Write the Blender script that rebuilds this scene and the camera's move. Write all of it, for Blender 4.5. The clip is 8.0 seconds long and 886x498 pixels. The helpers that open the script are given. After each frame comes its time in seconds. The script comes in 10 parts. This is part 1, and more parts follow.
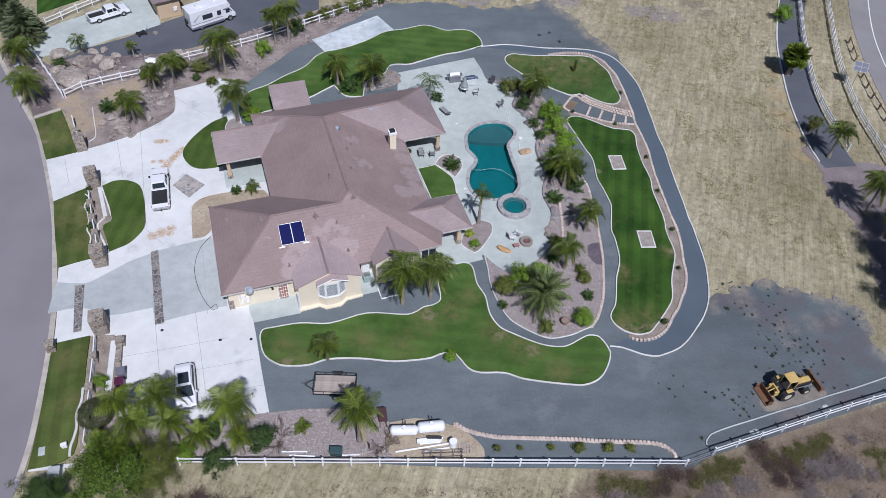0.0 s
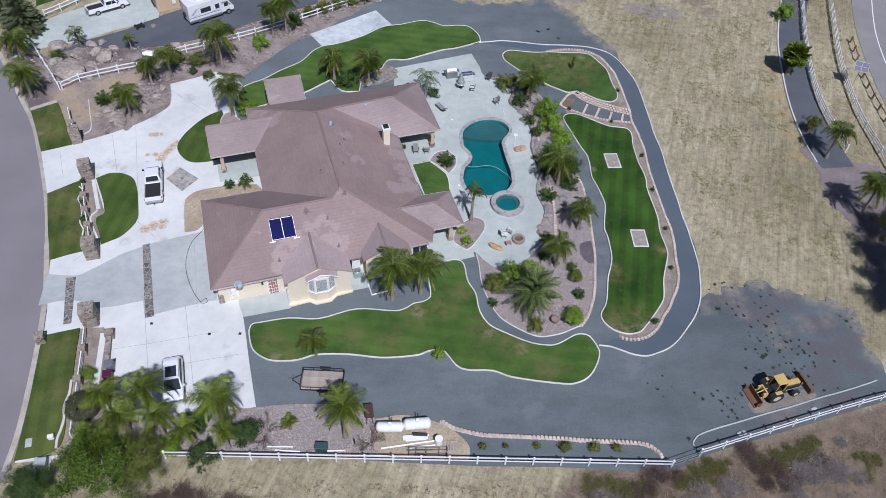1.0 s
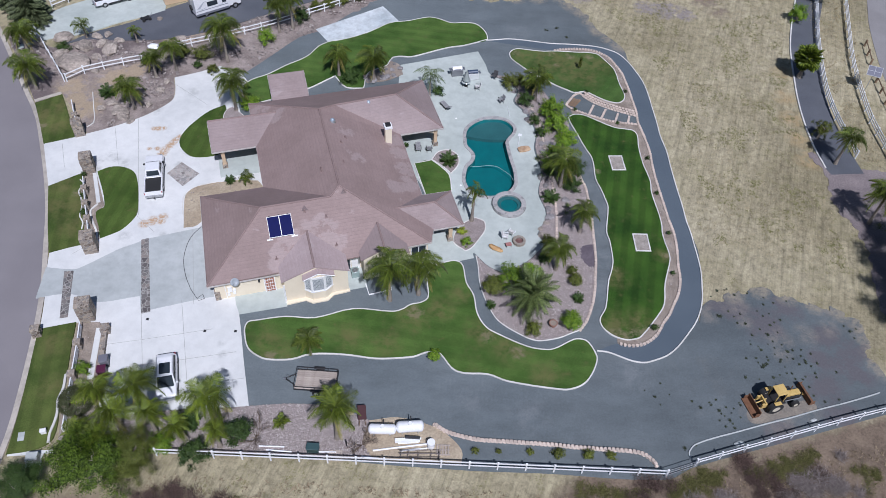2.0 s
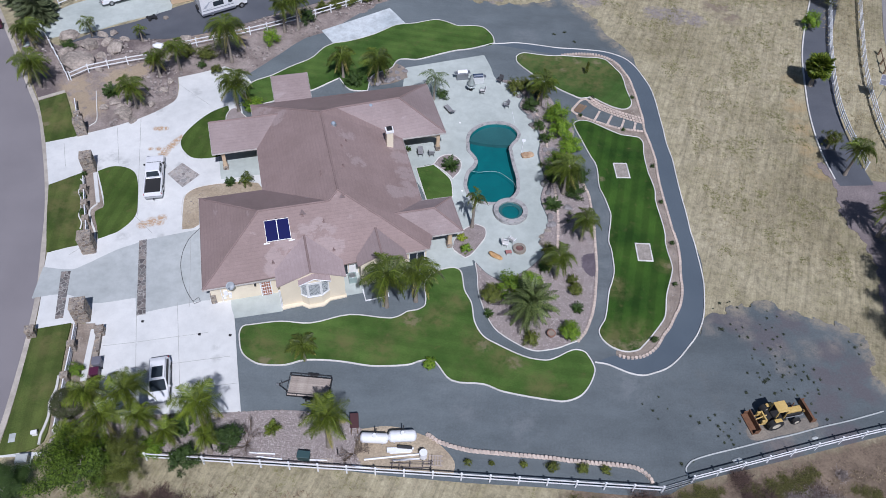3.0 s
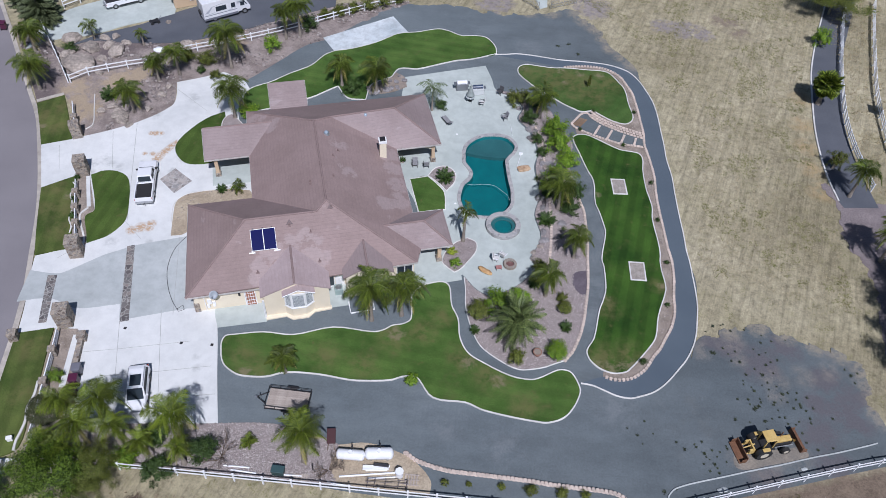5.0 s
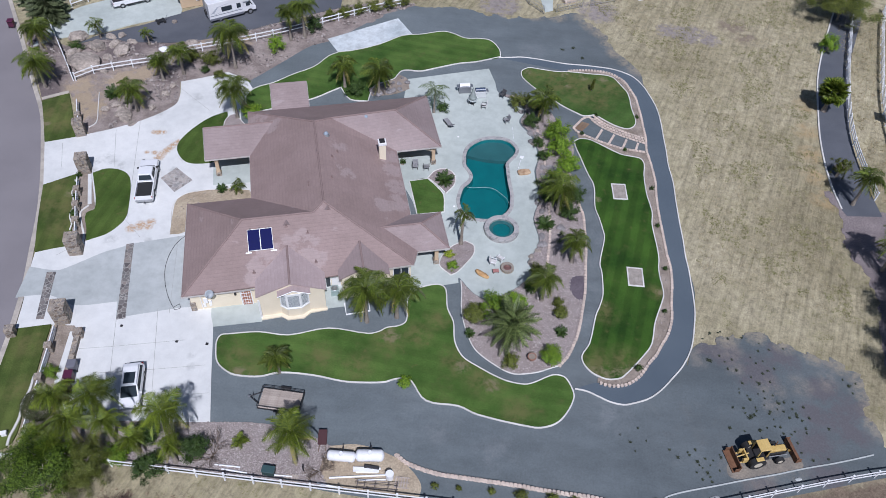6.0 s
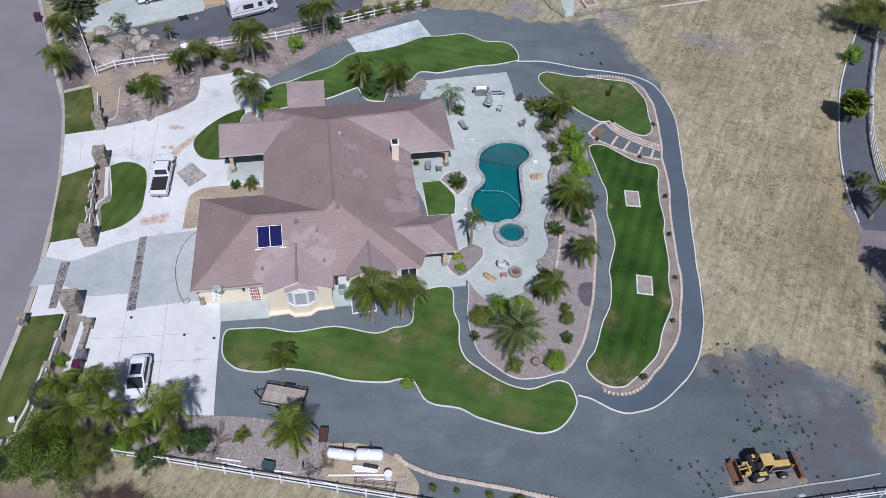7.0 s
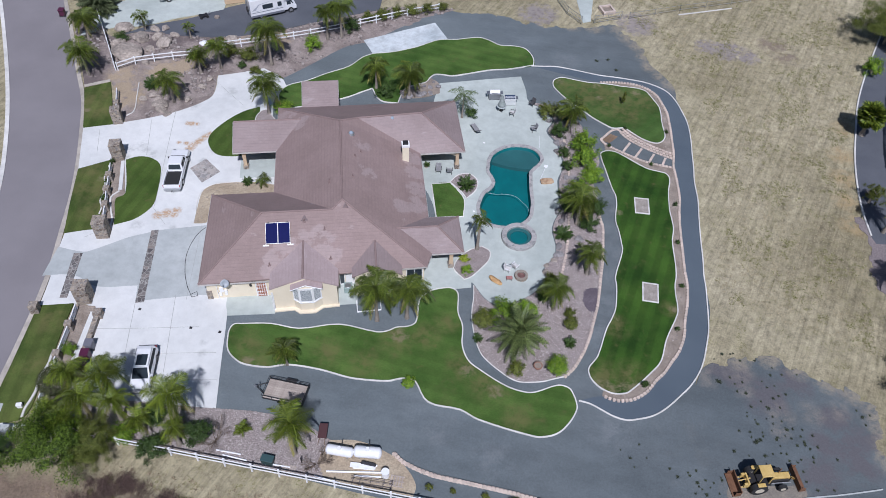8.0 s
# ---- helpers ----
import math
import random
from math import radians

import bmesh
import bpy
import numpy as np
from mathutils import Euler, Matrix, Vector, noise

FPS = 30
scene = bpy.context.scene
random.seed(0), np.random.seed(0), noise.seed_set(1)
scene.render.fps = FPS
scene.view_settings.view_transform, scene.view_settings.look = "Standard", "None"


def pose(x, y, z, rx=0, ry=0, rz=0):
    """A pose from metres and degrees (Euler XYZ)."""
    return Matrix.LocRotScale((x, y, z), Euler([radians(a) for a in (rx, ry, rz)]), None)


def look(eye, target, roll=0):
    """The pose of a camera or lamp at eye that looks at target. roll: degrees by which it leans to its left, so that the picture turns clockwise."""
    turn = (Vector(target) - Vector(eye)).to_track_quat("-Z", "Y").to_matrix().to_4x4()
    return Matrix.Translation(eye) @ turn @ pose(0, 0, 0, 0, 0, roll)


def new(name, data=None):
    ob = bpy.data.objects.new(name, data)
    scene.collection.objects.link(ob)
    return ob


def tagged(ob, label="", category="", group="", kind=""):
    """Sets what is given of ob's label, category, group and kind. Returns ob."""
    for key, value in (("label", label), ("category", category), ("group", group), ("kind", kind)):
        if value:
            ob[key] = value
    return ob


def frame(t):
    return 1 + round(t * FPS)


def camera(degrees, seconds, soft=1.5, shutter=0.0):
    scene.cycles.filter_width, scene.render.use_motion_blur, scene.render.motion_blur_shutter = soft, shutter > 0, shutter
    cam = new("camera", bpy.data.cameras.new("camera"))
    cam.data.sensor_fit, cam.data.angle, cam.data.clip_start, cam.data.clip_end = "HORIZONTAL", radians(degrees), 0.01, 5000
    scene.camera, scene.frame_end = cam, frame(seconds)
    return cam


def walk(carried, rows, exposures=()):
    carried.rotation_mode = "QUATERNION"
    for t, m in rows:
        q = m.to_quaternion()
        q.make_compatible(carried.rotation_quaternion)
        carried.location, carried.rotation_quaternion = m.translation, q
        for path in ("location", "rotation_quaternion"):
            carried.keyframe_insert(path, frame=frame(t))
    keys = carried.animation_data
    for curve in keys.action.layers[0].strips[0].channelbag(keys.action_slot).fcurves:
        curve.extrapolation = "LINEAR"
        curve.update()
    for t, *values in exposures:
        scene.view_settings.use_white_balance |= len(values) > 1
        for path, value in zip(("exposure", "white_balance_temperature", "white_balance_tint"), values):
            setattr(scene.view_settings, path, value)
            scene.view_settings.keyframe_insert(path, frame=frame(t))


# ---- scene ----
cam = camera(59.7, 8.0, 0.6)
PATH = [
    (0, (0.353, 0.063, 61.901), (0.402, 1.403, 60.417), 3.6),
    (0.5, (1.241, 0.137, 61.932), (1.28, 1.472, 60.444), 3.6),
    (1, (2.061, 0.348, 61.989), (2.091, 1.678, 60.495), 3.7),
    (1.5, (2.767, 0.796, 62.039), (2.782, 2.118, 60.538), 3.8),
    (3, (4.872, 2.641, 61.934), (4.836, 3.954, 60.425), 3.7),
    (3.5, (5.577, 3.186, 61.891), (5.525, 4.5, 60.384), 3.7),
    (4, (6.312, 3.717, 61.826), (6.243, 5.031, 60.32), 3.6),
    (4.5, (7.057, 4.1, 61.785), (6.979, 5.416, 60.281), 3.6),
    (6, (9.369, 4.683, 61.848), (9.251, 6.0, 60.348), 3.4),
    (6.5, (10.138, 4.827, 61.908), (9.99, 6.141, 60.407), 3.2),
    (7, (10.899, 4.903, 62.001), (10.72, 6.214, 60.501), 3.1),
    (7.5, (11.64, 4.869, 62.076), (11.435, 6.179, 60.579), 3.1),
    (8, (12.414, 4.76, 62.162), (12.181, 6.068, 60.667), 3.0),
]
walk(cam, [(t, look(eye, target, roll)) for t, eye, target, roll in PATH], exposures=[(0, -0.23, 5590, 17), (8, -0.23, 5590, 17)])

# ---- sky, sun and exposure ----
SUN_UP, SUN_EAST = 54.0, 18.0  # degrees: height, and turn of the sun from due south towards the east
world = bpy.data.worlds.new("sky")
scene.world = world
world.use_nodes = True
sky = world.node_tree.nodes.new("ShaderNodeTexSky")
sky.sky_type, sky.sun_disc = "NISHITA", False
sky.sun_elevation, sky.sun_rotation = radians(SUN_UP), radians(180 - SUN_EAST)
sky_back = world.node_tree.nodes["Background"]
sky_back.inputs["Strength"].default_value = 0.05
world.node_tree.links.new(sky.outputs[0], sky_back.inputs["Color"])
lamp = bpy.data.lights.new("sun", "SUN")
lamp.energy, lamp.angle, lamp.color = 5.0, radians(0.53), (1.0, 0.95, 0.88)
sun = new("sun", lamp)
_a, _e = radians(SUN_EAST), radians(SUN_UP)
sun.matrix_world = look(Vector((math.sin(_a) * math.cos(_e), -math.cos(_a) * math.cos(_e), math.sin(_e))) * 200, (0, 0, 0))


# ---- materials ----
def nodes_of(name):
    m = bpy.data.materials.new(name)
    m.use_nodes = True
    nt = m.node_tree
    return m, nt, nt.nodes["Principled BSDF"]


def add(nt, kind, **values):
    n = nt.nodes.new(kind)
    for key, value in values.items():
        n.inputs[key.replace("_", " ")].default_value = value
    return n


def ramp(nt, fac, stops):
    n = nt.nodes.new("ShaderNodeValToRGB")
    while len(n.color_ramp.elements) < len(stops):
        n.color_ramp.elements.new(0.5)
    for e, (at, c) in zip(n.color_ramp.elements, stops):
        e.position, e.color = at, (*c, 1)
    nt.links.new(fac, n.inputs[0])
    return n.outputs[0]


def blend(nt, kind, fac, a, b):
    n = nt.nodes.new("ShaderNodeMix")
    n.data_type, n.blend_type = "RGBA", kind
    for slot, v in ((0, fac), (6, a), (7, b)):
        if hasattr(v, "is_linked"):
            nt.links.new(v, n.inputs[slot])
        else:
            n.inputs[slot].default_value = v if slot == 0 else (*v, 1)
    return n.outputs[2]


def noise_at(nt, coords, scale, detail=4.0, rough=0.55, stretch=None):
    if stretch:
        mp = nt.nodes.new("ShaderNodeMapping")
        mp.inputs["Scale"].default_value = stretch
        nt.links.new(coords, mp.inputs[0])
        coords = mp.outputs[0]
    n = add(nt, "ShaderNodeTexNoise", Scale=scale, Detail=detail, Roughness=rough)
    nt.links.new(coords, n.inputs["Vector"])
    return n.outputs[0]


def relief(nt, bsdf, height, strength, distance):
    b = add(nt, "ShaderNodeBump", Strength=strength, Distance=distance)
    nt.links.new(height, b.inputs["Height"])
    nt.links.new(b.outputs[0], bsdf.inputs["Normal"])


def surface(name, low, high, scale=1.0, fine=14.0, rough=0.85, bump=0.5, depth=0.02, metal=0.0, spread=0.35, grain=0.35, vary=0.0, clear=0.0):
    """Two tones mixed by broad noise, speckled by fine noise, with relief; vary: brightness that differs from copy to copy."""
    m, nt, p = nodes_of(name)
    co = nt.nodes.new("ShaderNodeTexCoord").outputs["Object"]
    big, small = noise_at(nt, co, scale), noise_at(nt, co, fine, 5.0, 0.65)
    c = ramp(nt, big, ((0.5 - spread / 2, low), (0.5 + spread / 2, high)))
    g = ramp(nt, small, ((0.25, (1 - grain,) * 3), (0.75, (1 + grain,) * 3)))
    c = blend(nt, "MULTIPLY", 1.0, c, g)
    if vary:
        info = nt.nodes.new("ShaderNodeObjectInfo")
        v = ramp(nt, info.outputs["Random"], ((0.0, (1 - vary,) * 3), (1.0, (1 + vary,) * 3)))
        c = blend(nt, "MULTIPLY", 1.0, c, v)
    nt.links.new(c, p.inputs["Base Color"])
    p.inputs["Roughness"].default_value, p.inputs["Metallic"].default_value = rough, metal
    p.inputs["Coat Weight"].default_value = clear
    if bump:
        relief(nt, p, small, bump, depth)
    return m


def plain(name, color, rough=0.5, metal=0.0, clear=0.0, bump=0.05):
    return surface(name, tuple(c * 0.9 for c in color), color, 2.0, 30.0, rough, bump, 0.004, metal, 0.5, 0.08, 0.0, clear)


def spots(nt, co, places, scale=0.7, rim=(0.25, 0.55), top=1.0):
    """A mask that is full at the heart of each patch (x, y, radius) and ragged at its rim."""
    total = None
    for x, y, r in places:
        d = nt.nodes.new("ShaderNodeVectorMath")
        d.operation = "DISTANCE"
        d.inputs[1].default_value = (x, y, 0)
        nt.links.new(co, d.inputs[0])
        v = add(nt, "ShaderNodeMapRange")
        v.inputs["From Min"].default_value, v.inputs["From Max"].default_value = r, 0.0
        nt.links.new(d.outputs["Value"], v.inputs["Value"])
        if total is None:
            total = v.outputs[0]
        else:
            m = nt.nodes.new("ShaderNodeMath")
            m.operation = "MAXIMUM"
            nt.links.new(total, m.inputs[0])
            nt.links.new(v.outputs[0], m.inputs[1])
            total = m.outputs[0]
    n = ramp(nt, noise_at(nt, co, scale, 7.0, 0.72), ((0.36, (0, 0, 0)), (0.66, (1, 1, 1))))
    m = nt.nodes.new("ShaderNodeMath")
    m.operation = "MULTIPLY"
    nt.links.new(total, m.inputs[0])
    nt.links.new(n, m.inputs[1])
    return ramp(nt, m.outputs[0], ((rim[0] * 0.5, (0, 0, 0)), (rim[1] * 0.5, (top,) * 3)))


def lawn_material(name, turn, low=(0.036, 0.080, 0.013), high=(0.083, 0.142, 0.030), dry_at=(), bare_at=(), stripe=0.06, tired=0.6):
    m, nt, p = nodes_of(name)
    co = nt.nodes.new("ShaderNodeTexCoord").outputs["Object"]
    mp = nt.nodes.new("ShaderNodeMapping")
    mp.inputs["Rotation"].default_value = (0, 0, radians(turn))
    nt.links.new(co, mp.inputs[0])
    wave = add(nt, "ShaderNodeTexWave", Scale=0.2, Distortion=0.5, Detail=2.0)
    wave.inputs["Detail Scale"].default_value = 0.6
    nt.links.new(mp.outputs[0], wave.inputs["Vector"])
    big, mid, small = noise_at(nt, co, 0.22, 5.0, 0.6), noise_at(nt, co, 1.4, 4.0), noise_at(nt, co, 9.0, 6.0, 0.75)
    c = ramp(nt, big, ((0.35, low), (0.65, high)))
    c = blend(nt, "MULTIPLY", 1.0, c, ramp(nt, wave.outputs["Fac"], ((0.3, (1 - stripe,) * 3), (0.7, (1 + stripe,) * 3))))
    c = blend(nt, "MULTIPLY", 1.0, c, ramp(nt, small, ((0.25, (0.62,) * 3), (0.75, (1.38,) * 3))))
    worn = noise_at(nt, co, 0.35, 6.0, 0.7)
    c = blend(nt, "MIX", ramp(nt, worn, ((0.55, (0, 0, 0)), (0.72, (tired,) * 3))), c, (0.088, 0.096, 0.034))
    dry = ramp(nt, mid, ((0.62, (0, 0, 0)), (0.82, (0.45,) * 3)))
    c = blend(nt, "MIX", dry, c, (0.16, 0.13, 0.05))
    if dry_at:
        c = blend(nt, "MIX", spots(nt, co, dry_at, 0.9, (0.0, 1.1), 0.6), c, (0.15, 0.135, 0.055))
    if bare_at:
        c = blend(nt, "MIX", spots(nt, co, bare_at, 1.6, (0.3, 0.9), 0.6), c, (0.22, 0.185, 0.115))
    nt.links.new(c, p.inputs["Base Color"])
    p.inputs["Roughness"].default_value = 0.9
    p.inputs["Specular IOR Level"].default_value = 0.2
    relief(nt, p, small, 0.8, 0.06)
    return m


def ground_material():
    m, nt, p = nodes_of("dry_grass_soil")
    co = nt.nodes.new("ShaderNodeTexCoord").outputs["Object"]
    broad, mid, fine = noise_at(nt, co, 0.05, 5.0, 0.6), noise_at(nt, co, 0.45, 6.0, 0.7), noise_at(nt, co, 5.0, 6.0, 0.75)
    lean = nt.nodes.new("ShaderNodeMapping")
    lean.inputs["Rotation"].default_value = (0, 0, radians(17))
    nt.links.new(co, lean.inputs[0])
    rows = noise_at(nt, lean.outputs[0], 1.0, 5.0, 0.65, (1.3, 0.16, 1.0))
    c = ramp(nt, broad, ((0.35, (0.288, 0.254, 0.164)), (0.5, (0.375, 0.334, 0.222)), (0.65, (0.436, 0.390, 0.270))))
    c = blend(nt, "MULTIPLY", 1.0, c, ramp(nt, rows, ((0.3, (0.78,) * 3), (0.7, (1.13,) * 3))))
    ruts = noise_at(nt, lean.outputs[0], 1.0, 4.0, 0.6, (4.5, 0.22, 1.0))
    c = blend(nt, "MULTIPLY", 1.0, c, ramp(nt, ruts, ((0.32, (0.82,) * 3), (0.5, (1.0,) * 3), (0.7, (1.1,) * 3))))
    swath = add(nt, "ShaderNodeTexWave", Scale=0.16, Distortion=3.0, Detail=3.0)
    swath.inputs["Detail Scale"].default_value = 0.12
    nt.links.new(lean.outputs[0], swath.inputs["Vector"])
    broken = noise_at(nt, co, 0.16, 4.0, 0.6)
    c = blend(nt, "MULTIPLY", ramp(nt, broken, ((0.42, (0, 0, 0)), (0.6, (1, 1, 1)))), c, ramp(nt, swath.outputs["Fac"], ((0.0, (0.86,) * 3), (0.16, (1.0,) * 3), (0.9, (1.04,) * 3))))
    c = blend(nt, "MULTIPLY", 1.0, c, ramp(nt, fine, ((0.25, (0.68,) * 3), (0.75, (1.30,) * 3))))
    tuft = ramp(nt, mid, ((0.48, (0, 0, 0)), (0.62, (0.85,) * 3)))
    speck = ramp(nt, fine, ((0.48, (0, 0, 0)), (0.6, (1, 1, 1))))
    c = blend(nt, "MIX", blend(nt, "MULTIPLY", 1.0, tuft, speck), c, (0.155, 0.15, 0.058))
    c = blend(nt, "MIX", spots(nt, co, [(31.3, 106.3, 2.6), (34.0, 106.0, 3.4), (36.6, 105.4, 2.6), (6.5, 108.4, 4.0), (21.0, 109.5, 4.0)], 1.0, (0.15, 0.5), 0.85), c, (0.27, 0.24, 0.235))
    c = blend(nt, "MULTIPLY", 1.0, c, ramp(nt, noise_at(nt, co, 1.3, 5.0, 0.7), ((0.32, (0.68,) * 3), (0.5, (1.0,) * 3), (0.7, (1.14,) * 3))))
    c = blend(nt, "MIX", spots(nt, co, [(47.4, 74.0, 2.4), (47.2, 78.0, 2.4), (47.2, 82.0, 2.4), (47.6, 86.5, 2.4), (48.4, 92.0, 2.2)], 0.8, (0.1, 0.9), 0.6), c, (0.40, 0.29, 0.15))
    c = blend(nt, "MIX", spots(nt, co, [(40.6, 109.2, 3.6), (42.5, 106.5, 2.6)], 0.6, (0.1, 0.9), 0.7), c, (0.20, 0.155, 0.13))
    earth = ramp(nt, mid, ((0.35, (0.115, 0.085, 0.066)), (0.65, (0.225, 0.172, 0.13))))
    earth = blend(nt, "MULTIPLY", 1.0, earth, ramp(nt, fine, ((0.25, (0.55,) * 3), (0.75, (1.4,) * 3))))
    axes = nt.nodes.new("ShaderNodeSeparateXYZ")
    nt.links.new(co, axes.inputs[0])

    def sums(op, a, b):
        n = nt.nodes.new("ShaderNodeMath")
        n.operation = op
        for slot, v in ((0, a), (1, b)):
            if hasattr(v, "is_linked"):
                nt.links.new(v, n.inputs[slot])
            else:
                n.inputs[slot].default_value = v
        return n.outputs[0]

    past = sums("SUBTRACT", sums("ADD", 32.6, sums("MULTIPLY", sums("MAXIMUM", sums("SUBTRACT", axes.outputs[0], 24.0), 0.0), 0.36)), axes.outputs[1])
    west = sums("MULTIPLY", sums("MINIMUM", sums("MAXIMUM", sums("SUBTRACT", 17.0, axes.outputs[0]), 0.0), 6.0), 0.95)
    past = sums("ADD", sums("SUBTRACT", past, west), sums("MULTIPLY", sums("SUBTRACT", mid, 0.5), 5.0))
    c = blend(nt, "MIX", ramp(nt, sums("MULTIPLY", past, 0.5), ((0.0, (0, 0, 0)), (0.9, (0.92,) * 3))), c, earth)
    nt.links.new(c, p.inputs["Base Color"])
    p.inputs["Roughness"].default_value = 0.95
    p.inputs["Specular IOR Level"].default_value = 0.1
    relief(nt, p, fine, 0.9, 0.10)
    return m


def gravel_material():
    m, nt, p = nodes_of("grey_gravel")
    co = nt.nodes.new("ShaderNodeTexCoord").outputs["Object"]
    broad, mid, fine = noise_at(nt, co, 0.07, 5.0, 0.6), noise_at(nt, co, 0.5, 6.0, 0.65), noise_at(nt, co, 16.0, 5.0, 0.8)
    c = ramp(nt, broad, ((0.35, (0.093, 0.111, 0.120)), (0.65, (0.125, 0.145, 0.154))))
    east = nt.nodes.new("ShaderNodeSeparateXYZ")
    nt.links.new(co, east.inputs[0])
    span = nt.nodes.new("ShaderNodeMapRange")
    span.inputs["From Min"].default_value, span.inputs["From Max"].default_value = 2.0, 24.0
    nt.links.new(east.outputs[0], span.inputs["Value"])
    c = blend(nt, "MULTIPLY", 1.0, c, ramp(nt, span.outputs[0], ((0.0, (1.22,) * 3), (1.0, (1.0,) * 3))))
    c = blend(nt, "MULTIPLY", 1.0, c, ramp(nt, mid, ((0.3, (0.94,) * 3), (0.7, (1.06,) * 3))))
    dust = noise_at(nt, co, 0.11, 7.0, 0.72)
    c = blend(nt, "MIX", ramp(nt, dust, ((0.58, (0, 0, 0)), (0.78, (0.3,) * 3))), c, (0.21, 0.205, 0.19))
    c = blend(nt, "MULTIPLY", 1.0, c, ramp(nt, noise_at(nt, co, 0.18, 6.0, 0.7, (0.6, 1.6, 1.0)), ((0.35, (0.84,) * 3), (0.6, (1.05,) * 3))))
    c = blend(nt, "MIX", spots(nt, co, [(45.2, 45.8, 2.6), (43.1, 45.0, 3.0), (42.4, 47.0, 2.6), (43.7, 43.2, 2.6), (33.4, 50.0, 2.4), (31.8, 50.6, 1.8), (40.8, 44.6, 2.2), (36.0, 48.5, 3.0), (38.5, 50.5, 2.6), (40.5, 41.5, 2.6), (35.0, 36.0, 2.6), (41.0, 38.3, 2.6)], 0.45, (0.1, 0.7), 0.85), c, (0.108, 0.101, 0.110))
    c = blend(nt, "MIX", spots(nt, co, [(12.0, 36.4, 2.6), (7.0, 37.6, 2.0), (-6.0, 38.0, 2.0), (22.0, 41.5, 3.0), (12.0, 97.5, 3.0), (20.4, 73.0, 2.6), (20.9, 70.0, 2.6), (21.0, 66.5, 2.6), (21.0, 63.0, 2.6), (20.9, 59.5, 2.6), (20.7, 56.0, 2.6), (20.4, 52.5, 2.4)], 0.8, (0.15, 1.1), 0.45), c, (0.195, 0.212, 0.222))
    c = blend(nt, "MIX", spots(nt, co, [(33.6, 50.7, 2.2), (34.1, 48.6, 1.4), (37.3, 46.8, 2.0), (37.2, 45.0, 1.4), (40.3, 47.6, 1.9), (42.7, 48.5, 1.6), (31.4, 51.9, 2.4), (33.1, 52.8, 2.4), (45.9, 48.5, 2.2), (46.3, 45.9, 1.8), (46.4, 43.5, 1.6), (30.6, 49.3, 1.7), (35.2, 38.2, 3.2), (37.8, 38.8, 2.0), (32.9, 38.2, 1.8), (43.4, 50.6, 1.6), (39.3, 52.6, 1.6), (36.6, 53.4, 1.6), (21.0, 104.6, 2.6), (23.2, 99.5, 1.8), (26.5, 95.0, 2.2), (27.2, 92.5, 1.6)], 1.0, (0.1, 1.1), 0.5), c, (0.23, 0.205, 0.175))
    c = blend(nt, "MIX", spots(nt, co, [(33.6, 52.5, 1.9), (36.6, 53.1, 1.8), (39.3, 52.5, 1.8), (42.0, 51.6, 1.8), (44.6, 50.8, 1.8), (46.4, 49.0, 1.9), (46.6, 47.0, 1.8), (46.5, 44.6, 1.7), (18.7, 107.5, 2.2), (20.1, 105.8, 2.4), (21.8, 103.6, 2.0), (22.6, 101.3, 1.8), (23.5, 99.1, 1.8), (25.0, 97.4, 1.8), (26.3, 95.8, 1.8), (15.0, 106.7, 1.8), (11.8, 106.4, 1.8), (7.7, 106.2, 1.8)], 1.6, (0.05, 0.8), 0.65), c, (0.30, 0.26, 0.19))
    speck = ramp(nt, noise_at(nt, co, 5.0, 6.0, 0.8), ((0.3, (0.80,) * 3), (0.7, (1.18,) * 3)))
    c = blend(nt, "MULTIPLY", 1.0, c, speck)
    c = blend(nt, "MULTIPLY", 1.0, c, ramp(nt, fine, ((0.25, (0.74,) * 3), (0.75, (1.26,) * 3))))
    nt.links.new(c, p.inputs["Base Color"])
    p.inputs["Roughness"].default_value = 0.9
    relief(nt, p, fine, 0.6, 0.03)
    return m


def concrete_material(name, low, high, stain=0.25, rust_at=(), damp_at=()):
    m, nt, p = nodes_of(name)
    co = nt.nodes.new("ShaderNodeTexCoord").outputs["Object"]
    broad, mid, fine = noise_at(nt, co, 0.12, 5.0, 0.6), noise_at(nt, co, 0.9, 6.0, 0.7), noise_at(nt, co, 20.0, 4.0, 0.7)
    c = ramp(nt, broad, ((0.35, low), (0.62, high)))
    c = blend(nt, "MULTIPLY", 1.0, c, ramp(nt, mid, ((0.3, (1 - stain,) * 3), (0.6, (1.04,) * 3))))
    c = blend(nt, "MULTIPLY", 1.0, c, ramp(nt, fine, ((0.25, (0.94,) * 3), (0.75, (1.06,) * 3))))
    if rust_at:
        c = blend(nt, "MIX", spots(nt, co, rust_at, 4.0, (0.05, 0.75), 0.85), c, (0.42, 0.25, 0.11))
    if damp_at:
        c = blend(nt, "MIX", spots(nt, co, damp_at, 1.2, (0.1, 1.0), 0.55), c, (0.36, 0.37, 0.36))
    nt.links.new(c, p.inputs["Base Color"])
    p.inputs["Roughness"].default_value = 0.8
    relief(nt, p, fine, 0.2, 0.006)
    return m


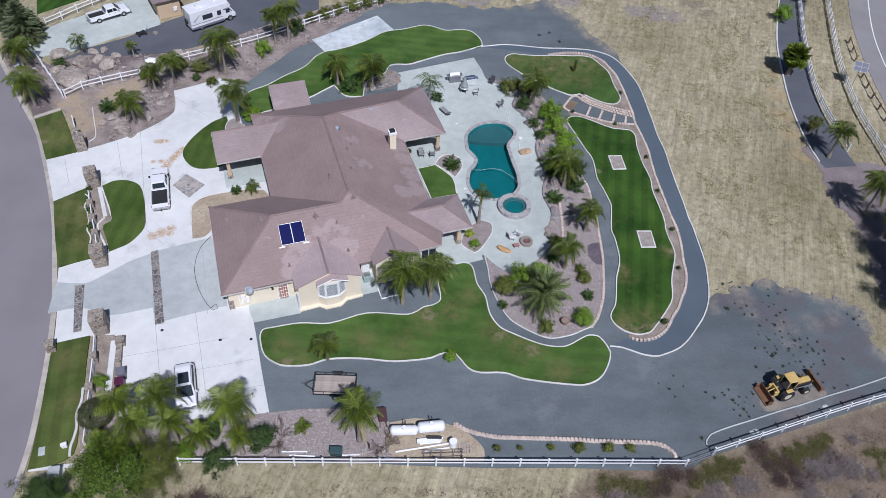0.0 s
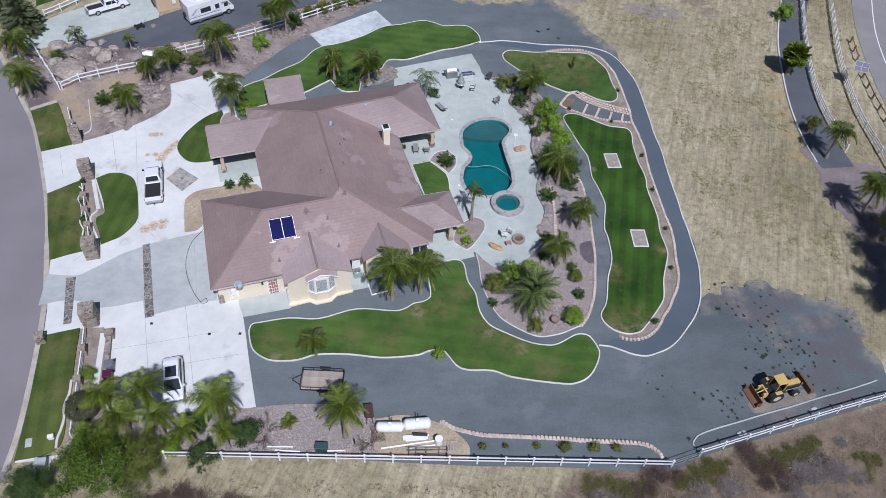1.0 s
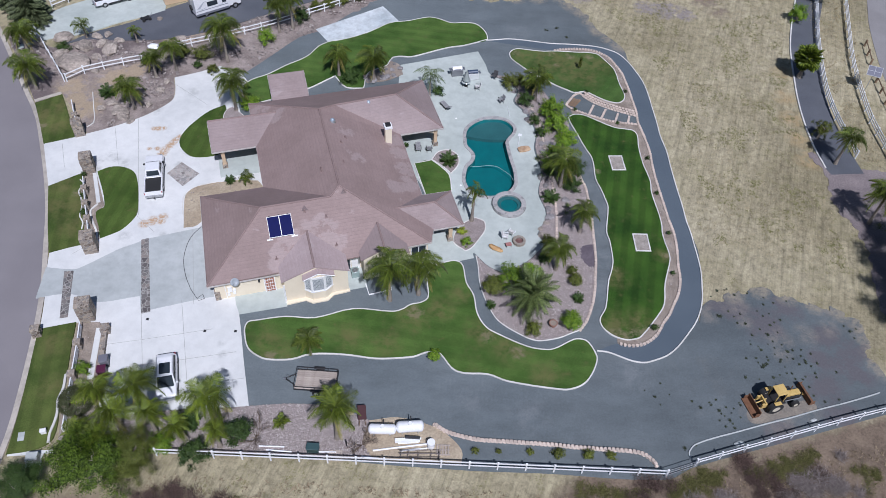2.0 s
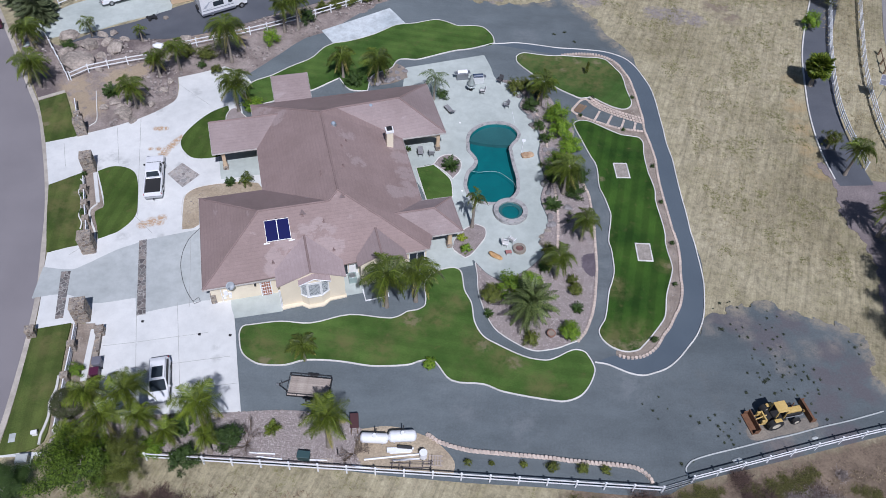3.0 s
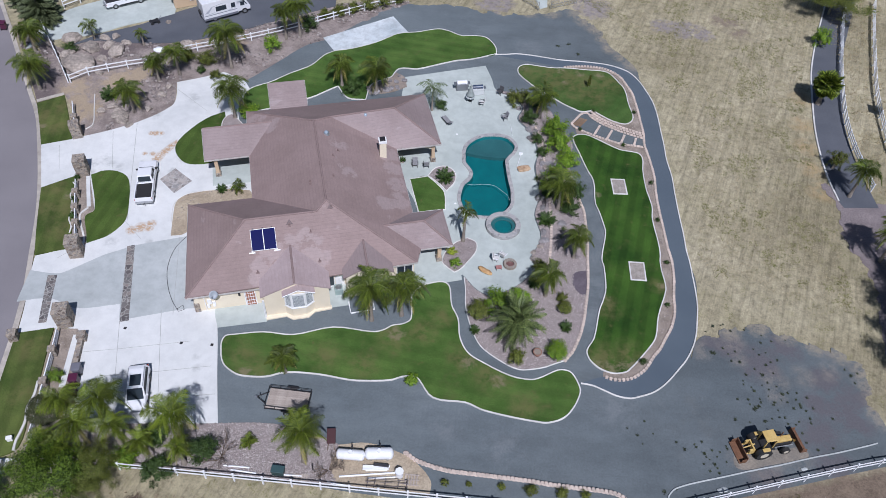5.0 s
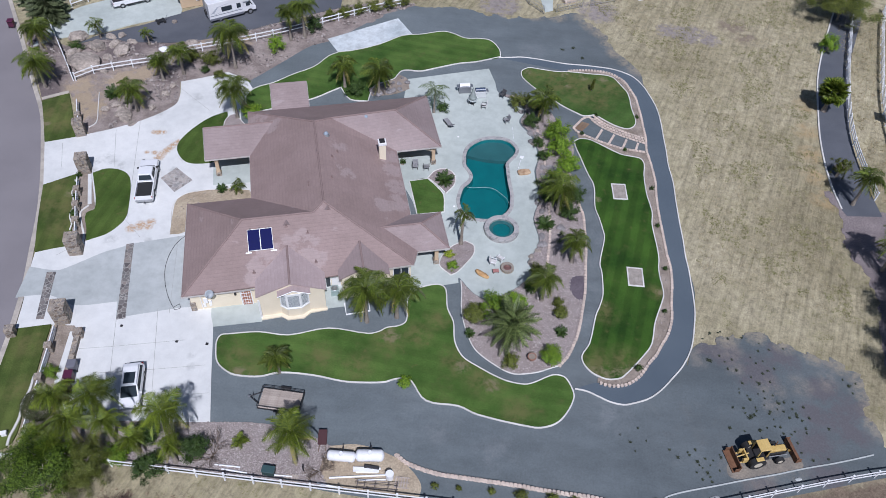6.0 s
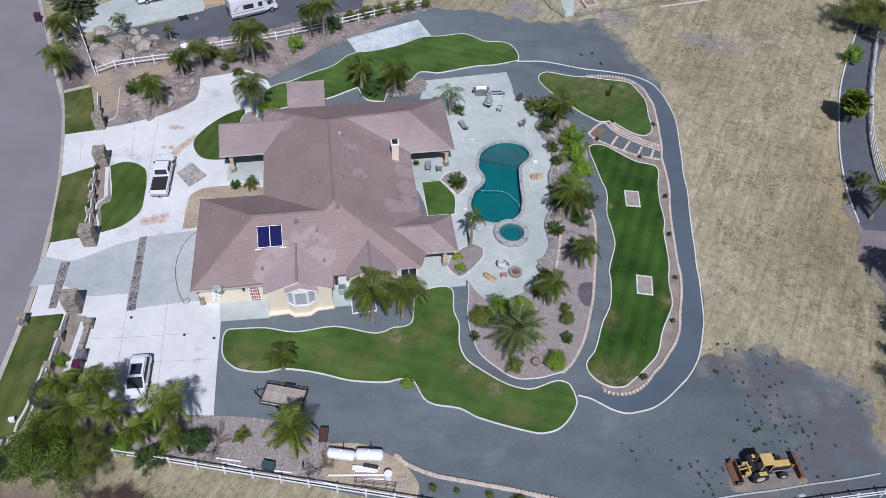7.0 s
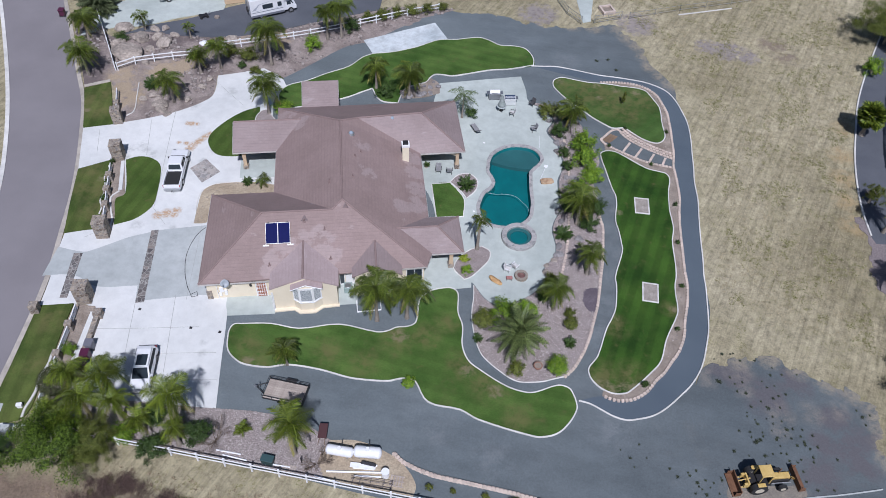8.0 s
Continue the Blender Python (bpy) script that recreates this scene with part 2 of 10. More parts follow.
def roof_material(name, low, high, pale, drift=0.6, worn_at=()):
    """Concrete tile: course lines along the eaves with faint tile joints, and paler weathered tiles in drifts."""
    m, nt, p = nodes_of(name)
    tc = nt.nodes.new("ShaderNodeTexCoord")
    uv, co = tc.outputs["UV"], tc.outputs["Object"]
    tile = add(nt, "ShaderNodeTexBrick", Scale=1.0)
    tile.inputs["Brick Width"].default_value, tile.inputs["Row Height"].default_value = 0.33, 0.36
    tile.inputs["Mortar Size"].default_value, tile.inputs["Bias"].default_value = 0.008, 0.0
    tile.inputs["Color1"].default_value, tile.inputs["Color2"].default_value, tile.inputs["Mortar"].default_value = (0.96, 0.96, 0.96, 1), (1.03, 1.03, 1.03, 1), (0.96, 0.955, 0.955, 1)
    nt.links.new(uv, tile.inputs["Vector"])
    axes = nt.nodes.new("ShaderNodeSeparateXYZ")
    nt.links.new(uv, axes.inputs[0])
    row = nt.nodes.new("ShaderNodeMath")
    row.operation = "DIVIDE"
    row.inputs[1].default_value = 0.36
    nt.links.new(axes.outputs[1], row.inputs[0])
    step = nt.nodes.new("ShaderNodeMath")
    step.operation = "FRACT"
    nt.links.new(row.outputs[0], step.inputs[0])
    broad, mid, fine = noise_at(nt, co, 0.25, 5.0, 0.6), noise_at(nt, uv, 0.34, 6.0, 0.65, (0.7, 1.5, 1.0)), noise_at(nt, co, 9.0, 5.0, 0.7)
    c = ramp(nt, broad, ((0.35, low), (0.65, high)))
    c = blend(nt, "MIX", ramp(nt, mid, ((drift, (0, 0, 0)), (drift + 0.04, (0.55,) * 3))), c, pale)
    if worn_at:
        flat = nt.nodes.new("ShaderNodeMapping")
        flat.inputs["Scale"].default_value = (1, 1, 0)
        nt.links.new(co, flat.inputs[0])
        c = blend(nt, "MIX", spots(nt, flat.outputs[0], worn_at, 0.8, (0.25, 0.45), 0.6), c, pale)
    c = blend(nt, "MULTIPLY", 1.0, c, tile.outputs["Color"])
    streak = noise_at(nt, uv, 0.9, 4.0, 0.6, (0.5, 4.0, 1.0))
    c = blend(nt, "MULTIPLY", 1.0, c, ramp(nt, streak, ((0.3, (0.96,) * 3), (0.7, (1.04,) * 3))))
    c = blend(nt, "MULTIPLY", 1.0, c, ramp(nt, step.outputs[0], ((0.0, (0.94,) * 3), (0.14, (1.0,) * 3), (0.9, (1.02,) * 3), (1.0, (0.94,) * 3))))
    c = blend(nt, "MULTIPLY", 1.0, c, ramp(nt, fine, ((0.25, (0.88,) * 3), (0.75, (1.12,) * 3))))
    nt.links.new(c, p.inputs["Base Color"])
    p.inputs["Roughness"].default_value = 0.75
    relief(nt, p, step.outputs[0], 0.35, 0.03)
    return m


def stone_material(name, tones, scale=3.0, joint=(0.30, 0.28, 0.25)):
    """Rubble or flagstone: cells of differing tone with pale joints."""
    m, nt, p = nodes_of(name)
    co = nt.nodes.new("ShaderNodeTexCoord").outputs["Object"]
    cell = add(nt, "ShaderNodeTexVoronoi", Scale=scale)
    edge = add(nt, "ShaderNodeTexVoronoi", Scale=scale)
    edge.feature = "DISTANCE_TO_EDGE"
    for n in (cell, edge):
        nt.links.new(co, n.inputs["Vector"])
    c = ramp(nt, cell.outputs["Color"], tuple((i / max(1, len(tones) - 1) * 0.6 + 0.2, t) for i, t in enumerate(tones)))
    fine = noise_at(nt, co, 18.0, 5.0, 0.7)
    c = blend(nt, "MULTIPLY", 1.0, c, ramp(nt, fine, ((0.25, (0.75,) * 3), (0.75, (1.25,) * 3))))
    c = blend(nt, "MIX", ramp(nt, edge.outputs["Distance"], ((0.02, (1, 1, 1)), (0.06, (0, 0, 0)))), c, joint)
    nt.links.new(c, p.inputs["Base Color"])
    p.inputs["Roughness"].default_value = 0.85
    relief(nt, p, edge.outputs["Distance"], 0.6, 0.05)
    return m


def leaf_material(name, low, high, rough=0.55, vary=0.2):
    """Foliage that differs from leaf clump to leaf clump and from plant to plant, letting some light through."""
    m, nt, p = nodes_of(name)
    geo, info = nt.nodes.new("ShaderNodeNewGeometry"), nt.nodes.new("ShaderNodeObjectInfo")
    c = ramp(nt, geo.outputs["Random Per Island"], ((0.0, low), (1.0, high)))
    c = blend(nt, "MULTIPLY", 1.0, c, ramp(nt, info.outputs["Random"], ((0.0, (1 - vary,) * 3), (1.0, (1 + vary,) * 3))))
    nt.links.new(c, p.inputs["Base Color"])
    p.inputs["Roughness"].default_value = rough
    p.inputs["Specular IOR Level"].default_value = 0.3
    out = nt.nodes["Material Output"]
    through_leaf = nt.nodes.new("ShaderNodeBsdfTranslucent")
    nt.links.new(c, through_leaf.inputs["Color"])
    mix = nt.nodes.new("ShaderNodeMixShader")
    mix.inputs[0].default_value = 0.12
    nt.links.new(p.outputs[0], mix.inputs[1])
    nt.links.new(through_leaf.outputs[0], mix.inputs[2])
    nt.links.new(mix.outputs[0], out.inputs["Surface"])
    return m


def water_material(name, tint):
    m = bpy.data.materials.new(name)
    m.use_nodes = True
    nt = m.node_tree
    nt.nodes.remove(nt.nodes["Principled BSDF"])
    co = nt.nodes.new("ShaderNodeTexCoord").outputs["Object"]
    clear, gloss = nt.nodes.new("ShaderNodeBsdfTransparent"), nt.nodes.new("ShaderNodeBsdfGlossy")
    clear.inputs["Color"].default_value = (*tint, 1)
    gloss.inputs["Roughness"].default_value = 0.03
    b = add(nt, "ShaderNodeBump", Strength=0.15, Distance=0.05)
    nt.links.new(noise_at(nt, co, 2.5, 3.0), b.inputs["Height"])
    fres = add(nt, "ShaderNodeFresnel", IOR=1.33)
    nt.links.new(b.outputs[0], gloss.inputs["Normal"])
    nt.links.new(b.outputs[0], fres.inputs["Normal"])
    mix = nt.nodes.new("ShaderNodeMixShader")
    nt.links.new(fres.outputs[0], mix.inputs[0])
    nt.links.new(clear.outputs[0], mix.inputs[1])
    nt.links.new(gloss.outputs[0], mix.inputs[2])
    nt.links.new(mix.outputs[0], nt.nodes["Material Output"].inputs["Surface"])
    return m


SOIL = ground_material()
GRAVEL = gravel_material()
TRACK_GRAVEL = surface("track_gravel", (0.073, 0.096, 0.121), (0.094, 0.119, 0.144), 0.12, 16.0, 0.9, 0.5, 0.03, 0, 0.4, 0.2)
STREET = surface("street_asphalt", (0.192, 0.178, 0.188), (0.228, 0.212, 0.222), 0.15, 20.0, 0.85, 0.4, 0.01, 0, 0.4, 0.15)
ASPHALT = surface("dark_asphalt", (0.075, 0.082, 0.098), (0.105, 0.112, 0.13), 0.2, 18.0, 0.85, 0.4, 0.01, 0, 0.4, 0.2)
ROAD = surface("grey_asphalt", (0.20, 0.19, 0.19), (0.26, 0.25, 0.25), 0.15, 18.0, 0.85, 0.4, 0.01, 0, 0.4, 0.15)
CONCRETE = concrete_material("pale_concrete", (0.57, 0.58, 0.57), (0.66, 0.665, 0.65), 0.07)
DRIVE_CONCRETE = concrete_material("stained_drive_concrete", (0.57, 0.58, 0.57), (0.66, 0.665, 0.65), 0.07, [(-30.1, 67.5, 0.8), (-30.0, 67.9, 0.7), (-29.9, 68.3, 0.7), (-29.7, 68.75, 0.65), (-29.5, 69.2, 0.65), (-29.35, 69.6, 0.6), (-29.2, 70.0, 0.6), (-28.95, 70.6, 0.5), (-32.3, 71.7, 0.5), (-31.8, 71.75, 0.6), (-31.2, 71.85, 0.5), (-31.8, 68.1, 0.4), (-30.9, 68.2, 0.5), (-28.8, 56.3, 0.8), (-28.0, 56.8, 0.9), (-27.1, 57.5, 0.7), (-27.1, 56.8, 0.6)], [(-37.0, 65.4, 1.0), (-36.4, 65.8, 0.9), (-35.8, 66.7, 1.0), (-35.0, 65.8, 0.9), (-33.8, 65.4, 0.9), (-36.6, 64.2, 0.7), (-27.1, 67.8, 1.0), (-27.7, 65.8, 0.8), (-30.3, 54.4, 1.0), (-26.3, 54.9, 0.8), (-16.6, 40.6, 0.6), (-17.0, 41.8, 0.6), (-22.6, 39.2, 0.7), (-33.0, 75.0, 1.2), (-29.6, 79.0, 1.4)])
CONCRETE_GREY = concrete_material("weathered_concrete", (0.375, 0.40, 0.395), (0.45, 0.475, 0.47), 0.14)
CONCRETE_BLUE = concrete_material("streaky_blue_concrete", (0.44, 0.49, 0.51), (0.63, 0.67, 0.68), 0.3)
TAN_ROCK = surface("orange_tan_rock", (0.30, 0.18, 0.10), (0.56, 0.42, 0.28), 1.6, 8.0, 0.9, 0.8, 0.06, 0, 0.4, 0.35)
CONCRETE_DECK = concrete_material("deck_concrete", (0.385, 0.425, 0.40), (0.48, 0.522, 0.492), 0.12)
KERB_TAN = concrete_material("street_kerb_concrete", (0.38, 0.345, 0.30), (0.50, 0.455, 0.395), 0.3)
KERB = concrete_material("kerb_concrete", (0.54, 0.53, 0.50), (0.70, 0.685, 0.65), 0.22)
LAWN = lawn_material("mown_lawn", 96, dry_at=[(7.9, 45.1, 2.4), (10.6, 43.6, 2.8), (0.9, 46.4, 2.2), (-11.5, 41.0, 2.6), (-12.8, 42.6, 2.2), (-1.5, 43.0, 2.0), (5.2, 49.6, 1.8), (3.6, 47.6, 2.0), (13.7, 40.7, 2.0), (-5.0, 43.5, 2.2), (13.0, 91.3, 3.0), (16.5, 90.1, 3.6), (20.6, 88.4, 3.4), (14.7, 88.2, 2.4), (23.5, 87.5, 2.4)], bare_at=[(1.0, 46.9, 1.5), (-12.0, 40.4, 1.6), (17.0, 92.1, 1.9), (11.6, 92.7, 2.0), (20.8, 89.6, 1.2), (8.2, 44.6, 1.2), (11.2, 43.0, 1.3)])
LAWN_SIDE = lawn_material("mown_lawn_striped", 10, (0.018, 0.051, 0.006), (0.045, 0.098, 0.013), dry_at=[(21.0, 47.0, 2.4), (21.6, 53.2, 2.0), (23.5, 48.0, 2.0), (27.0, 56.8, 1.4)], bare_at=[(20.3, 45.9, 1.6), (21.4, 45.7, 1.5), (22.7, 46.3, 1.4), (23.8, 46.3, 1.5), (21.4, 54.4, 0.9), (20.9, 69.4, 0.8), (27.3, 56.8, 0.9)], stripe=0.13, tired=0.35)
LAWN_PATCHY = lawn_material("patchy_dry_lawn", 30, (0.030, 0.070, 0.012), (0.066, 0.120, 0.028), dry_at=[(12.6, 92.0, 3.0), (15.0, 91.6, 3.6), (17.6, 91.0, 4.0), (20.0, 91.0, 4.0), (22.4, 91.0, 3.4), (18.6, 88.6, 3.6), (21.2, 87.6, 2.6), (15.6, 89.6, 3.0)], bare_at=[(11.6, 92.3, 1.0), (16.4, 92.6, 1.0), (19.0, 92.4, 1.2), (21.6, 92.4, 1.1), (17.0, 90.0, 0.8)], tired=0.7)
MULCH = surface("rock_mulch", (0.235, 0.195, 0.185), (0.33, 0.285, 0.275), 1.2, 9.0, 0.9, 1.0, 0.08, 0, 0.5, 0.3)
DIRT = surface("bare_dirt", (0.30, 0.24, 0.17), (0.44, 0.37, 0.27), 0.35, 6.0, 0.95, 0.8, 0.06, 0, 0.4, 0.35)
LOADER_DIRT = surface("trampled_grey_dirt", (0.15, 0.14, 0.125), (0.27, 0.235, 0.19), 0.6, 6.0, 0.95, 0.8, 0.06, 0, 0.4, 0.35)
BED_SOIL = surface("brown_bed_soil", (0.19, 0.155, 0.125), (0.33, 0.28, 0.235), 0.7, 8.0, 0.95, 0.8, 0.05, 0, 0.4, 0.35)
FASCIA_PAINT = surface("weathered_fascia_paint", (0.42, 0.39, 0.37), (0.56, 0.53, 0.50), 1.0, 12.0, 0.7, 0.2, 0.004, 0, 0.5, 0.15)
ROOF = roof_material("clay_brown_roof_tile", (0.238, 0.175, 0.161), (0.278, 0.206, 0.192), (0.35, 0.284, 0.274), 0.63, [(9.5, 2.6, 2.6), (12.4, 2.4, 2.4), (7.2, 1.6, 1.6), (8.2, 3.0, 1.2), (11.8, 4.0, 1.2), (22.2, 9.0, 1.8), (22.4, 11.5, 1.8), (22.3, 14.0, 1.8), (22.0, 16.4, 1.8), (20.4, 8.2, 1.6), (6.9, 1.0, 1.4), (8.0, 25.0, 2.0), (9.4, 22.6, 1.8), (16.6, 16.5, 1.4), (17.2, 12.0, 1.2)])
ROOF_PALE = roof_material("weathered_and_brightened_roof_tile", (0.25, 0.195, 0.188), (0.30, 0.24, 0.233), (0.36, 0.305, 0.30))
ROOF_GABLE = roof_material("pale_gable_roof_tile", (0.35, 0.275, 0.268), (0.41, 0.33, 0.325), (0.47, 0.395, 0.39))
STUCCO = surface("cream_stucco", (0.68, 0.60, 0.455), (0.76, 0.68, 0.53), 0.6, 30.0, 0.9, 0.3, 0.006, 0, 0.5, 0.08)
STUCCO_TAN = surface("tan_stucco", (0.50, 0.37, 0.24), (0.56, 0.43, 0.29), 0.6, 30.0, 0.9, 0.3, 0.006, 0, 0.5, 0.08)
WHITE = surface("white_paint", (0.74, 0.74, 0.74), (0.82, 0.82, 0.81), 1.0, 20.0, 0.5, 0.1, 0.003, 0, 0.5, 0.06)
VINYL = surface("white_vinyl", (0.74, 0.75, 0.77), (0.82, 0.83, 0.84), 0.6, 12.0, 0.4, 0.05, 0.003, 0, 0.5, 0.06)
STONE = stone_material("stacked_fieldstone", ((0.13, 0.10, 0.08), (0.27, 0.22, 0.17), (0.19, 0.175, 0.165), (0.36, 0.30, 0.23)), 4.2, (0.34, 0.31, 0.27))
FLAG = stone_material("dark_flagstone", ((0.095, 0.085, 0.085), (0.17, 0.15, 0.14), (0.13, 0.125, 0.125), (0.23, 0.20, 0.18)), 2.2, (0.33, 0.32, 0.30))
FLAG_PALE = stone_material("pale_flagstone", ((0.20, 0.18, 0.17), (0.33, 0.30, 0.28), (0.26, 0.25, 0.245), (0.40, 0.36, 0.33)), 2.6, (0.42, 0.41, 0.39))
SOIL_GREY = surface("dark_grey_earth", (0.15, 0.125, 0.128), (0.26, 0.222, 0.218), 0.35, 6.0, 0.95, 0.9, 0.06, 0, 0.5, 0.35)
PURPLE_MULCH = surface("dark_purple_mulch", (0.085, 0.07, 0.085), (0.15, 0.125, 0.145), 0.8, 9.0, 0.95, 0.8, 0.05, 0, 0.5, 0.35)


def bank_material():
    """Grey-brown rocky earth with bare tan and damp dark patches."""
    m, nt, p = nodes_of("rocky_bank_earth")
    co = nt.nodes.new("ShaderNodeTexCoord").outputs["Object"]
    broad, fine = noise_at(nt, co, 0.5, 6.0, 0.65), noise_at(nt, co, 6.0, 6.0, 0.75)
    c = ramp(nt, broad, ((0.35, (0.185, 0.150, 0.135)), (0.65, (0.335, 0.285, 0.26))))
    c = blend(nt, "MIX", spots(nt, co, [(-44.9, 78.6, 3.2), (-42.0, 74.6, 3.4), (-43.5, 76.5, 3.0), (-40.0, 80.6, 3.6), (-38.4, 82.6, 2.8), (-34.3, 91.2, 2.6), (-31.3, 91.8, 2.6), (-28.0, 92.8, 2.6), (-37.5, 90.6, 2.0)], 0.7, (0.1, 0.6), 0.9), c, (0.36, 0.285, 0.195))
    c = blend(nt, "MIX", spots(nt, co, [(-43.7, 89.2, 2.6), (-41.4, 88.2, 2.6), (-39.7, 89.8, 2.6), (-37.6, 89.2, 2.0), (-43.8, 86.4, 2.4), (-35.0, 82.6, 2.0), (-50.5, 87.0, 3.0), (-52.0, 82.5, 3.6), (-49.5, 79.0, 3.4), (-55.5, 87.5, 3.0), (-48.0, 77.0, 2.4)], 0.7, (0.1, 0.6), 0.85), c, (0.125, 0.10, 0.10))
    c = blend(nt, "MULTIPLY", 1.0, c, ramp(nt, fine, ((0.25, (0.6,) * 3), (0.75, (1.4,) * 3))))
    nt.links.new(c, p.inputs["Base Color"])
    p.inputs["Roughness"].default_value = 0.95
    relief(nt, p, fine, 0.9, 0.08)
    return m


BANK_EARTH = bank_material()
VERGE_LAWN = lawn_material("patchy_verge_lawn", -12, (0.043, 0.070, 0.014), (0.098, 0.125, 0.032), dry_at=[(-46.0, 72.6, 2.4), (-44.0, 71.2, 2.2), (-44.6, 74.6, 2.0), (-37.0, 58.2, 2.4), (-38.4, 58.0, 2.0), (-36.2, 55.0, 1.8), (-39.2, 61.0, 1.8), (-32.4, 40.6, 2.0), (-31.0, 36.0, 1.6)], bare_at=[(-45.6, 70.6, 1.2), (-37.4, 60.2, 1.0)], stripe=0.1)
LAWN_LOOP_GREEN = lawn_material("mown_loop_lawn", 5, (0.040, 0.073, 0.012), (0.076, 0.118, 0.024), stripe=0.09)
COPING = stone_material("pool_coping_stone", ((0.25, 0.245, 0.245), (0.39, 0.38, 0.375), (0.31, 0.305, 0.305)), 2.4, (0.40, 0.38, 0.36))
BLOCK = surface("buff_concrete_block", (0.50, 0.41, 0.345), (0.64, 0.54, 0.47), 1.5, 16.0, 0.9, 0.5, 0.02, 0, 0.5, 0.2, 0.15)
BOULDER = surface("granite_boulder", (0.22, 0.19, 0.165), (0.45, 0.39, 0.335), 1.1, 6.0, 0.9, 1.0, 0.12, 0, 0.35, 0.45, 0.2)
PLASTER = surface("teal_pool_plaster", (0.004, 0.118, 0.134), (0.006, 0.155, 0.168), 0.5, 10.0, 0.6, 0.1, 0.01, 0, 0.4, 0.08)
PLASTER_GREY = surface("grey_pool_plaster", (0.036, 0.115, 0.125), (0.046, 0.145, 0.155), 0.5, 10.0, 0.6, 0.1, 0.01, 0, 0.4, 0.08)
WATER = water_material("pool_water", (0.72, 0.90, 0.90))
GLASS = plain("dark_window_glass", (0.03, 0.04, 0.05), 0.06)
BLACK = plain("black_rubber", (0.022, 0.022, 0.023), 0.75)
IRON = plain("dark_painted_iron", (0.035, 0.034, 0.036), 0.5, 0.3)
STEEL = plain("galvanised_steel", (0.50, 0.51, 0.52), 0.35, 0.8)
CARWHITE = plain("white_car_paint", (0.78, 0.79, 0.81), 0.25, 0.0, 0.8, 0.0)
YELLOW = surface("faded_yellow_paint", (0.46, 0.31, 0.085), (0.60, 0.44, 0.17), 1.5, 12.0, 0.5, 0.1, 0.004, 0, 0.5, 0.2)
RUST = surface("rusty_steel", (0.13, 0.065, 0.035), (0.24, 0.125, 0.07), 2.0, 14.0, 0.8, 0.4, 0.01, 0.3, 0.5, 0.3)
SOLAR = plain("navy_solar_cells", (0.004, 0.006, 0.075), 0.2, 0.0, 0.5, 0.0)
WOOD = surface("grey_weathered_planks", (0.32, 0.27, 0.23), (0.44, 0.38, 0.33), 2.0, 16.0, 0.85, 0.4, 0.008, 0, 0.5, 0.25, 0.15)
TIMBER = surface("brown_timber", (0.14, 0.09, 0.055), (0.24, 0.165, 0.105), 2.0, 14.0, 0.8, 0.4, 0.008, 0, 0.5, 0.25, 0.1)
TRUNK = surface("palm_trunk_bark", (0.17, 0.145, 0.12), (0.32, 0.28, 0.235), 1.2, 9.0, 0.95, 0.8, 0.03, 0, 0.5, 0.3)
FROND = leaf_material("palm_frond_green", (0.022, 0.050, 0.007), (0.165, 0.205, 0.028), 0.5, 0.5)
FROND_GOLD = leaf_material("palm_frond_yellow_green", (0.026, 0.060, 0.007), (0.225, 0.275, 0.030), 0.5, 0.5)
FROND_DRY = leaf_material("palm_frond_yellowing", (0.20, 0.19, 0.04), (0.34, 0.30, 0.09))
FROND_BLUE = leaf_material("palm_frond_grey_green", (0.07, 0.11, 0.045), (0.15, 0.19, 0.085))
FROND_DEEP = leaf_material("date_palm_green", (0.024, 0.048, 0.012), (0.205, 0.25, 0.085), 0.5, 0.4)
LEAF = leaf_material("bright_green_leaves", (0.045, 0.115, 0.006), (0.25, 0.37, 0.03))
LEAF_TREE = leaf_material("deep_green_tree_leaves", (0.006, 0.022, 0.002), (0.165, 0.255, 0.020))
LEAF_DARK = leaf_material("dark_green_leaves", (0.018, 0.043, 0.008), (0.072, 0.118, 0.026))
LEAF_OLIVE = leaf_material("olive_leaves", (0.032, 0.046, 0.007), (0.19, 0.218, 0.038))
LEAF_CLIPPED = leaf_material("clipped_olive_leaves", (0.040, 0.050, 0.020), (0.085, 0.095, 0.040), 0.7)
LEAF_YELLOW = leaf_material("yellow_green_leaves", (0.12, 0.17, 0.012), (0.34, 0.39, 0.04))
TWIG = leaf_material("dry_brush_twigs", (0.10, 0.075, 0.055), (0.24, 0.19, 0.15), 0.9)
TWIG_TAN = leaf_material("tan_brush_twigs", (0.14, 0.10, 0.072), (0.34, 0.26, 0.19), 0.9)


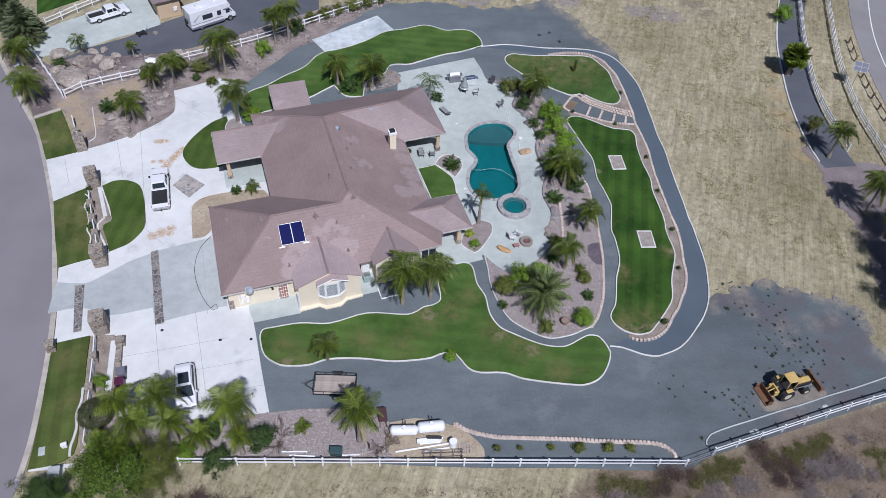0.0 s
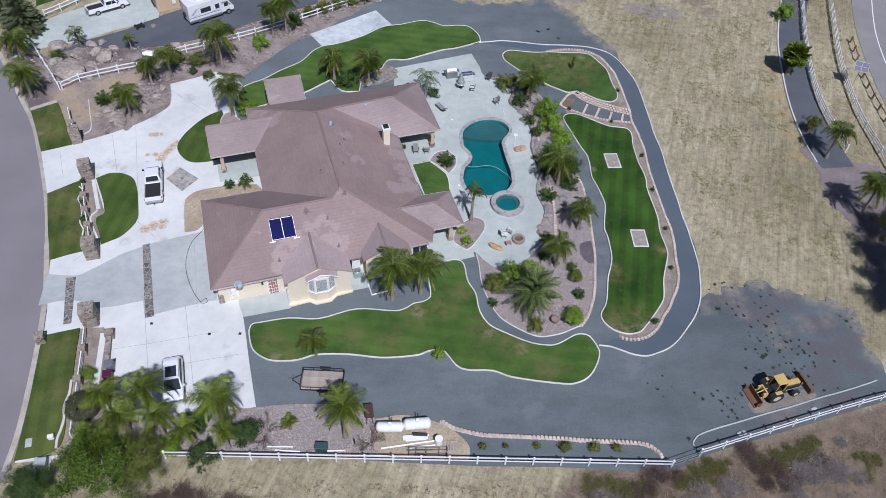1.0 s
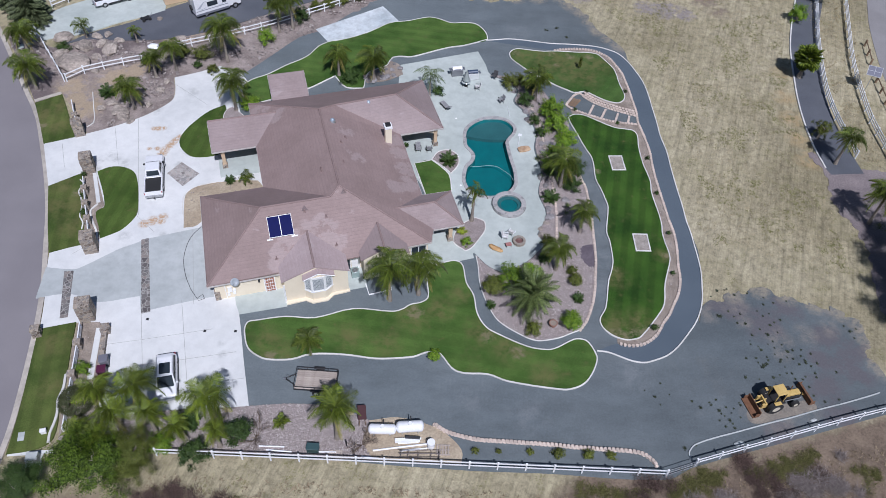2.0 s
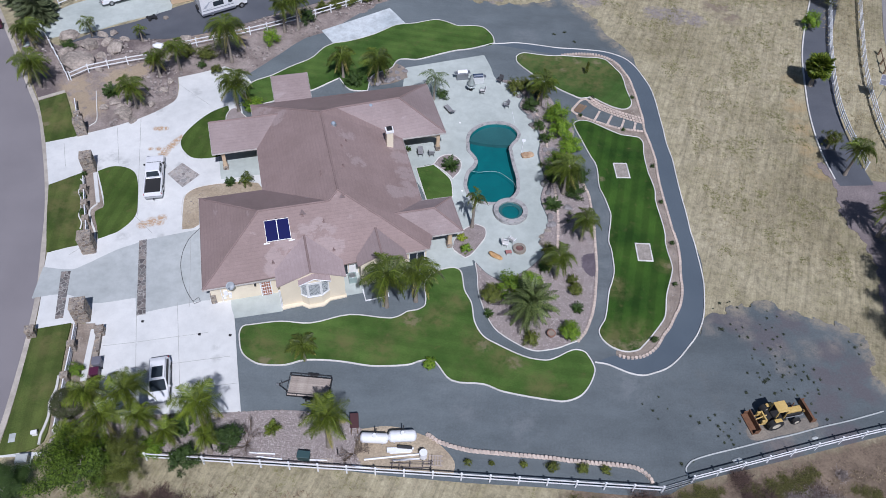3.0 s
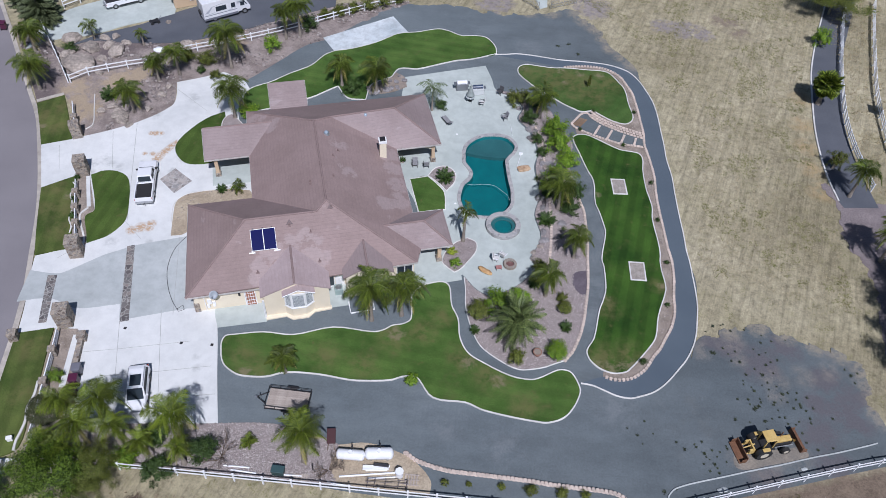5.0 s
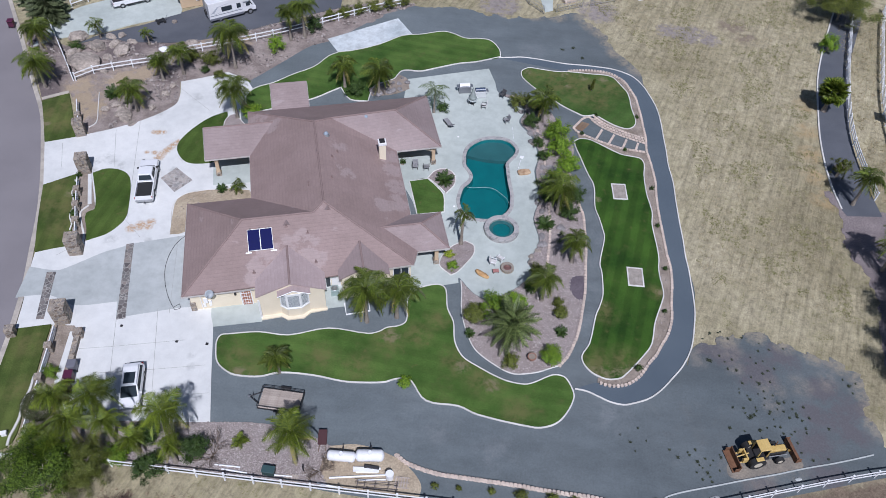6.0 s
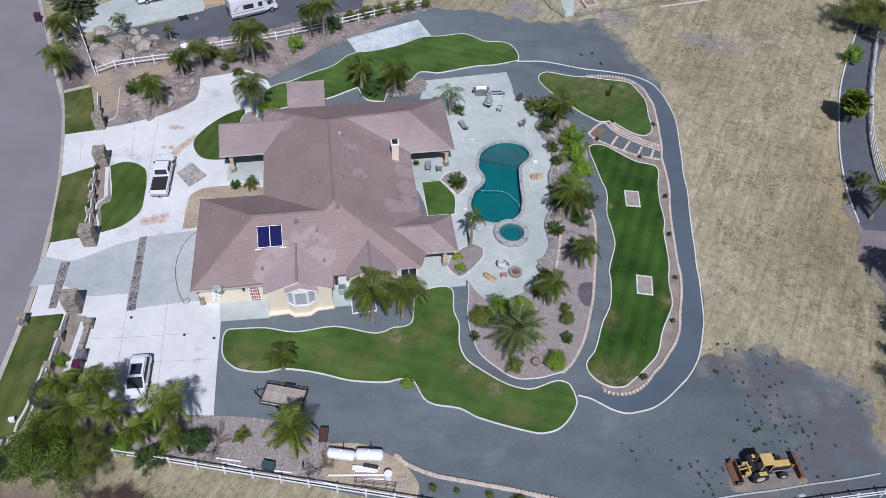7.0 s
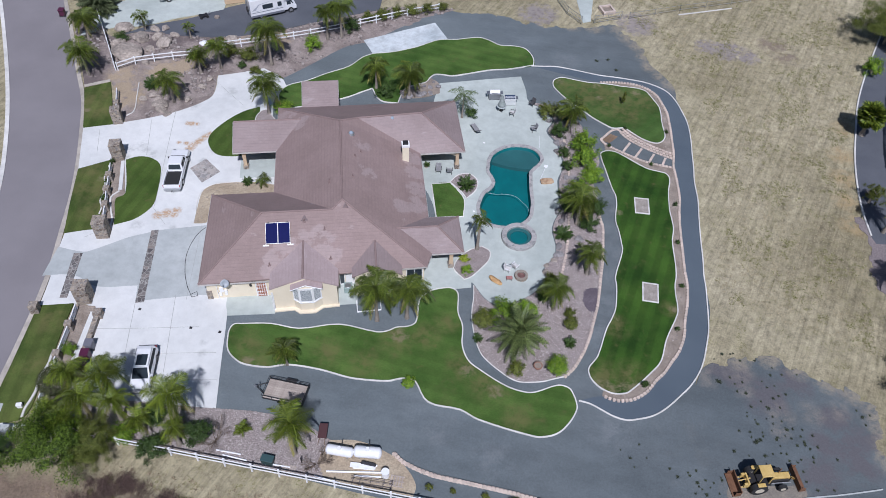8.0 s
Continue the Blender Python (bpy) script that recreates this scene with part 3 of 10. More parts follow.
# ---- the plan: control points of outlines and lines, in metres ----
LAWN_SOUTH = [(-15.1, 43.2), (-15.2, 44), (-15, 44.5), (-14.4, 44.7), (-11.6, 45.4), (-8.7, 45.5), (-5.1, 46.9), (-1.2, 46.9), (-0.2, 47.3), (0.5, 47.9), (1.6, 48.3), (2.2, 49), (1.9, 51.7), (2.3, 52.6), (2.9, 53.3), (4.4, 54), (5.2, 53.9), (5.6, 53.3), (6, 51.2), (6.8, 49.6), (7.2, 47.4), (8.1, 45.8), (9.4, 45), (12.2, 43.8), (14.1, 43.6), (15, 43.9), (16.7, 45), (17.5, 45.1), (18.1, 44.8), (18.8, 43.3), (18.7, 42.4), (18.2, 41.2), (17.5, 40.2), (16.6, 39.6), (15.4, 39.3), (10.2, 39.8), (8.4, 40.4), (5.4, 40.5), (3.8, 42.3), (3.3, 42.5), (2.3, 42.3), (1.3, 41.8), (-1, 41.4), (-2.5, 41.3), (-5.3, 41.5), (-8.4, 41.3), (-10.1, 40.6), (-12.1, 40.4), (-13.1, 40.6), (-14.4, 41.5)]
LAWN_NORTH = [(-23.1, 82.1), (-21, 83.8), (-19.1, 85.9), (-16.7, 88.2), (-15.5, 90.7), (-14.8, 91.5), (-14.2, 92), (-12.7, 92.6), (-11.4, 93.3), (-10.2, 94.1), (-8.9, 95.1), (-7.7, 96.3), (-6.7, 97.3), (-5.6, 97.9), (-3.8, 98.4), (-2.4, 99.1), (-0.8, 99.7), (0.6, 99.4), (2.4, 98.6), (4.2, 98.9), (5.7, 98.8), (6.6, 98), (7.4, 96.5), (7.6, 95.1), (5.9, 94.1), (4.2, 93.2), (2.4, 92.6), (0.7, 91.7), (-1, 90.7), (-2.7, 89.8), (-4.3, 89.7), (-5.1, 89.4), (-5.5, 88.6), (-5.8, 87.5), (-6.8, 86.7), (-8.1, 85.4), (-8.3, 82.2), (-10.6, 82.2), (-12.3, 84.4), (-13.4, 83.3), (-15.2, 81.5), (-18.8, 79.1), (-22.1, 77.2), (-23.6, 80)]
LAWN_ENTRY = [(-25.0, 77.0), (-26.6, 75.6), (-27.9, 73.4), (-28.7, 71.1), (-28.7, 69.6), (-27.9, 68.2), (-26.5, 67.2), (-24.6, 67.4), (-23.1, 68.1), (-21.3, 69.2), (-22.6, 74.4), (-24.1, 75.2)]
LAWN_LOOP = [(-36.4, 63.7), (-35.2, 64.6), (-33.7, 64.7), (-32.3, 64.0), (-31.4, 62.4), (-30.5, 59.8), (-30.0, 57.8), (-30.2, 56.6), (-31.0, 55.1), (-32.0, 54.3), (-32.7, 53.8), (-33.4, 55.4), (-34.4, 57.5), (-33.8, 58.5)]
LAWN_STREET_A = [(-40.9, 60.9), (-38.0, 63.3), (-36.2, 60.0), (-34.6, 54.2), (-33.7, 53.0), (-37.2, 51.5), (-38.9, 55.6)]
LAWN_STREET_B = [(-48.0, 74.9), (-45.4, 76.9), (-43.5, 73.7), (-41.0, 69.2), (-44.1, 67.7), (-46.1, 71.5)]
LAWN_STREET_C = [(-34.5, 42.0), (-31.3, 43.1), (-30.7, 40.1), (-30.0, 37.1), (-29.5, 34.3), (-28.9, 31.0), (-30.1, 29.9), (-32.2, 29.3), (-32.7, 33.0), (-33.6, 37.6)]
LAWN_COURT = [(-0.7, 68.6), (1.3, 69.4), (2.5, 68.3), (3.5, 67.0), (3.9, 64.4), (1.0, 63.5)]
LAWN_EAST = [(26.5, 76.4), (26.4, 74.3), (26.6, 71.2), (26.9, 69.6), (27.1, 68.2), (27, 66.4), (27.4, 63), (27.5, 61.3), (27.4, 60.1), (27.5, 58.7), (27.7, 57.4), (27.7, 56.2), (26.7, 52.8), (26.3, 50.3), (25.8, 49.2), (23.4, 45.9), (22.6, 45.5), (21.8, 45.4), (20.8, 45.7), (20.1, 46.2), (19.6, 46.9), (19.5, 47.7), (20.2, 49.2), (20.8, 52.7), (21.2, 54), (21.5, 55.4), (21.5, 56.9), (21.4, 58.5), (21.2, 59.7), (21.7, 63.5), (21.5, 64.8), (21.1, 66.5), (20.7, 67.8), (20.6, 69.2), (20.6, 70.6), (20.4, 72), (19.9, 73.2), (18.9, 76.2), (18.1, 78.9), (18.6, 79.6), (19.4, 79.8), (20.3, 79.6), (23.7, 77.7), (25.2, 77.5), (26.1, 77.3)]
LAWN_NE = [(10.8, 91.2), (10.7, 92.2), (11.1, 92.9), (11.8, 93.3), (13.4, 93.2), (15.3, 93.1), (16.7, 93.3), (18.2, 93.4), (19.8, 93.4), (21.8, 93.5), (22.9, 93.2), (23.6, 92.3), (24.2, 91.3), (24.8, 90.2), (25.1, 88.8), (25.2, 87.6), (25.4, 86.3), (25.7, 84.9), (25.7, 83.9), (25.3, 83.1), (24.6, 82.7), (23.5, 82.9), (22.5, 83.4), (21.5, 84.1), (20.6, 84.8), (20, 84.5), (19.1, 84.3), (18.1, 84.8), (16.6, 85.7), (15.1, 86.9), (13.5, 88.1), (12.2, 89.4), (11.3, 90.4)]
YARD = [(-25.4, 82.7), (-24.2, 83.7), (-21.1, 88.5), (-18.4, 92.7), (-15.7, 94.8), (-9.8, 102.5), (-5.7, 105.5), (0.1, 106.1), (5.3, 105.4), (9.8, 105.5), (14.3, 106.7), (18.1, 108.1), (20.2, 105.8), (21.8, 103.6), (23.1, 100), (25, 97.7), (26.7, 95), (27.1, 92.4), (28.1, 89.2), (28.8, 85.8), (29.15, 82.1), (29.45, 77.4), (29.85, 73), (30.05, 68.9), (30.35, 64.6), (30.6, 60.9), (31, 57), (29.5, 48), (30.5, 50.6), (33.6, 52.2), (36.6, 52.9), (39.4, 52.2), (42, 51.3), (44.6, 50.5), (46.2, 49.4), (46.2, 47.2), (45.9, 44.6), (48.8, 40.2), (44.2, 38.6), (35.3, 35.5), (26.4, 32.4), (23.8, 31.1), (13.2, 30.9), (6.3, 30.7), (-4.4, 30.9), (-12.3, 32), (-19.1, 47.2), (-22.9, 67.1)]
BED_FRONT = [(-31.1, 43.0), (-29.1, 43.3), (-28.6, 42.8), (-27.1, 37.2), (-25.8, 33.2), (-26.5, 31.1), (-28.4, 30.9), (-29.3, 34.3), (-29.7, 37.1), (-30.6, 40.1)]
BED_PIERS = [(-38.0, 63.2), (-36.5, 63.6), (-33.8, 58.5), (-34.3, 57.6), (-33.4, 55.4), (-32.7, 53.7), (-33.7, 53.0), (-34.8, 55.0), (-36.1, 59.8)]
BED_STRIP = [(15.9, 93.1), (17, 93.6), (18.4, 94), (20.3, 94.3), (22.1, 94.2), (23.4, 93.6), (24.5, 92.5), (25.8, 89.5), (26.2, 87.4), (26.9, 81.3), (26.9, 78.9), (27.7, 73.5), (27.8, 68.8), (28.4, 62.3), (28.7, 60.3), (28.7, 57.9), (28.4, 53.4), (27.9, 51.5), (26.6, 48.8), (25.9, 47.8), (25.2, 46.5), (24.3, 45.5), (23.3, 44.9), (22.2, 44.7), (21, 44.9), (21, 45.4), (22.1, 46), (23.5, 47.4), (25.8, 50.5), (27.2, 56), (26.9, 61.2), (26.4, 67.7), (25.9, 75.5), (22.3, 77.5), (18.9, 79.5), (18.3, 81.4), (20.1, 83.9), (22.5, 85.3), (25, 83.6), (25, 86.8), (24.2, 92), (19.5, 92.8)]
BED_SOUTH = [(-13.0, 35.4), (-9.8, 35.9), (-6.8, 36.0), (-4.2, 35.6), (-2.1, 34.8), (-1.4, 31.0), (-8.2, 31.0), (-15.0, 30.9), (-20.6, 30.6), (-24.0, 30.9), (-28.4, 31.0), (-28.6, 33.2), (-27.1, 36.6), (-25.9, 33.3), (-21.5, 34.2), (-16.7, 34.8)]
DIRT_TANKS = [(-2.1, 34.8), (0.4, 35.3), (3.4, 34.7), (4.9, 33.9), (6.2, 32.5), (6.2, 31.2), (-1.4, 31.0), (-2.5, 32.8)]
BED_POOL_E = [(8, 86.9), (10.4, 85.8), (11.8, 84), (11.3, 81.6), (13, 79.3), (14, 75.6), (13.7, 73), (14.4, 68.6), (13.9, 65.2), (14.7, 61.7), (13.6, 58.6), (14.5, 57.3), (12.2, 54.4), (9.7, 52.8), (8.3, 53.5), (6.9, 55), (7.2, 53.3), (7.3, 52), (7.5, 50.8), (8, 49.2), (8.6, 47.8), (9.3, 46.7), (10.3, 45.9), (11.3, 45.3), (12.3, 44.8), (13.2, 44.6), (14.3, 44.8), (15.5, 45.2), (16.4, 45.7), (17.4, 46.2), (18.1, 47.3), (18.6, 48.6), (19, 50), (19.3, 51.8), (19.7, 55.9), (19.7, 61.5), (19.5, 64.9), (19.3, 66.7), (18.9, 68), (18.7, 69.8), (17.5, 74.7), (18.1, 77.3), (17.3, 79.6), (16.2, 81.3), (15.2, 83.9), (13.1, 86), (11.2, 86.8)]
DECK = [(-4, 87.8), (6.3, 92.1), (7.4, 89.2), (8.1, 87), (10.4, 85.6), (11.6, 83.9), (11.1, 81.5), (12.7, 79.2), (13.8, 75.4), (13.5, 72.8), (14.3, 68.5), (13.8, 65.1), (14.6, 61.7), (13.5, 58.6), (14.4, 57.3), (12.3, 54.6), (9.7, 52.9), (8.3, 53.6), (7, 55), (6.7, 55.3), (2.3, 54), (0.7, 55.7), (1.6, 60), (0.2, 65.4), (-3.3, 71.2), (-3.9, 83.7)]
BED_PALM = [(5.6, 59.7), (6.7, 60.5), (7.7, 60.0), (7.8, 58.7), (7.1, 57.2), (6.4, 56.0), (5.8, 55.5), (4.4, 56.7), (4.7, 58.4)]
BED_COURT = [(1.3, 69.5), (2.0, 70.9), (3.2, 71.4), (4.3, 70.6), (4.5, 69.0), (3.7, 67.3), (2.8, 68.3)]
POOL = [(5.2, 74.3), (5.4, 75.6), (6.2, 76.8), (7.3, 77.6), (8.7, 77.9), (9.8, 77.8), (10.6, 77.2), (11.1, 76.2), (10.9, 75.2), (10.4, 74.3), (10.1, 73.5), (10.2, 72.7), (10.4, 71.4), (10.7, 69.9), (11, 68.6), (11.1, 67.4), (11.1, 66.3), (10.5, 65.1), (9.4, 64.3), (8.3, 64), (7, 64.1), (6, 64.8), (5.4, 66.3), (5.4, 67.5), (5.6, 68.7), (6.2, 69.7), (6.4, 70.7), (6, 71.6), (5.4, 72.5), (5.3, 73.4)]
DRIVE = [(-44.1, 67.7), (-39.8, 70.0), (-37.0, 71.7), (-34.2, 73.9), (-31.8, 77.0), (-31.8, 78.9), (-32.7, 81.8), (-30.1, 83.2), (-27.5, 84.9), (-24.6, 83.6), (-23.1, 81.8), (-23.8, 78.8), (-21.2, 72.3), (-17.6, 66.4), (-16.0, 56.6), (-17.1, 48.8), (-16.8, 46.8), (-16.1, 45.3), (-14.5, 40.1), (-13.0, 35.4), (-21.5, 34.2), (-25.5, 33.0), (-27.1, 37.2), (-28.5, 42.9), (-29.6, 43.3), (-31.3, 43.1), (-34.4, 42.1), (-35.2, 45.2), (-36.6, 49.5), (-37.1, 51.4), (-34.2, 52.9), (-34.3, 54.2), (-37.1, 63.3), (-38.0, 63.3), (-40.9, 60.9)]
DRIVE_PANEL = [(-36.7, 49.5), (-33.8, 49.5), (-32.9, 50.1), (-31.5, 51.4), (-30.2, 52.6), (-28.8, 53.5), (-28, 54.1), (-22.5, 56.4), (-20.9, 52.4), (-19, 47.2), (-19.9, 47), (-25.6, 44.8), (-26.3, 46.7), (-30.3, 45.6), (-33.1, 46.4), (-36.2, 45.6)]
BAND_A = [(-34.7, 49.1), (-33.8, 49.3), (-32.3, 43.6), (-33.0, 43.4)]
BAND_B = [(-28.4, 54.0), (-27.7, 54.3), (-24.7, 44.9), (-25.5, 44.6)]
DIAMOND = [(-27.5, 66.2), (-25.0, 64.5), (-26.3, 62.3), (-28.6, 64.2)]
BED_ENTRY = [(-24.5, 56.1), (-25.3, 59.2), (-25.6, 60.9), (-25.1, 62.1), (-23.1, 63.1), (-21.0, 63.8), (-18.2, 64.0), (-17.0, 62.7), (-23.2, 60.4), (-22.8, 57.6), (-23.3, 56.5)]
BED_ENTRY_PALM = [(-24.4, 73.7), (-24.7, 75.1), (-24.5, 76.2), (-24.0, 76.7), (-23.1, 75.9), (-21.7, 74.6), (-22.0, 73.4)]
BED_NORTH = [(-5.4, 88.5), (-4.1, 87.7), (-3.5, 85.7), (-5.5, 84.2), (-8.0, 83.4), (-8.7, 84.8), (-7.1, 86.3), (-5.8, 87.4)]
STREET_IN = [(-66.5, 98.4), (-55.2, 83.4), (-50.7, 77.2), (-47.1, 71.9), (-44.5, 67.0), (-41.9, 61.5), (-39.4, 55.6), (-37.2, 49.4), (-35.8, 44.5), (-34.8, 40.0), (-34.1, 36.4), (-33.4, 32.5), (-33.1, 28.4)]
KERB_IN = [(-65.3, 99.2), (-56.7, 87.2), (-50.4, 78.1), (-46.7, 72.8), (-44.0, 67.6), (-41.5, 62.4), (-39.3, 57.2), (-37.4, 51.7), (-35.9, 47.3), (-34.8, 43.2), (-34.1, 40.0), (-33.2, 35.3), (-32.6, 31.5), (-32.4, 28.4)]
STREET_OUT = [(-71.2, 91.8), (-63.1, 80.6), (-58.5, 73.9), (-55.2, 68.8), (-51.8, 63.1), (-48.5, 56.9)]
BED_NW = [(-48.1, 75.1), (-45.5, 77.2), (-39.8, 70.0), (-37.0, 71.8), (-34.2, 74.1), (-31.9, 77.0), (-31.9, 78.9), (-32.8, 81.8), (-30.1, 83.3), (-27.5, 85.0), (-23.0, 82.4), (-19.0, 85.2), (-14.4, 90.7), (-12.6, 96.5), (-8.1, 102.1), (-5.8, 106.2), (-13.4, 104.8), (-19.7, 101.7), (-23.3, 98.3), (-29.6, 93.5), (-35.8, 90.3), (-42.3, 89.1), (-46.8, 88.8), (-49.8, 86.7), (-51.5, 87.1), (-54.4, 90.0), (-57.2, 88.5), (-51.4, 80.1)]
NEIGHBOUR_DRIVE = [(-54.6, 85.6), (-54.7, 90), (-53.4, 94.9), (-49.2, 98.9), (-44.8, 103.2), (-40.3, 103.5), (-39, 99.9), (-38.3, 97), (-40.2, 95.5), (-44, 93), (-46.6, 90.7), (-49.1, 89.3), (-51.4, 88.4)]
NEIGHBOUR_ROAD = [(-49.8, 86.7), (-46.5, 90.4), (-42.1, 93.5), (-37.7, 97.9), (-34.3, 100.8), (-30.4, 105.9), (-17.4, 110.3), (-16.5, 103.0), (-23.3, 98.3), (-29.6, 93.5), (-35.8, 90.3), (-42.3, 89.1), (-46.8, 88.8)]
SLAB_N = [(-16.5, 94.8), (-7.8, 101.8), (-5.2, 98.3), (-8.1, 95.4), (-9.2, 93.9), (-11.8, 92.1), (-14.1, 91.6)]
TRACK_OUT = [(7.3, 94.9), (8.8, 95.2), (10.4, 95.6), (12.3, 95.6), (14.3, 95.4), (16.6, 95.2), (18.9, 95.3), (20.7, 95.3), (22.6, 95.2), (24.1, 94.8), (25.7, 93.9), (26.9, 92.2), (27.8, 90), (28.5, 87.8), (28.9, 85.1), (29.1, 82.1), (29.3, 79.3), (29.4, 76.8), (29.8, 73.8), (29.9, 71), (30.1, 67.3), (30.3, 64.7), (30.4, 62.2), (30.6, 60.5), (30.7, 58.6), (30.8, 56.7), (30.8, 54.8), (30.6, 53), (30.3, 51.1), (29.9, 49.7), (29.1, 48), (28.2, 46.7), (26.9, 45), (25.7, 43.9), (24.3, 43.2), (23.4, 42.9), (22.2, 43), (21.1, 43.4), (20, 43.8), (18.9, 43.9)]
WALL_IN = [(17, 93.6), (18.4, 94), (20.3, 94.3), (22.1, 94.2), (23.4, 93.6), (24.5, 92.5), (25.1, 91.2), (25.8, 89.5), (26.2, 87.4), (26.5, 85.1), (26.7, 83.1), (26.9, 81.3), (26.9, 78.9), (27.2, 77.3), (27.4, 76), (27.7, 73.5), (27.7, 71.1), (27.8, 68.8), (28, 66.6), (28.2, 64.4), (28.4, 62.3), (28.7, 60.3), (28.7, 57.9), (28.5, 55.6), (28.4, 53.4), (27.9, 51.5), (27.2, 50.1), (26.6, 48.8), (25.9, 47.8), (25.2, 46.5), (24.3, 45.5), (23.3, 44.9), (22.2, 44.7), (21, 44.9)]
WALL_S = [(3.7, 34.8), (4.7, 34.2), (6.2, 33.8), (7.7, 33.6), (9.7, 33.6), (12, 33.6), (14.2, 33.6), (16.5, 33.5), (18.5, 33.5), (20.5, 33.5), (21.8, 33.4), (22.7, 32.9), (23.2, 32.2)]
KERB_POOL_E = [(6.9, 55), (7.2, 53.3), (7.3, 52), (7.5, 50.8), (8, 49.2), (8.6, 47.8), (9.3, 46.7), (10.3, 45.9), (11.3, 45.3), (12.3, 44.8), (13.2, 44.6), (14.3, 44.8), (15.5, 45.2), (16.4, 45.7), (17.4, 46.2), (18.1, 47.3), (18.6, 48.6), (19, 50), (19.3, 51.8), (19.5, 53.7), (19.7, 55.9), (19.7, 57.9), (19.7, 59.9), (19.7, 61.5), (19.6, 63.2), (19.5, 64.9), (19.3, 66.7), (18.9, 68), (18.7, 69.8)]
KERB_LOT = [(45.4, 41.3), (44.4, 40.9), (41.7, 39.9), (39, 39), (36.3, 38), (33.6, 37.1), (31.1, 36.2), (28.5, 35.3), (26.9, 34.6), (26.4, 34.1), (26.2, 33.7), (26.3, 33.1)]
STRIP_E = [(57.3, 118.3), (54.8, 111.0), (52.6, 104.3), (50.9, 98.1), (49.9, 92.4), (49.0, 86.4), (48.6, 81.4), (48.6, 76.6), (49.0, 72.8), (49.4, 71.7), (53.5, 72.3), (53.1, 75.6), (52.7, 81.1), (53.0, 87.2), (54.3, 94.7), (56.3, 103.0), (61.8, 118.7)]
FENCE_E1 = [(60.1, 118.0), (58.0, 111.5), (56.8, 106.6), (55.4, 101.0), (54.0, 94.1), (53.2, 89.3), (52.8, 85.2), (52.8, 81.0), (53.1, 77.0), (53.3, 73.2)]
FENCE_E2 = [(64.3, 118.0), (62.6, 111.9), (61.4, 107.0), (60.3, 102.3), (59.0, 96.6), (58.2, 92.1), (57.6, 87.0), (57.2, 82.0), (57.4, 76.6), (57.7, 67.3)]
ROAD_E = [(69.0, 122.5), (66.3, 112.2), (64.7, 106.3), (63.7, 101.0), (62.8, 95.0), (62.2, 88.0), (61.9, 80.0), (62.0, 60.0)]
LOT_E = [(49.6, 72.6), (48.9, 75.0), (47.7, 75.4), (48.0, 73.2), (48.6, 71.2), (48.5, 69.2), (48.4, 66.6), (49.1, 64.3), (49.9, 61.8), (49.8, 57.8), (48.6, 51.4), (52.5, 47.5), (61.4, 58.1), (59.6, 69.4), (56.9, 72.8), (53.5, 72.9)]
STRIPLINE = [(72.0, 121.0), (69.6, 112.5), (68.1, 107.5), (67.0, 103.3), (66.2, 99.2), (65.5, 93.6), (65.2, 86.0)]
BRIDGE = [(18, 81.6), (18.9, 83.3), (19.8, 84.2), (20.5, 83.5), (22, 82.1), (24.1, 81.1), (26.7, 80.2), (26.8, 78.8), (23.9, 78.8), (21.9, 79.4), (19.9, 80.3)]
FENCE_S = [(-19.7, 30.2), (23.8, 31.4)]
FENCE_S2 = [(26.5, 32.6), (44.3, 38.9)]
FENCE_NW = [(-45.8, 79.6), (-44.4, 81.3), (-41.9, 82.7), (-39.1, 84.1), (-35.8, 85.6)]
FENCE_NW2 = [(-34.5, 87.8), (-29.0, 90.8), (-22.7, 94.6), (-16.1, 99.5), (-9.9, 104.0), (-6.7, 105.8)]
FENCE_NBR = [(-53.8, 95.6), (-52.3, 97.4), (-49.7, 100.6), (-46.6, 103.7)]
WALL_NW = [(-54.6, 90.7), (-50.5, 85.4), (-47.1, 80.9), (-45.5, 78.7), (-42.7, 73.5)]
PALMS_BACK = [(-23.4, 76.1, 4.2, 2.3), (-26.8, 86.0, 5.0, 2.7), (-32.9, 83.4, 3.4, 1.8), (-35.0, 81.7, 2.8, 1.6), (-35.8, 75.2, 3.2, 2.0), (-46.7, 89.2, 2.0, 1.3), (-39.7, 88.9, 1.8, 1.0), (-48.9, 77.7, 3.5, 2.4), (-53.0, 85.1, 3.0, 2.1), (-19.7, 94.7, 4.5, 2.1), (-21.4, 93.7, 4.0, 1.9), (-11.8, 84.6, 3.2, 1.9), (-7.2, 83.9, 3.4, 2.2)]
PALMS_POOL = [(-19.6, 63.8, 0.6, 1.1), (6.3, 60.0, 4.4, 1.3), (13.9, 82.2, 3.2, 2.2), (16.4, 66.4, 3.8, 2.4), (18.2, 59.4, 3.2, 1.8), (15.3, 53.8, 3.2, 1.9), (-1.6, 48.3, 5.0, 2.6), (1.2, 49.3, 4.3, 2.4), (-8.4, 41.3, 2.4, 1.6), (50.4, 73.7, 4.0, 2.0), (51.4, 63.8, 4.4, 2.5)]
PALMS_FRONT = [(-4.7, 32.9, 4.7, 2.6), (-21.5, 33.8, 4.8, 2.5), (-24.7, 33.4, 4.6, 2.0), (-23.2, 32.0, 3.6, 2.0), (-20.3, 32.2, 3.4, 2.0), (-15.4, 33.3, 4.6, 2.6), (-18.0, 31.7, 2.4, 1.5), (-26.4, 31.0, 2.0, 1.5), (-14.6, 31.4, 2.6, 1.4), (-24.5, 30.4, 2.4, 1.6), (-9.9, 33.9, 0.3, 0.95)]
PALMS_GREY = [(0.3, 81.5, 3.3, 2.5)]
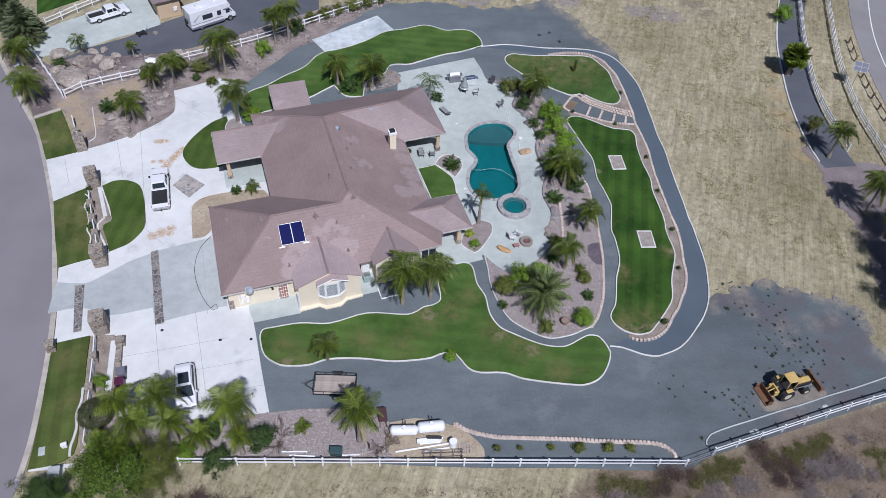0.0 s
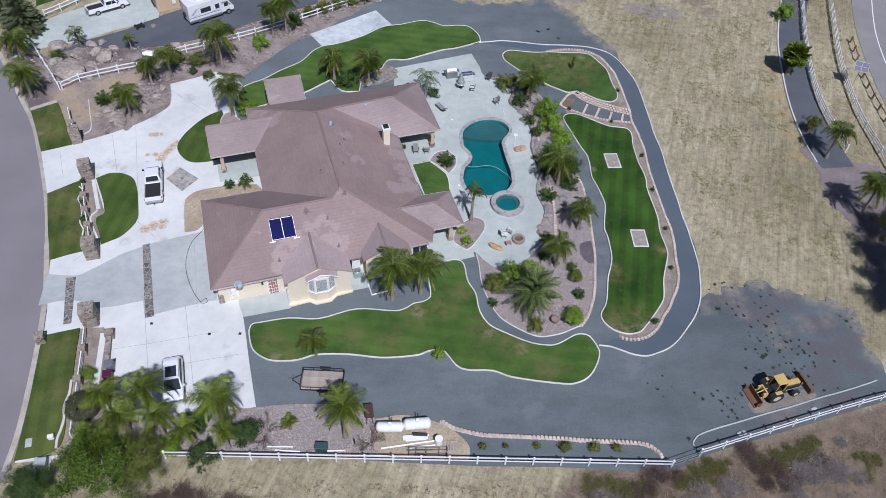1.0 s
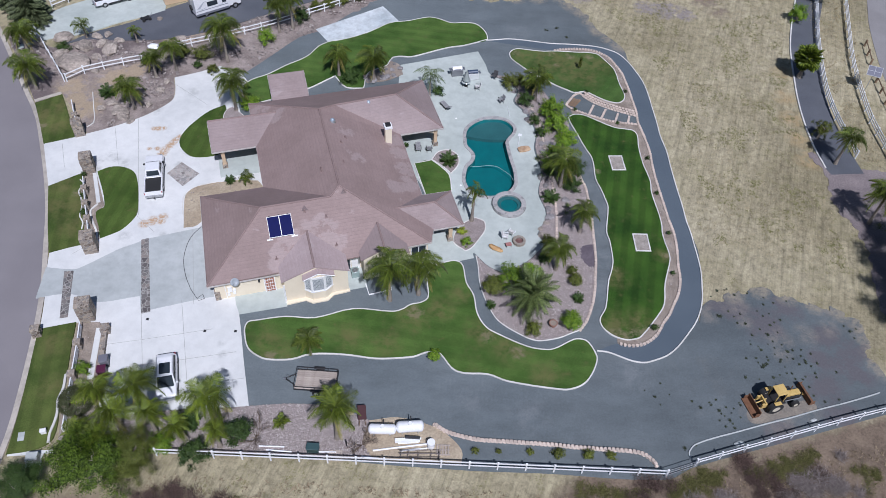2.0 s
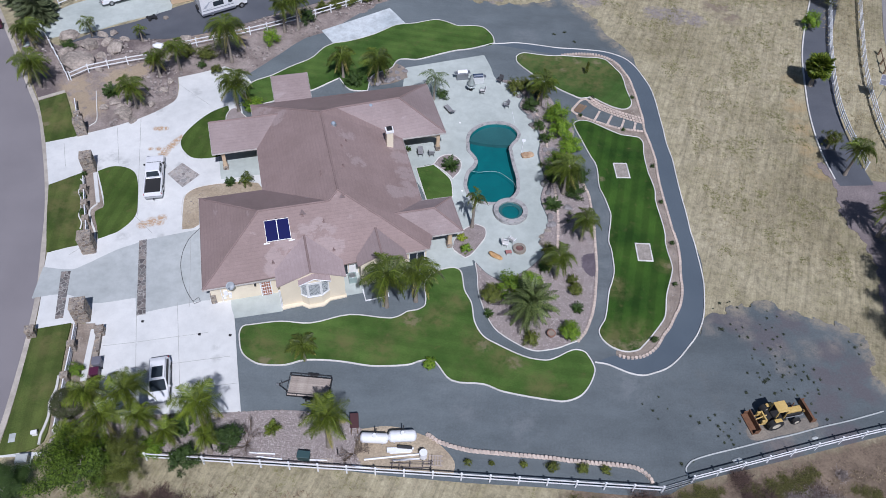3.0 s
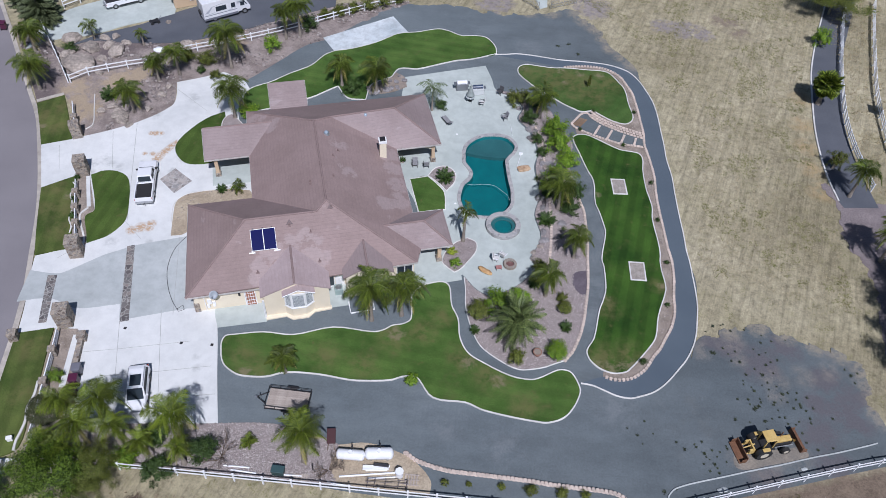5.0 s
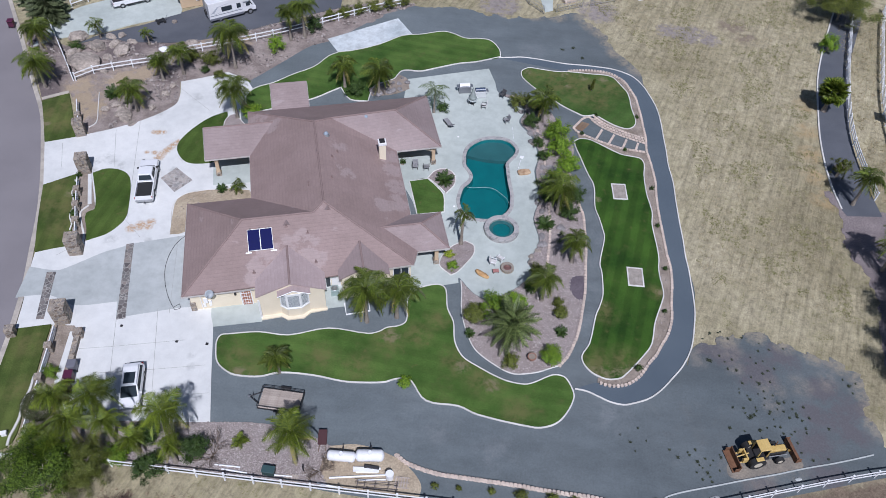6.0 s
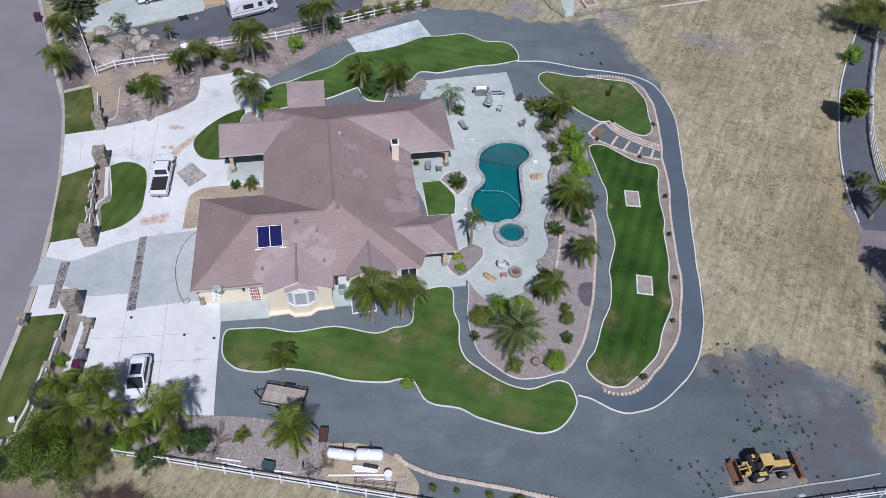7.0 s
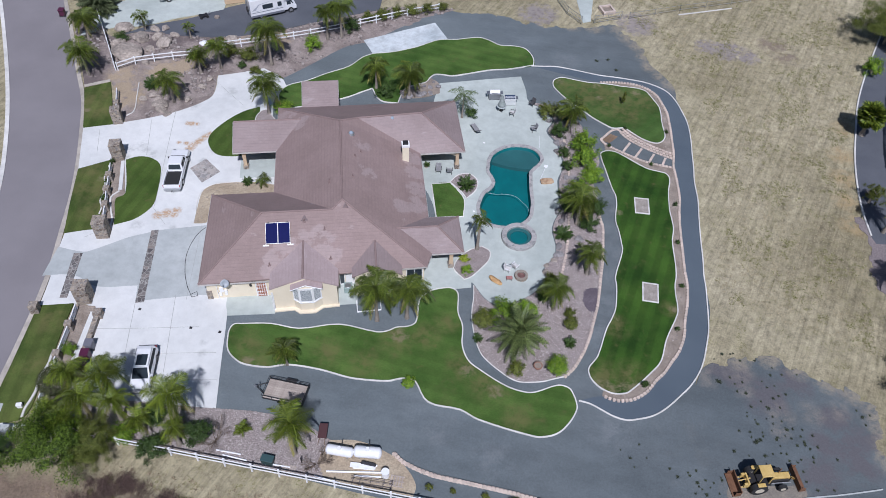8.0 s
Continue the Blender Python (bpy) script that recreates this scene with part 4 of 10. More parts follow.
DATE_PALM = [(12.5, 48.6, 2.4, 3.3)]
FAN_PALMS = [(50.4, 91.2, 2.7, 2.3)]
SAGOS = [(-39.7, 77.5, 1.0, 1.4), (3.3, 69.2, 0.9, 1.4), (15.2, 64.0, 0.9, 1.3), (14.2, 54.9, 0.8, 0.9), (8.7, 48.3, 0.6, 0.7), (17.5, 49.9, 0.7, 0.8), (-2.0, 71.4, 0.6, 0.5), (-21.2, 63.5, 0.6, 0.8)]
SHRUBS_BRIGHT = [(-22.7, 91.0, 1.6, 1.4), (10.9, 51.4, 1.6, 1.8), (16.6, 46.7, 1.0, 1.25), (15.6, 79.4, 2.0, 1.9), (16.2, 76.6, 1.8, 1.8), (16.2, 71.0, 1.8, 1.6), (5.3, 58.0, 0.6, 0.6), (5.8, 56.6, 0.6, 0.7), (-21.8, 76.8, 1.2, 1.3), (-19.5, 30.8, 1.0, 1.3), (-28.6, 37.8, 0.7, 0.8), (53.5, 105.4, 2.2, 1.5), (12.8, 52.7, 1.3, 1.2), (17.3, 73.9, 1.6, 1.5), (15.0, 69.3, 1.2, 1.1), (-24.6, 30.3, 1.6, 1.3), (3.3, 41.8, 0.6, 0.75)]
SHRUBS_OLIVE = [(10.5, 84.6, 1.1, 1.3), (12.1, 85.4, 1.0, 1.1), (17.3, 52.1, 0.7, 0.9), (16.9, 53.5, 0.6, 0.7), (12.7, 45.6, 0.8, 0.9), (-32.8, 86.6, 1.2, 1.2), (-30.1, 86.2, 1.3, 1.4), (-28.1, 83.5, 0.8, 0.9), (14.6, 32.7, 0.5, 0.6), (17.2, 32.7, 0.5, 0.6), (19.2, 32.8, 0.4, 0.5), (7.4, 32.5, 0.4, 0.4), (9.4, 32.6, 0.3, 0.3), (12.1, 32.7, 0.3, 0.4), (16.8, 67.9, 1.2, 1.2), (14.8, 57.1, 1.0, 1.0), (8.8, 50.4, 1.1, 1.3), (-17.4, 99.8, 0.9, 1.1), (-15.5, 100.8, 0.9, 1.2), (-13.5, 101.8, 1.0, 1.2), (-11.5, 103.0, 0.9, 1.2), (-9.5, 104.3, 0.9, 1.1), (-7.5, 105.5, 0.7, 0.9)]
SHRUBS_DARK = [(-37.6, 62.9, 0.5, 0.4), (-36.5, 59.8, 0.5, 0.45), (-35.6, 57.2, 0.5, 0.45), (12.5, 81.3, 1.2, 1.3), (-10.2, 83.5, 1.2, 1.4), (-30.3, 84.3, 0.7, 0.7), (-48.5, 85.9, 0.8, 1.0), (-16.5, 30.4, 1.6, 1.5), (-13.2, 32.3, 2.0, 1.4), (-17.7, 32.9, 1.8, 1.3), (1.3, 82.0, 1.0, 0.9), (14.4, 75.3, 0.8, 0.8), (13.6, 84.2, 1.1, 1.1), (-37.1, 84.4, 0.8, 0.9), (-18.9, 96.7, 1.4, 1.4), (13.8, 77.5, 1.0, 0.9), (15.2, 68.2, 0.8, 0.8), (17.6, 66.2, 1.2, 1.3), (18.3, 68.9, 1.3, 1.2)]
TREES = [(-24.6, 27.8, 4.2, 3.5), (-21.4, 29.0, 3.4, 2.2), (-29.4, 26.2, 2.6, 2.3), (56.6, 114.0, 5.0, 4.6), (52.8, 54.2, 7.0, 3.8), (51.9, 48.6, 7.0, 3.8), (53.0, 60.6, 5.0, 2.6), (49.5, 78.4, 2.4, 1.1), (-22.1, 28.4, 1.5, 2.0)]
BOULDERS = [(-46.7, 84.4, 0.6, 1.6), (-46.3, 86.4, 0.4, 1.0), (-45.5, 88.7, 0.4, 0.9), (-42.7, 86.9, 0.4, 0.8), (-46.6, 82.1, 0.5, 1.2), (-42.2, 89.0, 0.3, 0.7), (-38.4, 94.8, 0.3, 0.5), (-36.7, 73.5, 0.5, 0.9), (-38.8, 75.8, 0.3, 0.7), (-37.8, 74.8, 0.3, 0.8), (-39.8, 74.7, 0.3, 0.6), (-35.5, 72.7, 0.3, 0.6), (-34.3, 76.1, 0.3, 0.6), (-33.7, 79.0, 0.3, 0.6), (-33.4, 80.8, 0.3, 0.5), (-34.2, 90.1, 0.4, 1.0), (-31.7, 90.7, 0.3, 0.8), (14.4, 74.1, 0.2, 0.4), (14.8, 73.2, 0.2, 0.4)]
BOULDERS2 = [(13.9, 59.5, 0.2, 0.4), (14.0, 58.5, 0.2, 0.5), (14.6, 60.4, 0.2, 0.4), (14.5, 71.4, 0.2, 0.5), (14.5, 68.9, 0.2, 0.4), (30.9, 35.0, 0.3, 0.55), (38.3, 37.9, 0.2, 0.35), (13.2, 77.8, 0.3, 0.6), (61.2, 86.9, 0.2, 0.4), (-44.1, 90.2, 0.3, 0.7), (-43.1, 82.0, 0.3, 0.6), (-35.5, 77.9, 0.2, 0.5), (14.8, 47.0, 0.2, 0.5)]
BARE_BUSHES = [(-11.7, 32.4, 1.4, 1.5), (-2.5, 32.4, 1.3, 1.2), (-14.7, 32.9, 0.8, 0.8)]


# ---- building helpers ----
from mathutils.geometry import delaunay_2d_cdt


def part(name, bm, material, parent=None, label="", smooth=False):
    """Links a bmesh as one mesh object, under a thing or a part where one is given."""
    me = bpy.data.meshes.new(name)
    if smooth:
        for f in bm.faces:
            f.smooth = True
    bm.to_mesh(me)
    bm.free()
    me.materials.append(material)
    ob = new(name, me)
    if parent:
        ob.parent = parent
    return tagged(ob, label)


def again(ob, m, parent=None):
    """Another part on the same mesh."""
    o = ob.copy()
    scene.collection.objects.link(o)
    o.parent = parent if parent else ob.parent
    o.matrix_basis = m
    return o


def thing(name, m, label, category, group=""):
    ob = new(name)
    ob.empty_display_size = 0.3
    ob.matrix_basis = m
    return tagged(ob, label, category, group)


def box(bm, x0, y0, z0, x1, y1, z1, bevel=0.0, m=None):
    made = bmesh.ops.create_cube(bm, size=1.0)["verts"]
    bmesh.ops.scale(bm, vec=(x1 - x0, y1 - y0, z1 - z0), verts=made)
    bmesh.ops.translate(bm, vec=((x0 + x1) / 2, (y0 + y1) / 2, (z0 + z1) / 2), verts=made)
    if bevel:
        edges = list({e for v in made for e in v.link_edges})
        made = list({v for f in bmesh.ops.bevel(bm, geom=edges, offset=bevel, segments=2, affect="EDGES", profile=0.5)["faces"] for v in f.verts} | {v for v in made if v.is_valid})
    if m is not None:
        bmesh.ops.transform(bm, matrix=m, verts=[v for v in made if v.is_valid])
    return bm


def boxed(x0, y0, z0, x1, y1, z1, bevel=0.0, m=None):
    return box(bmesh.new(), x0, y0, z0, x1, y1, z1, bevel, m)


def rod(bm, a, b, r, r2=None, sides=8):
    a, b = Vector(a), Vector(b)
    d = b - a
    m = Matrix.Translation((a + b) / 2) @ d.to_track_quat("Z", "Y").to_matrix().to_4x4()
    bmesh.ops.create_cone(bm, cap_ends=True, segments=sides, radius1=r, radius2=r if r2 is None else r2, depth=d.length, matrix=m)
    return bm


def smooth_line(points, closed=True, steps=4, corner=50.0):
    """A curve through the control points; a turn sharper than corner degrees stays a corner."""
    pts = [Vector((p[0], p[1])) for p in points]
    n, out = len(pts), []

    def tangent(i):
        a, b, c = pts[(i - 1) % n], pts[i], pts[(i + 1) % n]
        if not closed and i in (0, n - 1):
            return None
        return None if math.degrees((b - a).angle(c - b, 0.0)) > corner else (c - a) / 2

    for i in range(n if closed else n - 1):
        p, q = pts[i], pts[(i + 1) % n]
        tp, tq = tangent(i), tangent((i + 1) % n)
        d = (q - p).length
        tp = (q - p) if tp is None else tp.normalized() * d
        tq = (q - p) if tq is None else tq.normalized() * d
        for k in range(steps):
            s = k / steps
            h = 2 * s**3 - 3 * s**2 + 1, s**3 - 2 * s**2 + s, -2 * s**3 + 3 * s**2, s**3 - s**2
            out.append(p * h[0] + tp * h[1] + q * h[2] + tq * h[3])
    if not closed:
        out.append(pts[-1])
    return out


def slab_mesh(outline, z0, z1):
    bm = bmesh.new()
    f = bm.faces.new([bm.verts.new((p[0], p[1], z1)) for p in outline])
    f.normal_update()
    if f.normal.z < 0:
        f.normal_flip()
    low = bmesh.ops.extrude_face_region(bm, geom=[f])["geom"]
    # the extruded copy becomes the upper face; the first one drops to the underside
    top = [v for v in low if isinstance(v, bmesh.types.BMVert)]
    for v in bm.verts:
        v.co.z = z0
    for v in top:
        v.co.z = z1
    bmesh.ops.triangulate(bm, faces=[f for f in bm.faces if len(f.verts) > 4])
    bmesh.ops.recalc_face_normals(bm, faces=bm.faces)
    return bm


def holed_mesh(outline, hole, z1):
    """A flat top with one opening through it."""
    pts = [Vector((p[0], p[1])) for p in list(outline) + list(hole)]
    n, k = len(outline), len(hole)
    ring = [(n + i, n + (i + 1) % k) for i in range(k)]
    vs, _, fs, *_ = delaunay_2d_cdt(pts, ring, [list(range(n))], 1, 1e-5)
    bm = bmesh.new()
    made = [bm.verts.new((v.x, v.y, z1)) for v in vs]
    edge = [(p[0], p[1]) for p in hole]
    for f in fs:
        c = sum((vs[i] for i in f), Vector((0, 0))) / len(f)
        if not inside(c, edge):
            bm.faces.new([made[i] for i in f])
    bmesh.ops.recalc_face_normals(bm, faces=bm.faces)
    if sum(f.normal.z for f in bm.faces) < 0:
        bmesh.ops.reverse_faces(bm, faces=bm.faces)
    return bm


def sheet(name, outline, z1, material, label, category, kind="structure", z0=-0.3, corner=50.0, steps=4, hole=None, ragged=0.0):
    line = smooth_line(outline, True, steps, corner)
    if ragged:
        line = [p + Vector((noise.noise((p.x * 0.9, p.y * 0.9, 1)) + 0.4 * noise.noise((p.x * 3, p.y * 3, 2)), noise.noise((p.x * 0.9, p.y * 0.9, 6)) + 0.4 * noise.noise((p.x * 3, p.y * 3, 7)))) * (ragged if p.x > 31.2 and p.y > 40 or p.y > 100 else 0) for p in line]
    bm = holed_mesh(line, hole, z1) if hole else slab_mesh(line, z0, z1)
    return tagged(part(name, bm, material), label, category, "", kind)


def sweep(line, width, z0, z1, closed=False, side=0.0):
    """A low strip with a rectangular section along a line on the ground."""
    bm = bmesh.new()
    n, rings = len(line), []
    for i, p in enumerate(line):
        a = line[(i - 1) % n] if closed or i else p
        b = line[(i + 1) % n] if closed or i < n - 1 else p
        d = (b - a).normalized()
        s = Vector((-d.y, d.x))
        l, r = p + s * (width / 2 + side), p - s * (width / 2 - side)
        t = min(0.02, width / 5)
        li, ri = l - s * t, r + s * t
        rings.append([bm.verts.new(v) for v in ((l.x, l.y, z0), (l.x, l.y, z1 - t), (li.x, li.y, z1), (ri.x, ri.y, z1), (r.x, r.y, z1 - t), (r.x, r.y, z0))])
    for i in range(n if closed else n - 1):
        a, b = rings[i], rings[(i + 1) % n]
        for k in range(5):
            bm.faces.new((a[k], b[k], b[k + 1], a[k + 1]))
    if not closed:
        bm.faces.new(rings[0])
        bm.faces.new(rings[-1][::-1])
    bmesh.ops.recalc_face_normals(bm, faces=bm.faces)
    return bm


def kerb(outline, width=0.16, top=0.16, closed=True, label="pale concrete mow strip bordering the lawn", name="kerb", corner=60.0, material=None):
    ob = part(name, sweep(smooth_line(outline, closed, 4, corner), width, -0.2, top, closed), material or KERB)
    return tagged(ob, label, "kerb", "", "structure")


def walk_line(line, step, start=0.0):
    """Places and headings at even steps along a line."""
    out, need = [], start
    for a, b in zip(line, line[1:]):
        d = b - a
        while need <= d.length:
            out.append((a + d * (need / max(d.length, 1e-9)), math.atan2(d.y, d.x)))
            need += step
        need -= d.length
    return out


def inside(p, poly):
    hit = False
    for (ax, ay), (bx, by) in zip(poly, poly[1:] + poly[:1]):
        if (ay > p[1]) != (by > p[1]) and p[0] < (bx - ax) * (p[1] - ay) / (by - ay) + ax:
            hit = not hit
    return hit


def scatter(poly, count, seed, avoid=()):
    """Random places inside an outline and outside others."""
    rnd = random.Random(seed)
    xs, ys = [p[0] for p in poly], [p[1] for p in poly]
    out, tries = [], 0
    while len(out) < count and tries < count * 30:
        tries += 1
        p = (rnd.uniform(min(xs), max(xs)), rnd.uniform(min(ys), max(ys)))
        if inside(p, poly) and not any(inside(p, a) for a in avoid):
            out.append(p)
    return out


# ---- the ground and everything laid on it ----
def ground_height(x, y):
    wild = max(0.0, min(1.0, (29.0 - y + max(0.0, x - 24.0) * 0.33) / 6.0))
    field = max(0.0, min(1.0, (x - 32) / 5)) * max(0.0, min(1.0, (y - 58) / 5)) * max(0.0, min(1.0, (47 - x) / 4))
    z = -0.068 + wild * (noise.noise((x * 0.25, y * 0.25, 0)) * 0.5 - 0.25 - 0.04 * max(0.0, 29 - y)) + field * noise.noise((x * 0.6, y * 0.3, 4)) * 0.08
    if 24.0 < x < 50.0 and y > 29.0 + (x - 24.0) * 0.34:
        z = max(z, -0.068)
    return max(z, -6.0)


def ground_mesh():
    """One sheet to the horizon: fine round the yard, coarse beyond; level under the yard, uneven past its edges."""
    def stops(a, b, step, far):
        v, s = [float(x) for x in np.arange(a, b + step / 2, step)], step
        while v[0] > -far or v[-1] < far:
            s *= 1.7
            v = [v[0] - s] + v + [v[-1] + s]
        return v
    xs, ys = stops(-75, 90, 1.5, 2500), stops(-5, 150, 1.5, 2500)
    verts, faces = [], []
    for y in ys:
        for x in xs:
            verts.append((x, y, ground_height(x, y)))
    w = len(xs)
    # no soil where the pool is dug
    for j in range(len(ys) - 1):
        for i in range(w - 1):
            if 3 < xs[i] < 12 and 61 < ys[j] < 78:
                continue
            faces.append((j * w + i, j * w + i + 1, (j + 1) * w + i + 1, (j + 1) * w + i))
    me = bpy.data.meshes.new("ground")
    me.from_pydata(verts, [], faces)
    me.materials.append(SOIL)
    return me


ground = tagged(new("ground", ground_mesh()), "dry mown grass and bare tan soil of the open field", "ground", "", "structure")
POOL_EDGE = smooth_line(POOL, True, 5, 80)
yard = sheet("gravel_yard", YARD, 0.0, GRAVEL, "blue-grey compacted gravel yard round the house", "gravel", corner=70, steps=20, hole=POOL_EDGE, ragged=0.8)
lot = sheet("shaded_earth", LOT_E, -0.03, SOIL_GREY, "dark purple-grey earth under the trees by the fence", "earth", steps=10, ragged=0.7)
strip = sheet("asphalt_strip", STRIP_E, -0.02, ASPHALT, "dark asphalt strip between the field and the white fence", "asphalt")

STREET_BAND = smooth_line(KERB_IN, False)
street_far = smooth_line([(-90.0, 116.0)] + STREET_OUT + [(-45.6, 50.0), (-43.5, 43.0), (-42.3, 36.0), (-43.0, 25.0)], False)
street_near = [Vector((-86.0, 125.0))] + STREET_BAND + [Vector((-33.2, 22.0))]
street = tagged(part("street", slab_mesh(street_near + street_far[::-1], -0.4, -0.05), STREET), "smooth mauve-grey asphalt residential street", "street", "", "structure")
near_kerb = tagged(part("street_kerb", sweep(smooth_line(KERB_IN, False), 0.52, -0.3, 0.05, False, -0.23), KERB_TAN), "pale concrete kerb and gutter along the street", "kerb", "", "structure")
far_kerb = tagged(part("street_kerb", sweep(street_far, 0.5, -0.3, 0.03, False, 0.2), KERB), "pale concrete kerb across the street", "kerb", "", "structure")
road_line = smooth_line(ROAD_E, False)
road = tagged(part("road", slab_mesh(road_line + [Vector((p.x + 9.5, p.y + 1.0)) for p in road_line[::-1]], -0.4, -0.02), ROAD), "sun-bleached asphalt road past the white fences", "road", "", "structure")
road_stripe = tagged(part("road_stripe", sweep(smooth_line(STRIPLINE, False), 0.18, -0.1, -0.012), WHITE), "white painted edge line of the road", "road marking", "", "structure")

bed_nw = sheet("rock_bed", BED_NW, -0.04, BANK_EARTH, "brown earth bank with rocks beside the driveway", "planting bed")
bed_front = sheet("rock_bed", BED_FRONT, 0.08, BED_SOIL, "brown gravel bed behind the front rail fence", "planting bed")
bed_piers = sheet("rock_bed", BED_PIERS, 0.08, BED_SOIL, "brown earth bed along the front rail fence", "planting bed")
bed_strip = sheet("rock_bed", BED_STRIP, 0.04, BED_SOIL, "narrow brown earth bed inside the block wall", "planting bed")
gravel_steps = sheet("gravel_steps", BRIDGE, 0.05, GRAVEL, "blue-grey gravel treads of the garden steps", "gravel")
bed_s = sheet("rock_bed", BED_SOUTH, 0.03, MULCH, "pinkish rock mulch bed along the white fence", "planting bed")
backhoe_dirt = sheet("dirt_patch", [(32.3, 37.3), (33.4, 37.2), (35.4, 37.9), (37.5, 38.5), (38.9, 39.1), (38.6, 40.0), (37.0, 39.6), (35.0, 39.3), (33.2, 39.4), (32.4, 38.6)], 0.012, LOADER_DIRT, "grey-tan bare dirt under the loader", "dirt", corner=120)
tanks_dirt = sheet("dirt_patch", DIRT_TANKS, 0.045, DIRT, "tan bare dirt patch under the tanks", "dirt")
bed_e = sheet("rock_bed", BED_POOL_E, 0.06, MULCH, "pale rock mulch planting bed beside the pool deck", "planting bed")
neighbour_road = sheet("neighbour_asphalt", NEIGHBOUR_ROAD, 0.03, ASPHALT, "dark asphalt drive of the neighbouring lot", "driveway")
neighbour_drive = sheet("neighbour_driveway", NEIGHBOUR_DRIVE, 0.05, CONCRETE_DECK, "pale concrete driveway of the neighbouring lot", "driveway")
drive = sheet("driveway", DRIVE, 0.06, DRIVE_CONCRETE, "bright pale concrete driveway with sawn joints", "driveway", corner=40)
drive_panel = sheet("driveway_panel", DRIVE_PANEL, 0.072, CONCRETE_GREY, "greenish grey weathered concrete driveway panel", "driveway", corner=40)
for band in (BAND_A, BAND_B):
    tagged(part("stone_band", slab_mesh(band, -0.2, 0.085), FLAG), "dark flagstone band set across the driveway", "paving", "", "structure")
tagged(part("stone_diamond", slab_mesh(DIAMOND, -0.2, 0.078), FLAG_PALE), "grey flagstone diamond set into the driveway", "paving", "", "structure")
bed_entry = sheet("rock_bed", BED_ENTRY, 0.09, DIRT, "sandy gravel bed beside the front entry", "planting bed")
slab_n = sheet("parking_slab", SLAB_N, 0.06, CONCRETE_BLUE, "streaky pale concrete parking slab beside the lawn", "slab", corner=20)
deck = sheet("pool_deck", DECK, 0.05, CONCRETE_DECK, "cream concrete pool deck", "pool deck", hole=POOL_EDGE)
bed_palm = sheet("rock_bed", BED_PALM, 0.08, MULCH, "round grey rock bed beside the patio", "planting bed")
mulch_patch = sheet("mulch_patch", [(18.3, 57.3), (19.5, 57.7), (19.6, 55.8), (19.5, 54.5), (18.9, 54.5), (18.1, 55.7)], 0.068, PURPLE_MULCH, "dark purple mulch patch in the planting bed", "mulch", corner=100)
verge_strip = sheet("concrete_strip", [(-48.4, 75.6), (-45.8, 77.5), (-45.55, 77.1), (-48.15, 75.2)], 0.03, KERB_TAN, "worn concrete strip across the verge", "paving", corner=10)
neighbour_lawn = sheet("lawn", [(-56.2, 98.4), (-53.8, 100.6), (-49.4, 104.7), (-45.7, 109.7), (-53.2, 109.1), (-58.1, 103.7)], 0.0, LAWN_SIDE, "green lawn of the neighbouring lot", "lawn")
bed_north = sheet("rock_bed", BED_NORTH, 0.11, BED_SOIL, "brown rock bed under the palms behind the house", "planting bed")
bed_entry_palm = sheet("rock_bed", BED_ENTRY_PALM, 0.115, MULCH, "small rock bed between the entry lawn and the house", "planting bed")
track = sheet("gravel_track", TRACK_OUT + WALL_IN[::-1], 0.014, TRACK_GRAVEL, "smooth blue-grey gravel ring track", "gravel track", corner=70)
bed_court = sheet("rock_bed", BED_COURT, 0.08, MULCH, "small rock bed beside the courtyard lawn", "planting bed")

for outline, mat_, label in (
    (LAWN_SOUTH, LAWN, "large mown green lawn with faint dry patches"),
    (LAWN_NORTH, LAWN, "dark green mown lawn behind the house"),
    (LAWN_ENTRY, LAWN_LOOP_GREEN, "half-round green lawn beside the front entry"),
    (LAWN_LOOP, LAWN_LOOP_GREEN, "green striped lawn island inside the driveway loop"),
    (LAWN_STREET_A, VERGE_LAWN, "mown verge lawn between the two drive entrances"),
    (LAWN_STREET_B, VERGE_LAWN, "patchy verge lawn beside the street kerb"),
    (LAWN_STREET_C, VERGE_LAWN, "long mown verge lawn along the street"),
    (LAWN_COURT, LAWN, "small green lawn in the courtyard beside the pool"),
    (LAWN_EAST, LAWN_SIDE, "long green striped lawn inside the ring track"),
    (LAWN_NE, LAWN_PATCHY, "patchy green lawn inside the ring track's bend"),
):
    sheet("lawn", outline, 0.10, mat_, label, "lawn", corner=70)
for outline in (LAWN_SOUTH, LAWN_NORTH, LAWN_EAST, LAWN_NE):
    kerb(outline, 0.13, 0.14)
kerb(TRACK_OUT, 0.14, 0.10, False, "white concrete edging round the gravel track")
kerb(KERB_POOL_E[:15], 0.10, 0.10, False, "pale concrete edging of the planting bed")
kerb(KERB_LOT, 0.12, 0.1, False, "grey concrete edging along the gravel lot", material=CONCRETE_GREY)
kerb(STRIP_E[:9], 0.2, 0.08, False, "pale concrete edging of the asphalt strip")
kerb(BED_COURT, 0.14, 0.14)
kerb(BED_PALM, 0.12, 0.12)
kerb([(-25.0, 57.8), (-25.5, 59.3), (-25.7, 61.0), (-24.8, 62.4), (-23.0, 63.2), (-21.4, 63.6)], 0.10, 0.12, False, "thin pale edging of the sandy entry bed")
kerb([(-24.4, 73.7), (-24.7, 75.1), (-24.5, 76.2), (-24.0, 76.7), (-23.1, 75.9), (-21.7, 74.6)], 0.10, 0.13, False, "thin pale edging of the small rock bed")
kerb(LAWN_COURT, 0.12, 0.13)
